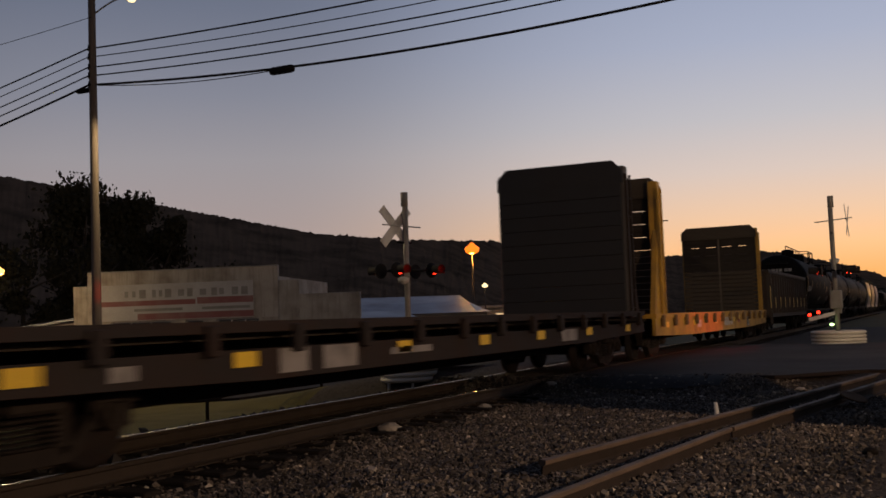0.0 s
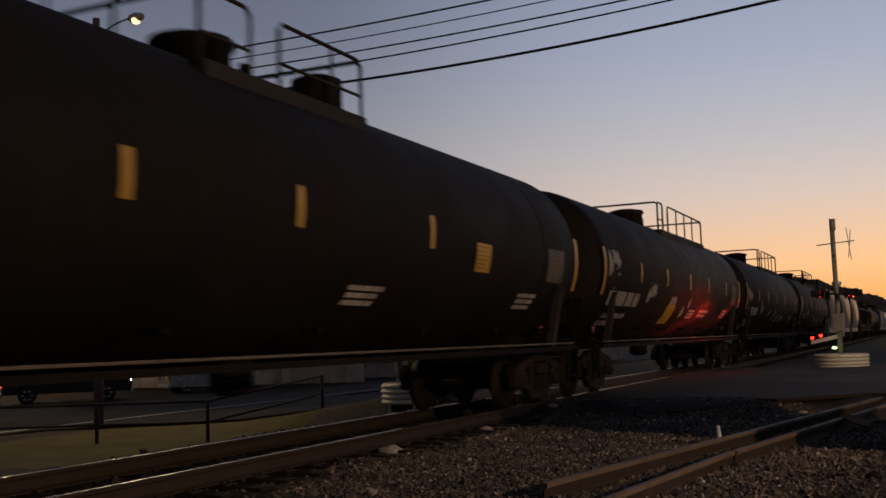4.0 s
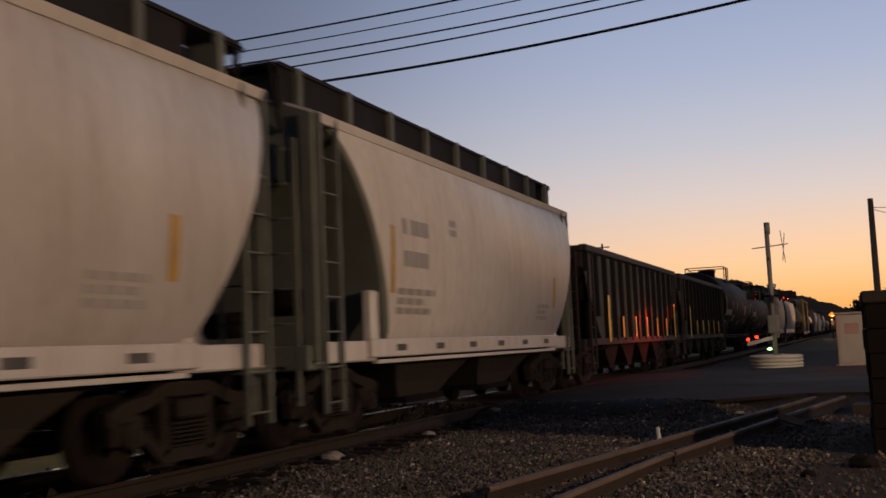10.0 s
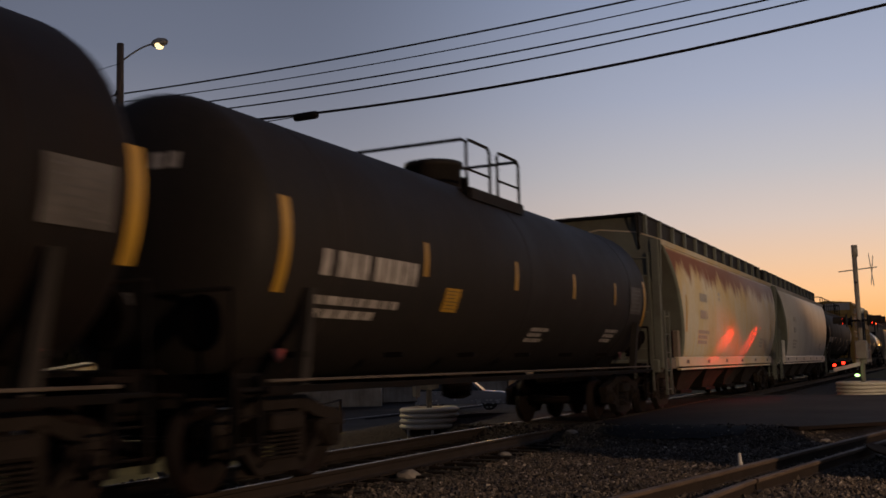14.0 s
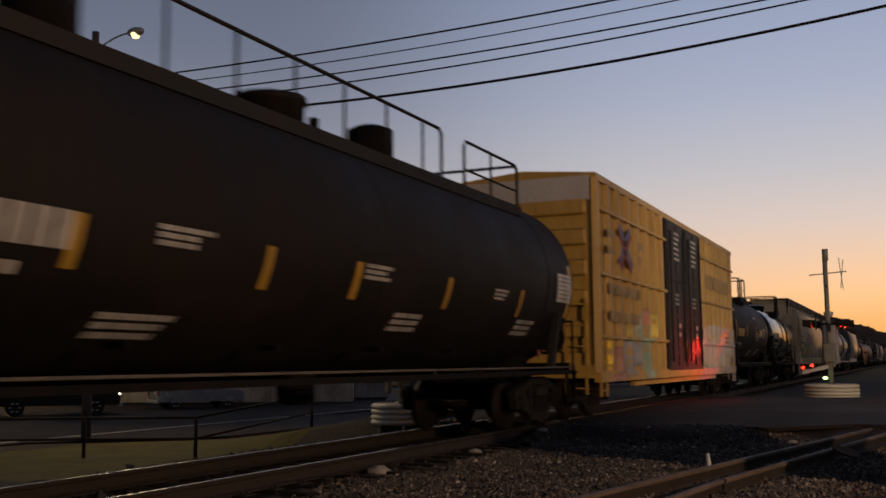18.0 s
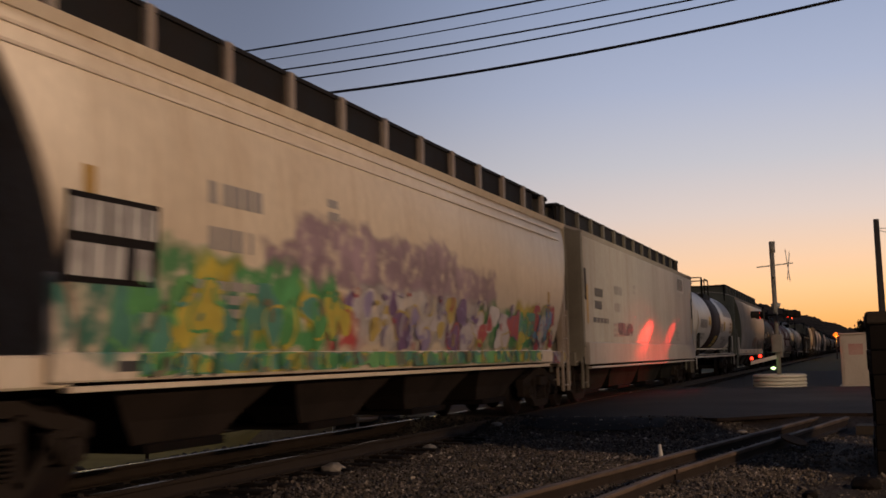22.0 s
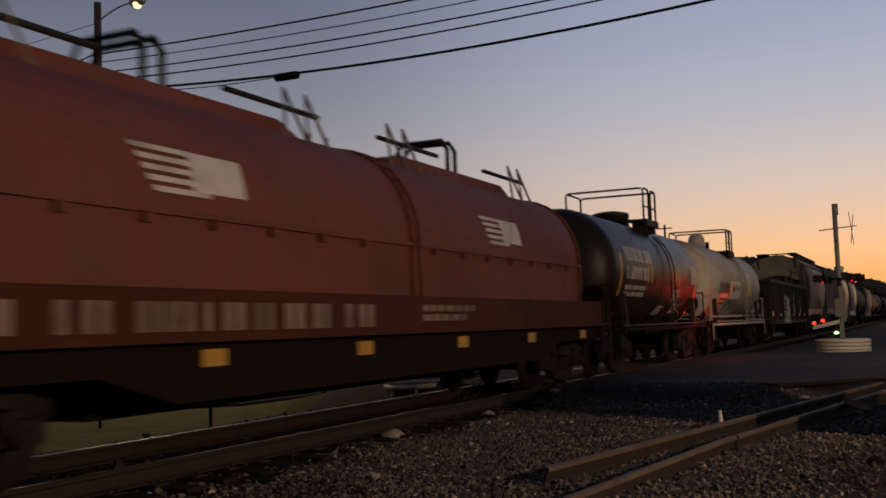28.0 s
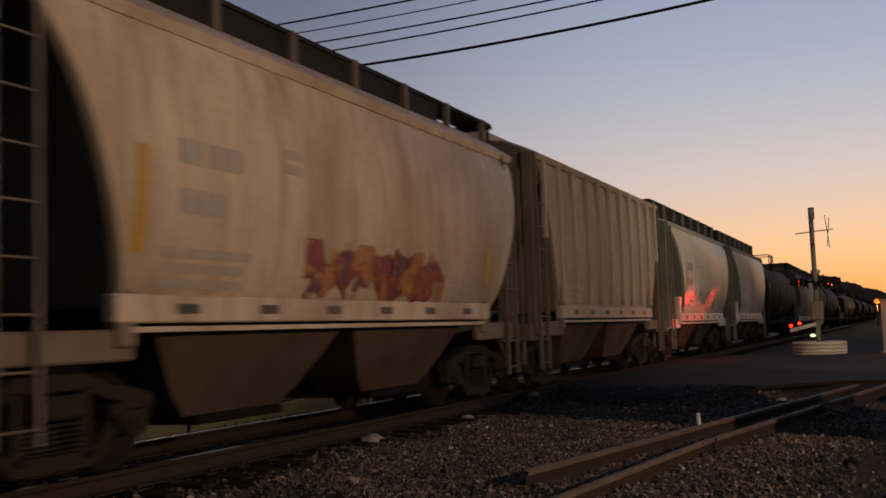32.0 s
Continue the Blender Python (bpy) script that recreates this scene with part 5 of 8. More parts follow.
def old_wall():
    """End of an old masonry wall with coping."""
    x0, y0, z0 = 0.13, 11.2 * U, -0.5
    root = thing("wall_stone", (x0, y0, z0), "end of an old dark masonry wall with worn coping stones", "wall", kind="structure")
    r = random.Random(3)
    for k in range(7):
        zz = k * 0.27
        y = 0.0 if k % 2 else -0.02
        while y < 2.6:
            ln = r.uniform(0.4, 0.62)
            for j in range(3):
                bm = bmesh.new()
                w = r.uniform(0.34, 0.4)
                box(bm, (0.2 + j * 0.4 + r.uniform(-.008, .008), y + ln / 2, zz + 0.13), (w + 0.03, ln - 0.006, 0.266), 0, r.uniform(-.01, .01), 0.010)
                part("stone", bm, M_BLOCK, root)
            y += ln
    for k in range(4):
        bm = bmesh.new()
        box(bm, (0.62, 0.3 + k * 0.66, 1.965), (1.3, 0.64, 0.14), 0, 0, 0.02)
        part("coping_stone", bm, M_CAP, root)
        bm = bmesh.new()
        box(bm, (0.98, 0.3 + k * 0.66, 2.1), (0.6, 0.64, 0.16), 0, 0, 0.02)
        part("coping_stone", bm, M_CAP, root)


old_wall()
sheet("pavement_slab", [(-0.1, 17.9), (1.4, 17.8), (1.4, 18.4), (-0.05, 18.5)], -0.1, M_CAP, "worn concrete kerb slab at the street edge", 0.16)


def pipe_fence():
    root = thing("pipe_fence", (0, 0, 0), "low brown steel pipe fence beside the railway", "fence")
    posts = [(-23.5, 17.0), (-21.05, 18.2), (-18.6, 19.4), (-16.15, 20.6), (-15.93, 25.6)]
    pts = [Vector((x, y, ground_height(x, y))) for x, y in posts]
    for i, p in enumerate(pts):
        bm = bmesh.new()
        rod(bm, p - Vector((0, 0, 0.1)), p + Vector((0, 0, 1.0)), 0.045)
        part("post", bm, M_FENCE, root)
    for p, q in zip(pts, pts[1:]):
        for zz in (0.46, 0.97):
            bm = bmesh.new()
            rod(bm, p + Vector((0, 0, zz)), q + Vector((0, 0, zz)), 0.032)
            part("rail", bm, M_FENCE, root)


pipe_fence()


# ---------------------------------------------------------------- buildings beyond the street
def store():
    a, b = Vector((-41.8 * U, 43.0 * U, -1.0)), Vector((-31.4 * U, 46.3 * U, -1.0))
    yaw = math.degrees(math.atan2(b.y - a.y, b.x - a.x))
    L = (b - a).length
    root = thing("store_building", a, "low stuccoed store with a stepped parapet and a faded painted sign", "building", kind="thing")
    root.matrix_basis = pose(a.x, a.y, a.z, 0, 0, yaw)
    top = 4.32 * U + 1.0
    # front wall in piers and bands, so that the openings go through it
    opens = [(1.4, 5.2), (6.1, 7.2), (8.0, 10.6)]
    pieces = [((L / 2, 0.15, (2.7 + top) / 2), (L, 0.3, top - 2.7)), ((0.15, 6, top / 2 - 0.3), (0.3, 11.4, top - 0.6)), ((L - 0.15, 6, top / 2 - 0.3), (0.3, 11.4, top - 0.6)), ((L / 2, 11.85, top / 2 - 0.3), (L, 0.3, top - 0.6))]
    x = 0.0
    for o0, o1 in opens + [(L, L)]:
        pieces.append((((x + o0) / 2, 0.15, 1.35), (o0 - x, 0.3, 2.7)))
        x = o1
        if o1 - o0 > 2:
            pieces.append((((o0 + o1) / 2, 0.15, 0.45), (o1 - o0, 0.3, 0.9)))
    for c, sz in pieces:
        bm = bmesh.new()
        box(bm, c, sz)
        part("wall", bm, M_STUCCO, root)
    bm = bmesh.new()
    box(bm, (L / 2, 6, top - 0.75), (L - 0.62, 11.3, 0.2))
    part("roof", bm, M_ROOF, root)
    bm = bmesh.new()
    box(bm, (-0.45, 0.17, (top - 0.75) / 2), (0.9, 0.34, top - 0.75), 0, 0, 0.02)
    part("parapet_step", bm, M_STUCCO, root)
    for k, (w, zt) in enumerate(((1.25, 3.63), (3.6, 2.85))):
        bm = bmesh.new()
        x0 = L + (0, 1.25)[k]
        box(bm, (x0 + w / 2, 0.2, (zt * U + 0.9) / 2), (w, 0.34, zt * U + 0.9), 0, 0, 0.02)
        part("parapet_step", bm, M_STUCCO, root)
    for k in range(8):
        bm = bmesh.new()
        box(bm, (L / 16 + k * L / 8, 0.15, top + 0.035), (L / 8 - 0.03, 0.38, 0.07), 0, 0, 0.01)
        part("coping", bm, M_CONC, root)
    sx0, sx1, sz0, sz1 = 0.75, L - 1.5, 2.75, 4.9
    bm = bmesh.new()
    box(bm, ((sx0 + sx1) / 2, -0.012, (sz0 + sz1) / 2), (sx1 - sx0, 0.024, sz1 - sz0))
    sign = part("sign_board", bm, M_SIGNW, root, "faded white painted sign panel")
    for z0, z1, x0, x1 in ((3.62, 3.92, sx0, sx0 + 6), (3.62, 4.0, sx0 + 6.1, sx1), (2.78, 3.15, sx0 + 2.4, sx1)):
        bm = bmesh.new()
        box(bm, ((x0 + x1) / 2, -0.028, (z0 + z1) / 2), (x1 - x0, 0.008, z1 - z0))
        part("sign_stripe", bm, M_SIGNR, sign, "faded red sign stripe")
    r = random.Random(4)
    xx = sx0 + 1.6
    while xx < sx1 - 0.4:
        w = r.uniform(0.18, 0.42)
        bm = bmesh.new()
        box(bm, (xx + w / 2, -0.028, 4.32), (w, 0.008, r.uniform(0.35, 0.55)))
        part("faded_letter_bar", bm, M_CONC, sign)
        xx += w + r.uniform(0.06, 0.5)
    for x0, x1 in ((sx0 + 2.2, sx0 + 5.2), (sx0 + 6.4, sx1 - 0.2)):
        bm = bmesh.new()
        box(bm, ((x0 + x1) / 2, -0.028, 3.36), (x1 - x0, 0.008, 0.16))
        part("faded_letter_bar", bm, M_CONC, sign)
    for k, (o0, o1) in enumerate(opens):
        wide = o1 - o0 > 2
        z0, z1 = (0.9, 2.7) if wide else (0.0, 2.7)
        bm = bmesh.new()
        box(bm, ((o0 + o1) / 2, 0.2, (z0 + z1) / 2), (o1 - o0, 0.02, z1 - z0))
        pane = part("window" if wide else "door", bm, M_GLASS, root, "dark shop glass")
        bm = bmesh.new()
        for zz in (z0 + 0.04, 1.95, z1 - 0.04):
            box(bm, ((o0 + o1) / 2, 0.17, zz), (o1 - o0, 0.06, 0.07))
        for j in range(4 if wide else 2):
            xx = o0 + 0.04 + (o1 - o0 - 0.08) * j / (3 if wide else 1)
            box(bm, (xx, 0.17, (z0 + z1) / 2), (0.07, 0.065, z1 - z0))
        part("frame", bm, M_SIGNW, pane, "pale window frame")
        bm = bmesh.new()
        for j in range(3):
            xx = o0 + (o1 - o0) * (0.2 + 0.3 * j)
            box(bm, (xx, 3.2, 2.55), (0.5, 0.12, 0.06))
        part("ceiling_light", bm, M_LIT, pane, "lit lamp inside the shop")
    # lean-to with a sloping roof edge
    bm = bmesh.new()
    rings = []
    for y in (0.4, 10):
        rings.append([bm.verts.new((x, y, z)) for x, z in ((-10, 0), (-0.9, 0), (-0.9, 2.85), (-10, 1.75))])
    skin(bm, rings)
    part("annex", bm, M_STUCCO, root)
    bm = bmesh.new()
    rings = []
    for y in (0.1, 10.3):
        rings.append([bm.verts.new((x, y, z)) for x, z in ((-10.2, 1.78), (-0.92, 2.9), (-0.92, 3.06), (-10.2, 1.94))])
    skin(bm, rings)
    part("annex_roof", bm, M_ROOF, root)


store()


def shed(az0, az1, dist, eave, ridge, label, depth=14.0):
    x0, y0 = polar(az0, dist)
    x1, y1 = polar(az1, dist * 1.02)
    L = math.hypot(x1 - x0, y1 - y0)
    root = thing("shed", (x0, y0, -1), label, "shed", "low sheds")
    root.matrix_basis = pose(x0, y0, -1, 0, 0, math.degrees(math.atan2(y1 - y0, x1 - x0)))
    bm = bmesh.new()
    box(bm, (L / 2, depth / 2, (eave + 1) / 2), (L, depth, eave + 1))
    part("wall", bm, M_STUCCO, root)
    bm = bmesh.new()
    rings = []
    for x, s in ((-0.4, 0.0), (L * 0.06, 1.0), (L * 0.94, 1.0), (L + 0.4, 0.0)):
        h0 = eave + 1.01
        k = (ridge - eave) * (0.35 + 0.65 * s)
        rings.append([bm.verts.new((x, y, z)) for y, z in ((-0.4, h0), (depth * 0.25, h0 + k * 0.6), (depth / 2, h0 + k), (depth * 0.75, h0 + k * 0.6), (depth + 0.4, h0))])
    skin(bm, rings)
    part("roof", bm, M_ROOF, root)
    for k in range(int(L / 3.2)):
        bm = bmesh.new()
        box(bm, (1.6 + k * 3.2, -0.02, 1.5), (1.5, 0.05, 1.1), 0, 0, 0.01)
        part("window", bm, M_GLASS, root)


shed(-31.5, -22.6, 78, 1.7, 3.2, "long low shed with a pale metal roof")
shed(-29.5, -26.2, 66, 1.3, 1.9, "small pale shed with a flat roof", 7)
shed(-22.0, -16.2, 105, 1.5, 2.6, "distant low shed with a pale roof")


def lit_house(az, d):
    x, y = polar(az, d)
    root = thing("warehouse", (x, y, -1), "distant low warehouse with a lit front", "building")
    bm = bmesh.new()
    box(bm, (0, 3, 1.6), (13, 6, 3.2))
    part("wall", bm, M_STUCCO, root)
    bm = bmesh.new()
    box(bm, (0, 3, 3.3), (13.6, 6.6, 0.22))
    part("roof", bm, M_ROOF, root)
    bm = bmesh.new()
    box(bm, (-1, -0.06, 2.5), (6, 0.08, 0.25))
    part("light_strip", bm, M_LIT, root, "lit warm strip under the eave")


lit_house(-19.8, 96)


# ---------------------------------------------------------------- parked vehicles
def wheels_of(root, L, wb, r, track_w, rim):
    for sx in (-wb / 2, wb / 2):
        for sy in (-track_w / 2, track_w / 2):
            bm = bmesh.new()
            turned(bm, [(-0.11, r * 0.72), (-0.12, r * 0.95), (-0.06, r), (0.06, r), (0.12, r * 0.95), (0.11, r * 0.72)], (sx, sy, r), "y", 20)
            w = part("wheel", bm, M_TYRE, root)
            bm = bmesh.new()
            s = 1 if sy > 0 else -1
            turned(bm, [(-0.1, r * 0.7), (0.1, r * 0.68), (0.11, r * 0.2)], (sx, sy, r), "y", 18)
            for k in range(6):
                t = k * math.pi / 3
                box(bm, (sx + 0.2 * math.cos(t), sy + 0.118 * s, r + 0.2 * math.sin(t)), (0.12, 0.02, 0.06))
            part("rim", bm, rim, w, "bright alloy rim")


def vehicle(name, x, y, yaw, L, W, H, r, side, mat, label, cat):
    """side: outline in x, z from the rear to the front, body below and cabin above."""
    root = thing(name, (x, y, -1.05), label, cat, "parked vehicles")
    root.matrix_basis = pose(x, y, -1.05, 0, 0, yaw)
    body, cab = side
    bm = bmesh.new()
    rings = []
    for yy, k in ((-W / 2, 0.97), (-W / 2 + 0.08, 1), (W / 2 - 0.08, 1), (W / 2, 0.97)):
        rings.append([bm.verts.new((px * L * k, yy, r * 0.8 + (pz - r * 0.8) * k)) for px, pz in body])
    skin(bm, rings)
    part("body", bm, mat, root)
    bm = bmesh.new()
    rings = []
    for yy, k in ((-W / 2 + 0.06, 0.0), (-W / 2 + 0.24, 1.0), (W / 2 - 0.24, 1.0), (W / 2 - 0.06, 0.0)):
        zb = min(p[1] for p in cab)
        rings.append([bm.verts.new((px * L, yy, zb + (pz - zb) * max(k, 0.05))) for px, pz in cab])
    skin(bm, rings)
    c = part("cabin_glass", bm, M_GLASS, root, "dark cabin windows")
    bm = bmesh.new()
    xs = [p[0] * L for p in cab]
    zt = max(p[1] for p in cab)
    tx = [p[0] * L for p in cab if p[1] > zt - 0.02]
    box(bm, ((min(tx) + max(tx)) / 2, 0, zt + 0.01), (max(tx) - min(tx) + 0.1, W - 0.46, 0.05), 0, 0, 0.015)
    for px in (min(xs) + 0.1, sum(tx) / len(tx), max(xs) - 0.2):
        for s in (-1, 1):
            rod(bm, (px, s * (W / 2 - 0.07), min(p[1] for p in cab)), (px * 0.8 + 0.2 * sum(tx) / len(tx), s * (W / 2 - 0.25), zt), 0.035)
    part("roof", bm, mat, root)
    for s in (-1, 1):
        bm = bmesh.new()
        box(bm, (L * 0.485, s * (W / 2 - 0.25), H * 0.52), (0.1, 0.34, 0.17), 0, 0, 0.03)
        part("headlight", bm, G_HEAD if name == "pickup_truck" else M_STEEL, root, "headlight")
        bm = bmesh.new()
        box(bm, (-L * 0.492, s * (W / 2 - 0.12), H * 0.52), (0.08, 0.16, 0.34), 0, 0, 0.02)
        part("tail_light", bm, G_TAIL if name == "pickup_truck" else M_RED, root, "red tail light")
    bm = bmesh.new()
    box(bm, (-L * 0.5, 0, r * 1.1), (0.14, W * 0.94, 0.18), 0, 0, 0.03)
    part("bumper", bm, M_STEEL, root)
    bm = bmesh.new()
    box(bm, (L * 0.5, 0, r * 1.1), (0.14, W * 0.94, 0.2), 0, 0, 0.03)
    part("bumper", bm, M_STEEL, root)
    wheels_of(root, L, L * 0.6, r, W - 0.25, M_STEEL)
    return root


PICK = ([(-0.49, 0.45), (0.49, 0.45), (0.5, 0.8), (0.47, 1.08), (0.2, 1.15), (-0.49, 1.12)], [(-0.14, 1.12), (0.22, 1.12), (0.12, 1.78), (-0.1, 1.8), (-0.13, 1.78)])
WAGON = ([(-0.49, 0.35), (0.49, 0.35), (0.5, 0.7), (0.46, 0.9), (0.2, 1.0), (-0.49, 1.0)], [(-0.48, 1.0), (0.24, 1.0), (0.1, 1.55), (-0.36, 1.58), (-0.42, 1.55)])
vehicle("pickup_truck", -33.0 * U, 32.7 * U, 46, 5.6, 1.95, 1.85, 0.40, PICK, M_CAR1, "black pickup truck with its lights on, parked by the street", "pickup truck")
vehicle("station_wagon", -31.6 * U, 40.3 * U, 58, 4.6, 1.8, 1.6, 0.34, WAGON, M_CAR2, "silver station wagon parked near the store", "car")
vehicle("station_wagon", -20.6 * U, 44.0 * U, 20, 4.6, 1.8, 1.6, 0.34, WAGON, M_CAR2, "pale station wagon parked beyond the crossing", "car")


# ---------------------------------------------------------------- freight cars
# A car's own space: y along the track (plus is its trailing end), plus x is the side towards the street lamp and the camera, z from the rail top.
CARS = []
CACHE = {}


def cached(key, builder, *mats):
    if key not in CACHE:
        bm = bmesh.new()
        builder(bm)
        CACHE[key] = mesh_of(key, bm, *mats)
    return CACHE[key]


def b_sideframe(bm):
    """Cast side frame: arched top member, sagging bottom member, two columns, journal boxes, spring group."""
    def bar(pts, w, x0=-0.07, x1=0.08):
        low = [(y, z - w / 2) for y, z in pts]
        top = [(y, z + w / 2) for y, z in pts]
        ring = low + top[::-1]
        skin(bm, [[bm.verts.new((x, y, z)) for y, z in ring] for x in (x0, x1)])
    bar([(-1.16, 0.60), (-0.98, 0.66), (-0.62, 0.72), (-0.36, 0.82), (0.36, 0.82), (0.62, 0.72), (0.98, 0.66), (1.16, 0.60)], 0.13)
    bar([(-0.80, 0.56), (-0.42, 0.20), (0.42, 0.20), (0.80, 0.56)], 0.13)
    for y in (-0.36, 0.36):
        box(bm, (0.005, y, 0.49), (0.15, 0.11, 0.60), 0, 0, 0.015)
    for y in (-0.88, 0.88):
        for dy in (-0.19, 0.19):
            box(bm, (0.005, y + dy, 0.48), (0.15, 0.09, 0.26), 0, 0, 0.015)
        rod(bm, (-0.10, y, 0.44), (0.15, y, 0.44), 0.125, 0.115, 14)
        rod(bm, (0.15, y, 0.44), (0.175, y, 0.44), 0.07, 0.06, 8)
        box(bm, (0.0, y, 0.59), (0.18, 0.30, 0.07), 0, 0, 0.01)
    for k in range(6):
        for y in (-0.19, 0.0, 0.19):
            rod(bm, (0.05, y, 0.275 + k * 0.042), (0.05, y, 0.298 + k * 0.042), 0.085, None, 10)
    box(bm, (0.07, 0, 0.63), (0.20, 0.56, 0.19), 0, 0, 0.03)


def b_wheelset(bm):
    for s in (-1, 1):
        turned(bm, [(s * 0.68, 0.30), (s * 0.69, 0.445), (s * 0.72, 0.465), (s * 0.735, 0.42), (s * 0.82, 0.415), (s * 0.825, 0.37), (s * 0.76, 0.35), (s * 0.77, 0.12)], (0, 0, 0.42), "x", 24)
    rod(bm, (-0.95, 0, 0.42), (0.95, 0, 0.42), 0.08, None, 10)


def b_bolster(bm):
    box(bm, (0, 0, 0.62), (2.1, 0.36, 0.26), 0, 0, 0.03)
    box(bm, (0, -0.45, 0.45), (2.0, 0.09, 0.10))
    box(bm, (0, 0.45, 0.45), (2.0, 0.09, 0.10))
    for s in (-1, 1):
        for y in (-0.42, 0.42):
            box(bm, (s * 0.75, y, 0.42), (0.12, 0.08, 0.24))


def b_coupler(bm):
    box(bm, (0, 0, 0.85), (0.36, 1.3, 0.30), 0, 0, 0.03)
    box(bm, (0, 0.72, 0.85), (0.30, 0.32, 0.28), 0, 0, 0.06)
    rod(bm, (0.25, 0.3, 0.75), (0.32, 0.75, 0.45), 0.03)
    rod(bm, (-0.45, 0.2, 1.0), (1.3, 0.28, 0.95), 0.018)


def running_gear(root, L, tp, dusty=False):
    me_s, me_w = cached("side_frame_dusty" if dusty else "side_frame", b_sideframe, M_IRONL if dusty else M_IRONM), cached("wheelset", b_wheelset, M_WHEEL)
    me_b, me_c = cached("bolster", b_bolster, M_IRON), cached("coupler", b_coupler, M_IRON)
    for s in (-1, 1):
        b = put("truck", me_b, root, (0, s * tp, 0))
        for x in (-1, 1):
            put("side_frame", me_s, b, (x * 1.0, 0, 0), "", (0, 0, 0 if x > 0 else 180))
        for y in (-0.88, 0.88):
            put("wheelset", me_w, b, (0, y, 0))
        put("coupler", me_c, root, (0, s * (L / 2 - 0.35), 0), "", (0, 0, 0 if s > 0 else 180))


def ladder(root, x, y, z0, z1, w=0.45, axis="y", mat=None, name="ladder", n=None):
    bm = bmesh.new()
    n = n or max(3, int((z1 - z0) / 0.38))
    dx, dy = (0, w / 2) if axis == "y" else (w / 2, 0)
    for s in (-1, 1):
        box(bm, (x + s * dx, y + s * dy, (z0 + z1) / 2), (0.05, 0.05, z1 - z0))
    ob = part(name, bm, mat or M_STEEL, root)
    bm = bmesh.new()
    rod(bm, (-dx, -dy, 0), (dx, dy, 0), 0.013, None, 6)
    rung = mesh_of("rung", bm, mat or M_STEEL)
    for k in range(n):
        put("rung", rung, ob, (x, y, z0 + 0.12 + (z1 - z0 - 0.24) * k / (n - 1)))
    return ob


def surface_patch(bm, skin_x, y0, y1, z0, z1, off, mat=0, ny=1, nz=1, slant=0.0):
    """A patch of paint or sheeting that follows a side whose x is skin_x(z)."""
    g = [[bm.verts.new((skin_x(z0 + (z1 - z0) * j / nz) + off, y0 + (y1 - y0) * i / ny + slant * j / nz, z0 + (z1 - z0) * j / nz)) for j in range(nz + 1)] for i in range(ny + 1)]
    for i in range(ny):
        for j in range(nz):
            bm.faces.new((g[i][j], g[i + 1][j], g[i + 1][j + 1], g[i][j + 1])).material_index = mat


def mark(root, skin_x, y, z, w, h, mat, name="marking", label="", off=0.006, slant=0.0):
    bm = bmesh.new()
    surface_patch(bm, skin_x, y - w / 2, y + w / 2, z - h / 2, z + h / 2, off, 0, 1, max(1, int(h / 0.07)), slant)
    return part(name, bm, mat, root, label)


def lettering(root, skin_x, y, z, w, h, mat, seed, rows=1, gap=0.5, name="lettering"):
    """A block of writing that cannot be read, as short bars in rows."""
    r = random.Random(seed)
    bm = bmesh.new()
    rh = h / (rows + gap * (rows - 1))
    for k in range(rows):
        zz = z + h / 2 - rh / 2 - k * rh * (1 + gap)
        yy = y - w / 2
        end = y + w / 2 - (r.uniform(0, 0.3) * w if rows > 1 and k else 0)
        while yy < end - 0.02:
            lw = min(r.uniform(0.5, 0.8) * rh * (1 if rh > 0.16 else 4), end - yy)
            surface_patch(bm, skin_x, yy, yy + lw, zz - rh / 2, zz + rh / 2, 0.008, 0, 1, max(1, int(rh / 0.07)))
            yy += lw + rh * (r.choice((0.13, 0.14, 0.16, 0.14, 0.5)) if rh > 0.16 else 0.6)
    ob = part(name, bm, mat, root)
    ob["kind"] = "stuff"
    return ob


def ribbon(bm, skin_x, pts, w, lay, y0, y1, z0, z1):
    """A sprayed stroke of even width along the points (y, z)."""
    row = []
    for i, (y, z) in enumerate(pts):
        a, b = pts[max(0, i - 1)], pts[min(len(pts) - 1, i + 1)]
        dy, dz = b[0] - a[0], b[1] - a[1]
        n = math.hypot(dy, dz) + 1e-6
        pair = []
        for s in (-1, 1):
            yy, zz = min(max(y - s * w * dz / n, y0), y1), min(max(z + s * w * dy / n, z0), z1)
            pair.append(bm.verts.new((skin_x(zz) + lay, yy, zz)))
        row.append(pair)
    for p, q in zip(row, row[1:]):
        bm.faces.new((p[0], q[0], q[1], p[1]))


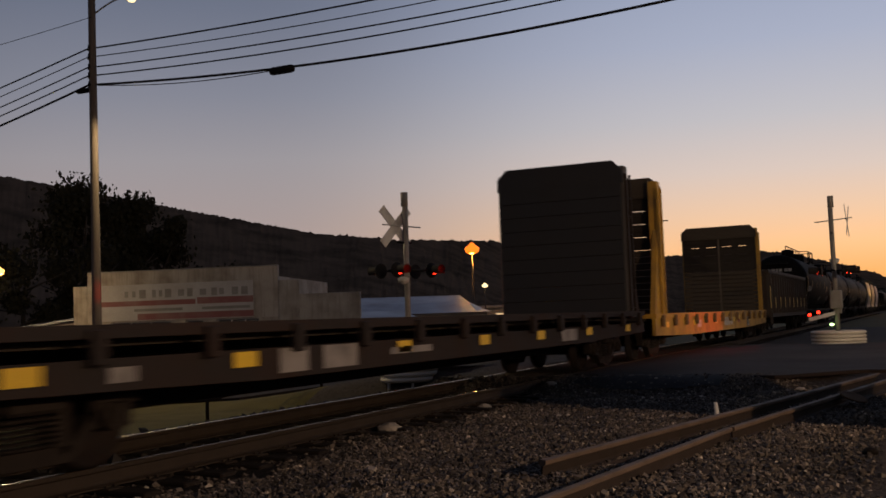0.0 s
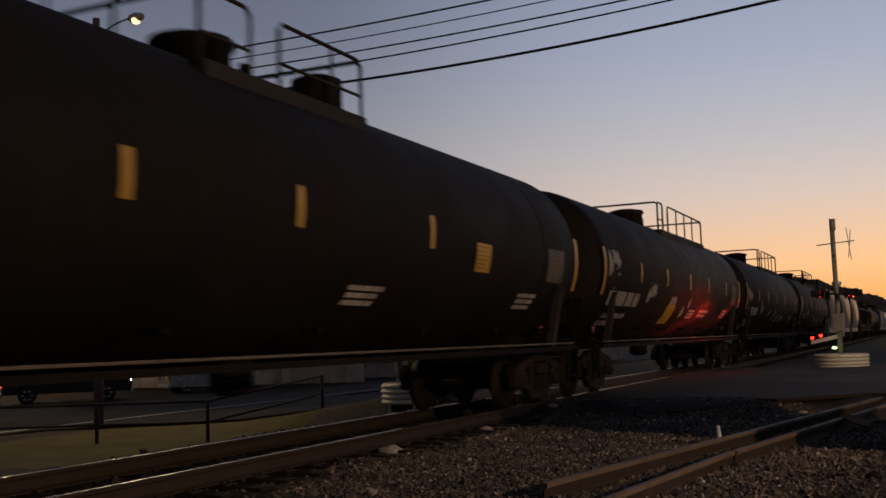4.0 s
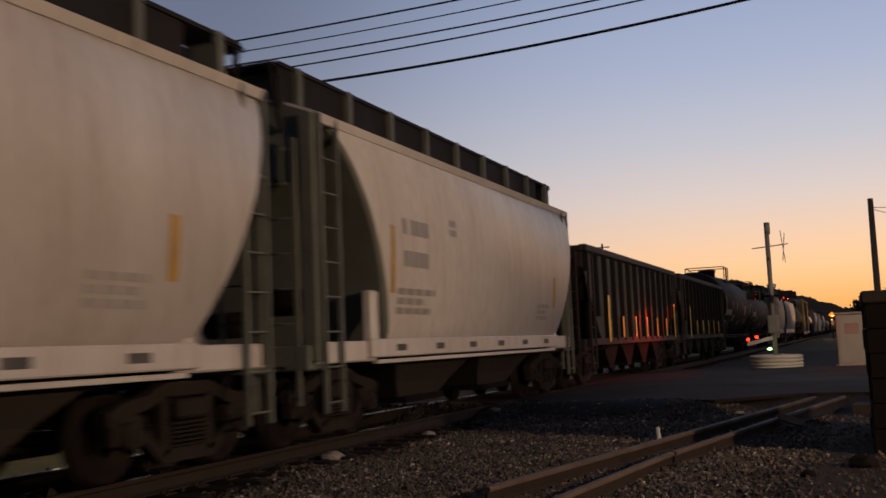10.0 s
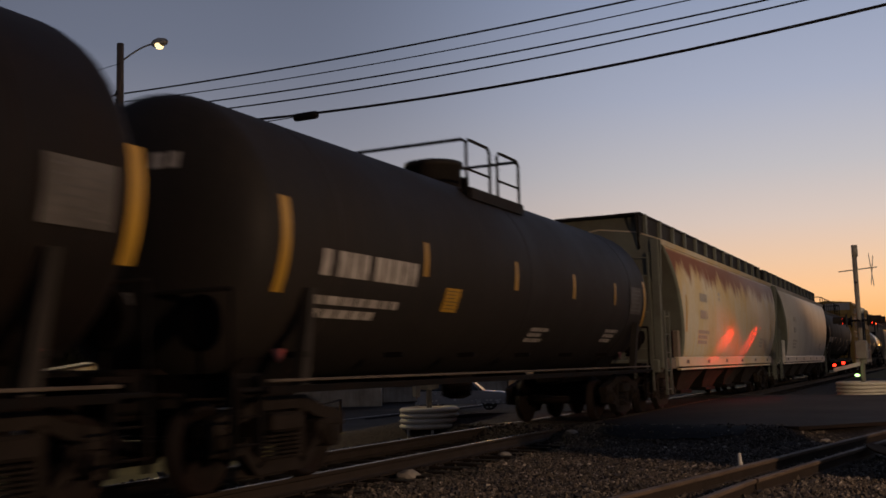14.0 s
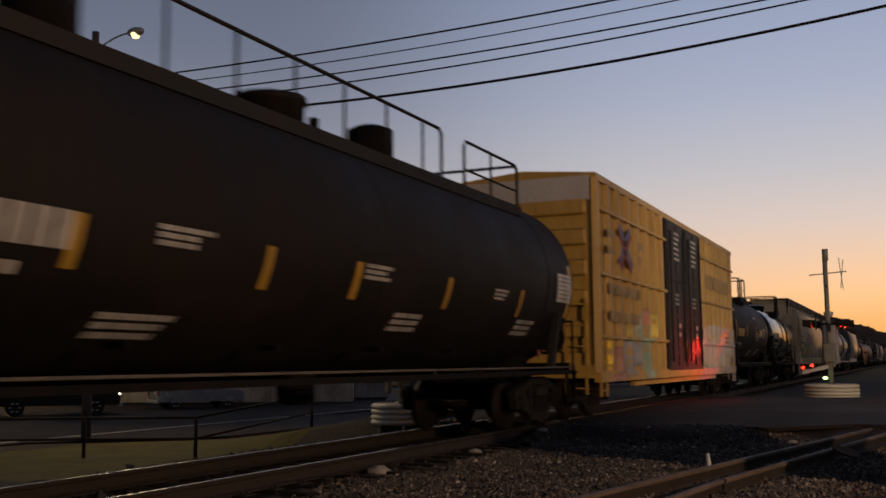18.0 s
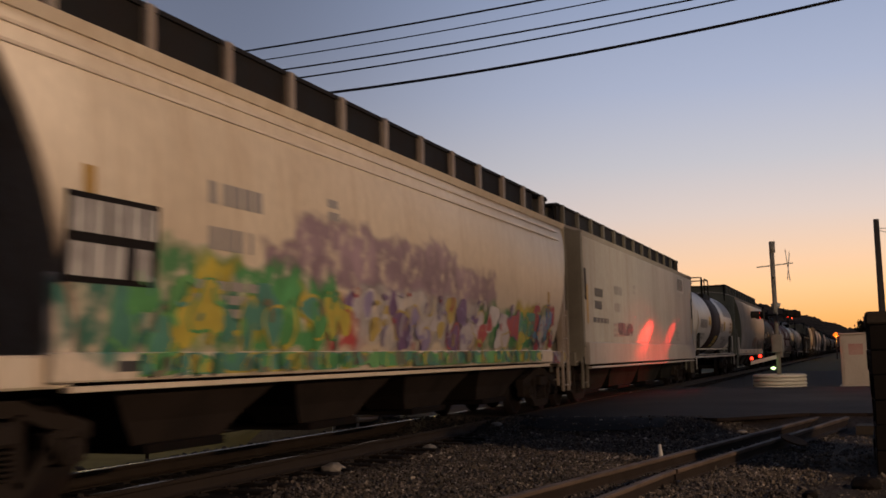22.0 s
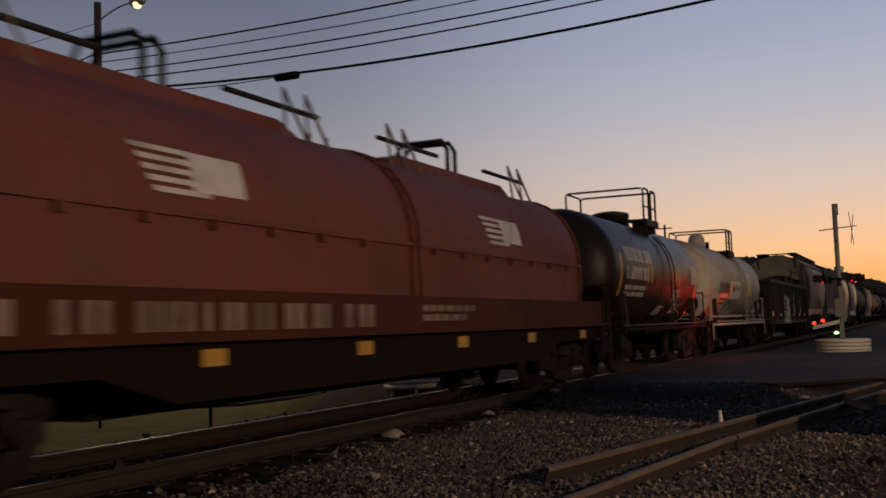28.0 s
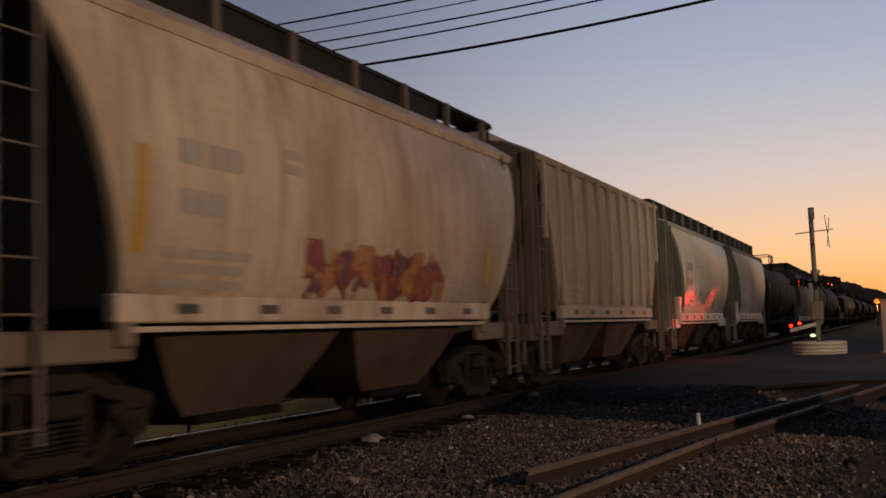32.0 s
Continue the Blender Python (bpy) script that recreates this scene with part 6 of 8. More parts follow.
def graffiti(root, skin_x, y0, y1, z0, z1, mat, seed, count=40, size=0.5, base=None):
    """Swollen letters with outlines, and loose strokes over them."""
    r = random.Random(seed)
    bm = bmesh.new()
    lay = 0.008
    fills = max(2, int(count * 0.34))
    for k in range(fills):
        cy = y0 + (y1 - y0) * (k + 0.5) / fills + r.uniform(-0.2, 0.2) * size
        cz = (z0 + z1) / 2 + r.uniform(-0.32, 0.32) * (z1 - z0)
        a, b = size * r.uniform(0.35, 0.8), min(size, z1 - z0) * r.uniform(0.35, 0.9)
        tilt = r.uniform(-0.5, 0.5)
        n = 16
        ph, am = r.uniform(0, 6), r.uniform(0.1, 0.28)
        pts = []
        for i in range(n + 1):
            t = 2 * math.pi * i / n
            rad = 1 + am * math.sin(3 * t + ph)
            u, v = a * rad * math.cos(t), b * rad * math.sin(t)
            pts.append((min(max(cy + u * math.cos(tilt) - v * math.sin(tilt), y0), y1), min(max(cz + u * math.sin(tilt) + v * math.cos(tilt), z0), z1)))
        lay += 0.0005
        ring = [bm.verts.new((skin_x(z) + lay, y, z)) for y, z in pts[:-1]]
        ctr = bm.verts.new((skin_x(cz) + lay, cy, min(max(cz, z0), z1)))
        for i in range(n):
            bm.faces.new((ctr, ring[i], ring[(i + 1) % n]))
        if k % 2 == 0:
            lay += 0.0005
            ribbon(bm, skin_x, pts, size * 0.045, lay, y0, y1, z0, z1)
    for k in range(count - fills):
        cy, cz = r.uniform(y0, y1), r.uniform(z0, z1)
        rad, t0, dt = size * r.uniform(0.2, 0.7), r.uniform(0, 6.28), r.uniform(0.8, 3.6) * r.choice((-1, 1))
        flat_k = r.uniform(0.5, 1.1)
        pts = [(cy + rad * flat_k * math.cos(t0 + dt * i / 7), cz + rad * math.sin(t0 + dt * i / 7)) for i in range(8)]
        lay += 0.0004
        ribbon(bm, skin_x, pts, size * r.uniform(0.04, 0.12), lay, y0, y1, z0, z1)
    ob = part("graffiti", bm, mat, root, "spray-painted graffiti")
    ob["kind"] = "stuff"
    return ob


def car_root(name, y0, y1, label, category, group=""):
    yc = PIV + KT * ((y0 + y1) / 2 * U + 0.6 - PIV)
    root = thing(name, (XT, yc, 0), label, category, group)
    CARS.append((root, yc))
    return root, (y1 - y0) * U * KT


# ---- tank cars
def tank_car(y0, y1, R, zc, mat, label, rails=(-1.2, -0.35, -0.05, 0.6), band=None, seed=1, strips=(), ends=True, letters=(), panels=(), sill=M_IRON, long_walk=False, tall_dome=False, side_ladder=False, over=0.46, dish=0.6, strip_z=-0.06, lift=0.0, group="tank cars"):
    root, L = car_root("tank_car", y0, y1, label, "tank car", group)
    h = L / 2 - over
    drop = 0.10 if R > 1.3 else 0.15
    tip = 0.48 if R > 1.48 else 0.76 if R > 1.3 else 0.92
    rise = -0.09 if R > 1.48 else 0.05 if R > 1.3 else -0.04
    R, zc = R + 0.09, zc - drop
    rails, strips = [KT * y for y in rails], [KT * y for y in strips]
    band = [KT * y for y in band] if band else None
    head = [(-h + dish * (1 - math.cos(t)), max(0.02, R * math.sin(t))) for t in (math.pi / 2 * k / 9 for k in range(10))]
    full = head + [(-a, b) for a, b in head[::-1]]
    bm = bmesh.new()
    turned(bm, full, (0, 0, zc), "y", 44)
    shell = part("tank_shell", bm, mat, root)

    def skin_x(z):
        return math.sqrt(max(0.01, R * R - (z - zc) ** 2))
    running_gear(root, L, L / 2 - 1.72)
    for s in (-1, 1):
        bm = bmesh.new()
        box(bm, (0, s * (h - 1.2), 0.98), (0.6, 2.9, 0.42), 0, 0, 0.03)
        rings = []
        for yy in (s * (h - 1.9), s * (h - 0.9)):
            rings.append([bm.verts.new((x, yy, z)) for x, z in ((-0.95, zc - R * 0.70), (-0.62, 0.95), (0.62, 0.95), (0.95, zc - R * 0.70), (0.6, zc - R * 0.90), (0, zc - R * 0.985), (-0.6, zc - R * 0.90))])
        skin(bm, rings)
        box(bm, (0, s * (L / 2 - 0.62), 1.02), (2.6, 0.12, 0.22))
        part("saddle", bm, M_IRON, root)
        for xx in (-1.30, 1.30):
            bm = bmesh.new()
            rings = []
            for z, w in ((0.98, 0.09), (zc - 0.55, 0.05)):
                x = xx if z < 1.2 else math.copysign(skin_x(z) + 0.02, xx)
                rings.append([bm.verts.new((x + dx, s * (L / 2 - 1.72) + dy, z)) for dx, dy in ((-0.06, -w), (0.06, -w), (0.06, w), (-0.06, w))])
            skin(bm, rings)
            part("bolster_web", bm, M_WEB, root, "dusty grey bolster web")
        bm = bmesh.new()
        pipe(bm, [(1.35, s * (h - 2.4), 0.97), (1.40, s * (L / 2 - 0.6), 0.97), (1.40, s * (L / 2 - 0.6), 0.5)], 0.03)
        pipe(bm, [(-1.35, s * (L / 2 - 0.55), 1.9), (1.35, s * (L / 2 - 0.55), 1.9)], 0.022)
        for xx in (-1.35, 1.35):
            rod(bm, (xx, s * (L / 2 - 0.55), 1.05), (xx, s * (L / 2 - 0.55), 1.9), 0.022)
        part("end_handrail", bm, sill, root)
        ladder(root, 1.36, s * (L / 2 - 0.75), 0.35, 1.1, 0.4, "y", M_IRON, "step", 3)
        bm = bmesh.new()
        box(bm, (1.05, s * (h - 0.35), 1.10), (0.5, 0.5, 0.05))
        part("brake_platform", bm, sill, root)
        bm = bmesh.new()
        turned(bm, [(-0.02, 0.2), (-0.02, 0.27), (0.02, 0.27), (0.02, 0.2)], (0.95, s * (L / 2 - 0.6), 1.6), "y", 16)
        rod(bm, (0.95, s * (L / 2 - 0.6), 1.1), (0.95, s * (L / 2 - 0.6), 1.85), 0.025)
        rod(bm, (0.7, s * (L / 2 - 0.6), 1.6), (1.2, s * (L / 2 - 0.6), 1.6), 0.02)
        part("brake_wheel", bm, sill, root)
    bm = bmesh.new()
    for xx in (-1.42, 1.42):
        box(bm, (xx, 0, 0.96), (0.10, 2 * h - 1.0, 0.07))
        for k in range(-3, 4):
            box(bm, (xx * 0.9, k * h / 3.6, zc - R * 0.82), (0.24, 0.06, 0.06))
    part("side_sill", bm, sill, root)
    for xx in (-1.46, 1.46):
        bm = bmesh.new()
        box(bm, (xx, 0, 1.05), (0.04, 2 * h - 1.0, 0.03), 0, 0, 0.006)
        part("sill_edge", bm, M_STRAP if sill == M_IRON else sill, root)
    for k in (-0.42, 0.0, 0.42):
        bm = bmesh.new()
        turned(bm, [(-0.03, R - 0.01), (-0.02, R + 0.004), (0.02, R + 0.004), (0.03, R - 0.01)], (0, k * 2 * h * 0.9, zc), "y", 44)
        part("weld_band", bm, mat, shell)
    if band:
        bm = bmesh.new()
        turned(bm, [(band[0], R + 0.003), (band[0] + 0.01, R + 0.012), (band[1] - 0.01, R + 0.012), (band[1], R + 0.003)], (0, 0, zc), "y", 44)
        part("painted_band", bm, M_BROWN, shell, "dark brown painted band")
    # dome, platform and rails
    zt = zc + R
    p0, g0, g1, p1 = rails
    zr, zd = zt + 0.48 + lift * 1.15, zt - 0.42 + lift
    bm = bmesh.new()
    dh = 0.60 if tall_dome else 0.44 if R > 1.36 else 0.34
    yd = -0.35 if R > 1.36 else (p0 + p1) / 2 - (0.75 if tall_dome else 0.1)
    turned(bm, [(0, 0.44), (dh - 0.1, 0.44), (dh - 0.08, 0.49), (dh, 0.47), (dh + 0.05, 0.25)] if not tall_dome else [(0, 0.30), (dh * 0.6, 0.29), (dh * 0.85, 0.22), (dh, 0.08)], (0, yd, zt - 0.08), "z", 20)
    dome = part("dome", bm, M_HOPG if tall_dome else mat, root, "manway dome")
    for dx, dy, r2 in ((0.25, 0.75, 0.07), (-0.2, 0.85, 0.05)):
        bm = bmesh.new()
        rod(bm, (dx, dy + yd - 0.1, zt - 0.1), (dx, dy + yd - 0.1, zt + 0.22), r2)
        part("valve", bm, M_IRON, dome)
    if long_walk:
        for k in (-4.2, 2.1):
            bm = bmesh.new()
            turned(bm, [(0, 0.34), (0.50, 0.34), (0.56, 0.2)], (0.1, k, zt - 0.06), "z", 16)
            part("hatch", bm, M_IRON, root)
    for s in (-1, 1):
        bm = bmesh.new()
        box(bm, (s * 0.82, (p0 + p1) / 2, zd + 0.14), (0.5, p1 - p0, 0.06))
        box(bm, (s * 1.05, (p0 + p1) / 2, zd + 0.08), (0.05, p1 - p0, 0.16))
        k = p0 + 0.15
        while k < p1:
            box(bm, (s * 0.85, k, zd), (0.36, 0.06, 0.3))
            k += 0.9
        if lift:
            for k in (p0 + 0.3, p1 - 0.3):
                rod(bm, (s * 0.7, k, zt - 0.25), (s * 0.7, k, zd + 0.12), 0.04)
        part("platform", bm, M_WALK, root)
    for xx, a, b in ((-1.0, p0, p1), (1.0, p0, g0), (1.0, g1, p1)):
        bm = bmesh.new()
        pipe(bm, [(xx, a, zd), (xx, a, zr - 0.08), (xx, a + 0.08, zr), (xx, b - 0.08, zr), (xx, b, zr - 0.08), (xx, b, zd)], 0.026)
        k = a + 1.1
        while k < b - 0.4:
            rod(bm, (xx, k, zd), (xx, k, zr), 0.02)
            k += 1.1
        if b - a < 2.5:
            rod(bm, (xx, a, zr - 0.45), (xx, b, zr - 0.45), 0.02)
        part("railing", bm, M_WALK, root)
    for yy in (p0, p1):
        bm = bmesh.new()
        pipe(bm, [(-1.0, yy, zd), (-1.0, yy, zr - 0.06), (-0.94, yy, zr), (0.94, yy, zr), (1.0, yy, zr - 0.06), (1.0, yy, zd)], 0.026)
        part("railing", bm, M_WALK, root)
    if long_walk == "end":
        bm = bmesh.new()
        for xx in (0.6,):
            pipe(bm, [(xx, -h - 0.75, zt - 0.55), (xx, -h - 0.75, zt + 0.36), (xx, -h - 0.65, zt + 0.42), (xx, -2.3, zt + 0.42), (xx, -2.2, zt + 0.34), (xx, -2.2, zt - 0.15)], 0.025)
            for k in range(5):
                yy = -h + 0.6 + (h - 3.6) * k / 4
                rod(bm, (xx, yy, zt - 0.16), (xx, yy, zt + 0.42), 0.018)
        part("railing", bm, M_WALK, root)
        bm = bmesh.new()
        box(bm, (0, -h - 0.02, zt - 0.5), (1.2, 0.5, 0.06))
        part("end_platform", bm, M_WALK, root)
    # side ladder bent over the shell
    bm = bmesh.new()
    for yy in (p1 - 0.5, p1 - 0.05):
        pts = [(skin_x(max(zc, z)) + 0.10 if z > zc else R + 0.10, yy, z) for z in [1.0 + (zt - 0.35 - 1.0) * k / 9 for k in range(10)]]
        pipe(bm, pts, 0.022)
    if side_ladder:
        stiles = part("ladder", bm, mat, root)
        for k in range(9):
            z = 1.1 + (zt - 0.5 - 1.1) * k / 8
            x = skin_x(max(zc, z)) + 0.10 if z > zc else R + 0.10
            bm = bmesh.new()
            rod(bm, (x, p1 - 0.5, z), (x, p1 - 0.05, z), 0.014, None, 6)
            part("rung", bm, mat, stiles)
    bm = bmesh.new()
    turned(bm, [(-0.35, 0.12), (-0.3, 0.24), (0.0, 0.26), (0.2, 0.2)], (0, 0.3, zc - R - 0.05), "z", 14)
    part("bottom_outlet", bm, M_IRON, root)
    if ends:
        for sgn in (-1, 1):
            bm = bmesh.new()
            surface_patch(bm, skin_x, sgn * (h - tip) - 0.08, sgn * (h - tip) + 0.08, zc - 0.62, zc + 0.32, 0.009, 0, 1, 14, 0.0)
            part("reflector", bm, M_YEL, root, "yellow reflective strip")
    lim = h - dish - 0.1
    for yy in strips:
        mark(root, skin_x, yy, zc + strip_z, 0.11, 0.42, M_YEL, "reflector", "yellow reflective strip", 0.007)
    dark = mat in (M_TANK, M_TANKG, M_TANKL, M_TANKD, M_TANKS)
    mm = M_LETW if dark else M_LETB
    for k, (ya, yb, zz, hh, n) in enumerate(letters):
        ya, yb = max(-lim, ya * KT), min(lim, yb * KT)
        lettering(root, skin_x, (ya + yb) / 2, zz + rise, yb - ya, hh * 0.8, mm, seed * 7 + k, n)
    for ya, zz, w, hh, m in panels:
        ya = max(-lim + w / 2, min(lim - w / 2, ya * KT))
        zz += rise
        mark(root, skin_x, ya, zz, w, hh, m, "panel", "painted panel with small stencils", 0.014)
        if m is not M_SIGNW:
            lettering(root, lambda z: skin_x(z) + 0.01, ya, zz, w * 0.82, hh * 0.78, M_BLK, seed + int(ya * 5), 6, 2.6)
    lettering(root, skin_x, h - 2.6, zc - 0.85, 0.8, 0.24, mm, seed + 2, 3)
    lettering(root, skin_x, h * 0.12, zc - 0.9, 0.8, 0.22, mm, seed + 3, 3)
    for zo, x0, x1, hh in ((0.62, -0.75, 0.55, 0.16), (0.36, -0.62, 0.30, 0.14), (-0.62, -0.6, 0.1, 0.12)):
        bm = bmesh.new()
        rr = random.Random(seed * 3 + int(zo * 50))
        x = x0 * R / 1.4
        while x < x1 * R / 1.4:
            w = rr.uniform(0.10, 0.2)
            g = []
            for px in (x, x + w):
                col = []
                for pz in (zo * R / 1.4 - hh / 2, zo * R / 1.4 + hh / 2):
                    q = min(0.98, math.hypot(px, pz) / R)
                    col.append(bm.verts.new((px, -h + dish * (1 - math.sqrt(1 - q * q)) - 0.012, zc + pz)))
                g.append(col)
            bm.faces.new((g[0][0], g[1][0], g[1][1], g[0][1]))
            x += w + rr.choice((0.04, 0.04, 0.12))
        ob = part("end_lettering", bm, mm, root)
        ob["kind"] = "stuff"
    w = 0.12
    for yy in (-h + 1.4, h - 0.9):
        bm = bmesh.new()
        skin(bm, [[bm.verts.new((x, yy + a, 1.34 + b)) for a, b in ((0, -w), (w, 0), (0, w), (-w, 0))] for x in (skin_x(1.34) + 0.02, skin_x(1.34) + 0.035)])
        part("hazard_placard", bm, M_RED, root, "red diamond hazard placard")
    return root, skin_x, h


# ---- covered hoppers
def covered_hopper(y0, y1, mat, label, eave=3.95, bulge=0.22, taper=1.7, endmat=None, endtop=None, bays=3, seed=1, ribs=False, flat=False, group="covered hopper cars", sill_z=1.15, sill_h=0.24, baymat=None, sillmat=None, lad_top=None, crown=0.34, bay_low=0.31, walks=True):
    root, L = car_root("covered_hopper_car", y0, y1, label, "hopper car", group)
    endmat = endmat or M_ENDG
    endtop = endtop or endmat
    H = L / 2 - 0.55
    zs = sill_z

    def skin_x(z):
        k = min(1, max(0, (z - zs) / (eave - zs)))
        return 1.36 + bulge * (math.sin(math.pi * min(1, k * 1.02)) ** 0.6 if 0 < k < 1 else 0) if not flat else 1.5

    def half_len(z):
        k = min(1, max(0, (eave - z) / (eave - zs)))
        return H - 0.10 - taper * (k ** 0.58)
    bm = bmesh.new()
    rings = []
    levels = [zs + (eave - zs) * k / 16 for k in range(17)]
    for z in levels:
        w, l = skin_x(z), half_len(z)
        m = H - 0.10 - taper * 0.8 * min(1, max(0, (eave - z) / (eave - zs))) ** 1.7
        c = 0.06
        rings.append([bm.verts.new((x, y, z)) for x, y in ((-w, -l + c), (-w + c, -l), (w - c, -l), (w, -l + c), (w, m - c), (w - c, m), (-w + c, m), (-w, m - c))])
    skin(bm, rings, 0, True, False)
    for f in bm.faces:
        if abs(f.normal.x) > 0.6:
            f.smooth = True
    bm.normal_update()
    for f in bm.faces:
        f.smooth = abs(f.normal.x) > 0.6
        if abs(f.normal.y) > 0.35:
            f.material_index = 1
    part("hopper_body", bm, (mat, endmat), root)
    # roof with side coaming
    bm = bmesh.new()
    rings = []
    prof = [(-1.42, eave - 0.10), (-1.46, eave), (-1.30, eave + crown * 0.2), (-0.9, eave + crown * 0.65), (0, eave + crown), (0.9, eave + crown * 0.65), (1.30, eave + crown * 0.2), (1.46, eave), (1.42, eave - 0.10)]
    if flat:
        prof = [(x * 1.06, z) for x, z in prof]
    for y in (-H + 0.05, H - 0.05):
        rings.append([bm.verts.new((x, y, z)) for x, z in prof])
    skin(bm, rings)
    part("roof", bm, mat, root)
    # roof walks along both edges of the hatch trough
    for s in (1, -1) if walks else ():
        bm = bmesh.new()
        box(bm, (s * 0.78, 0, eave + 0.62), (0.5, 2 * H + 0.3, 0.05))
        box(bm, (s * 0.98, -0.48 if crown < 0.5 else -0.9, eave + 0.39), (0.03, 2 * H - (0.76 if crown < 0.5 else 2.2), 0.46))
        for e in (-1, 1):
            box(bm, (s * 0.98, e * (H + 0.1), eave + 0.34), (0.04, 0.04, 0.56))
        w = part("roof_walk", bm, M_WALK, root, "dark grated roof walk")
        if s > 0:
            n = int(2 * H / 1.35)
            for k in range(n + 1):
                bm = bmesh.new()
                box(bm, (1.03, -H + 0.3 + (2 * H - 0.6) * k / n, eave + 0.40), (0.08, 0.11, 0.48))
                part("walk_bracket", bm, endmat, w)
    bm = bmesh.new()
    box(bm, (0, 0, eave + 0.45), (0.7, 2 * H - 0.9, 0.26), 0, 0, 0.03)
    part("hatch_cover", bm, mat, root)
    for s in (-1, 1):
        if walks:
            bm = bmesh.new()
            box(bm, (0, s * (H + 0.10), eave + 0.60), (2.0, 0.34, 0.045))
            for xx in (-0.95, 0.95):
                rod(bm, (xx, s * (H + 0.22), eave + 0.58), (xx, s * H, eave - 0.2), 0.025)
            part("end_walk", bm, M_WALK, root)
        if crown < 0.5 and walks:
            bm = bmesh.new()
            box(bm, (0, s * (H - 0.12), eave + 0.40), (1.98, 0.05, 0.40), 0, 0, 0.01)
            part("walk_support", bm, endtop, root)
        # end sheet with an arched foot, corner posts and end sill
        bm = bmesh.new()
        rings = []
        for d in (0.03, 0.09):
            arch = [(1.42 - 2.84 * k / 8, eave - 1.05 + 0.5 * math.sin(math.pi * k / 8)) for k in range(9)][::-1]
            rings.append([bm.verts.new((x, s * (H - d), z)) for x, z in arch + [(1.44, eave - 0.02), (1.28, eave + crown * 0.2 - 0.03), (0.88, eave + crown * 0.65 - 0.03), (0, eave + crown - 0.03), (-0.88, eave + crown * 0.65 - 0.03), (-1.28, eave + crown * 0.2 - 0.03), (-1.44, eave - 0.02)]])
        skin(bm, rings)
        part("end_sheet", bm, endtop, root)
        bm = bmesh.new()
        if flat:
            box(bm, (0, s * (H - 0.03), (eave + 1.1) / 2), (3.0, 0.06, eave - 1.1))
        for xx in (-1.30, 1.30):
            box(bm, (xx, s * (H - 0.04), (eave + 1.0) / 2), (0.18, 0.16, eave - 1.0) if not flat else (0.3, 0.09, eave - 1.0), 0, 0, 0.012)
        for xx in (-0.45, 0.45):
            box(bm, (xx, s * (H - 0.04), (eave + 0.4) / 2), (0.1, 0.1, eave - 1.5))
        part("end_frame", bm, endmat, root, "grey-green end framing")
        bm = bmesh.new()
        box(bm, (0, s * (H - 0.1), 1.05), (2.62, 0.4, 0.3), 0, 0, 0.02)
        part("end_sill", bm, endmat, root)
        for xx in (-1.32, 1.32):
            bm = bmesh.new()
            box(bm, (xx, s * (H - 0.80), 1.10), (0.10, 1.6, 0.26), 0, 0, 0.02)
            part("sill_extension", bm, sillmat or mat, root)
        bm = bmesh.new()
        box(bm, (1.36, s * (H - 1.45), 1.48), (0.14, 0.22, 0.80), 0, 0, 0.02)
        part("jacking_post", bm, sillmat or mat, root)
        ladder(root, 1.43, s * (H - 0.28), 0.4, lad_top or eave, 0.42, "y", endmat)
        ladder(root, 0.95, s * (H + 0.08), 0.5, eave - 0.3, 0.42, "x", endmat)
        bm = bmesh.new()
        turned(bm, [(-0.28, 0.05), (-0.24, 0.17), (0.24, 0.17), (0.28, 0.05)], (0.5, s * (H - 0.75), 1.75), "x", 12)
        part("brake_reservoir", bm, M_IRON, root)
        bm = bmesh.new()
        turned(bm, [(-0.28, 0.05), (-0.24, 0.17), (0.24, 0.17), (0.28, 0.05)], (-0.4, s * (H - 0.75), 1.5), "x", 12)
        part("brake_cylinder", bm, M_IRON, root)
    bm = bmesh.new()
    for xx in (-1.38, 1.38):
        box(bm, (xx * (1.09 if flat else 1), 0, zs - sill_h / 2 + 0.1), (0.14, 2 * H - (0.5 if flat else 2.6), sill_h), 0, 0, 0.015)
    part("side_sill", bm, mat, root)
    for xx in (-1.30, 1.30):
        bm = bmesh.new()
        box(bm, (xx * (1.16 if flat else 1.07), 0, zs - sill_h + (0.03 if flat else 0.045)), (0.10, 2 * H - (0.9 if flat else 3.0), 0.05), 0, 0, 0.006)
        part("sill_lip", bm, mat, root)
    bm = bmesh.new()
    box(bm, (0, 0, 0.98), (0.5, 2 * H, 0.34))
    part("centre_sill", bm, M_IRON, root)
    span_y = 2 * (half_len(zs) - 0.5)
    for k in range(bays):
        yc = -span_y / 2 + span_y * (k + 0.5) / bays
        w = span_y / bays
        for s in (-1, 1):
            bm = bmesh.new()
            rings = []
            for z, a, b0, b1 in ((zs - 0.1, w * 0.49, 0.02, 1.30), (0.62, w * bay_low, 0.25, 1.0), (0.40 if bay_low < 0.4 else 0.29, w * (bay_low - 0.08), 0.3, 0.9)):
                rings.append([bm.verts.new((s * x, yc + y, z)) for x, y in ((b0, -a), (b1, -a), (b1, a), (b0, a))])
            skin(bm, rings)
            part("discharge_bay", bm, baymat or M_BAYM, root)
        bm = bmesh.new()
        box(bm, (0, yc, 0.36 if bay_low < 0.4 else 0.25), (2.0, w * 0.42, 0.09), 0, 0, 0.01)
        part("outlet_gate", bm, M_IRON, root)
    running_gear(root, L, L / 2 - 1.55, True)
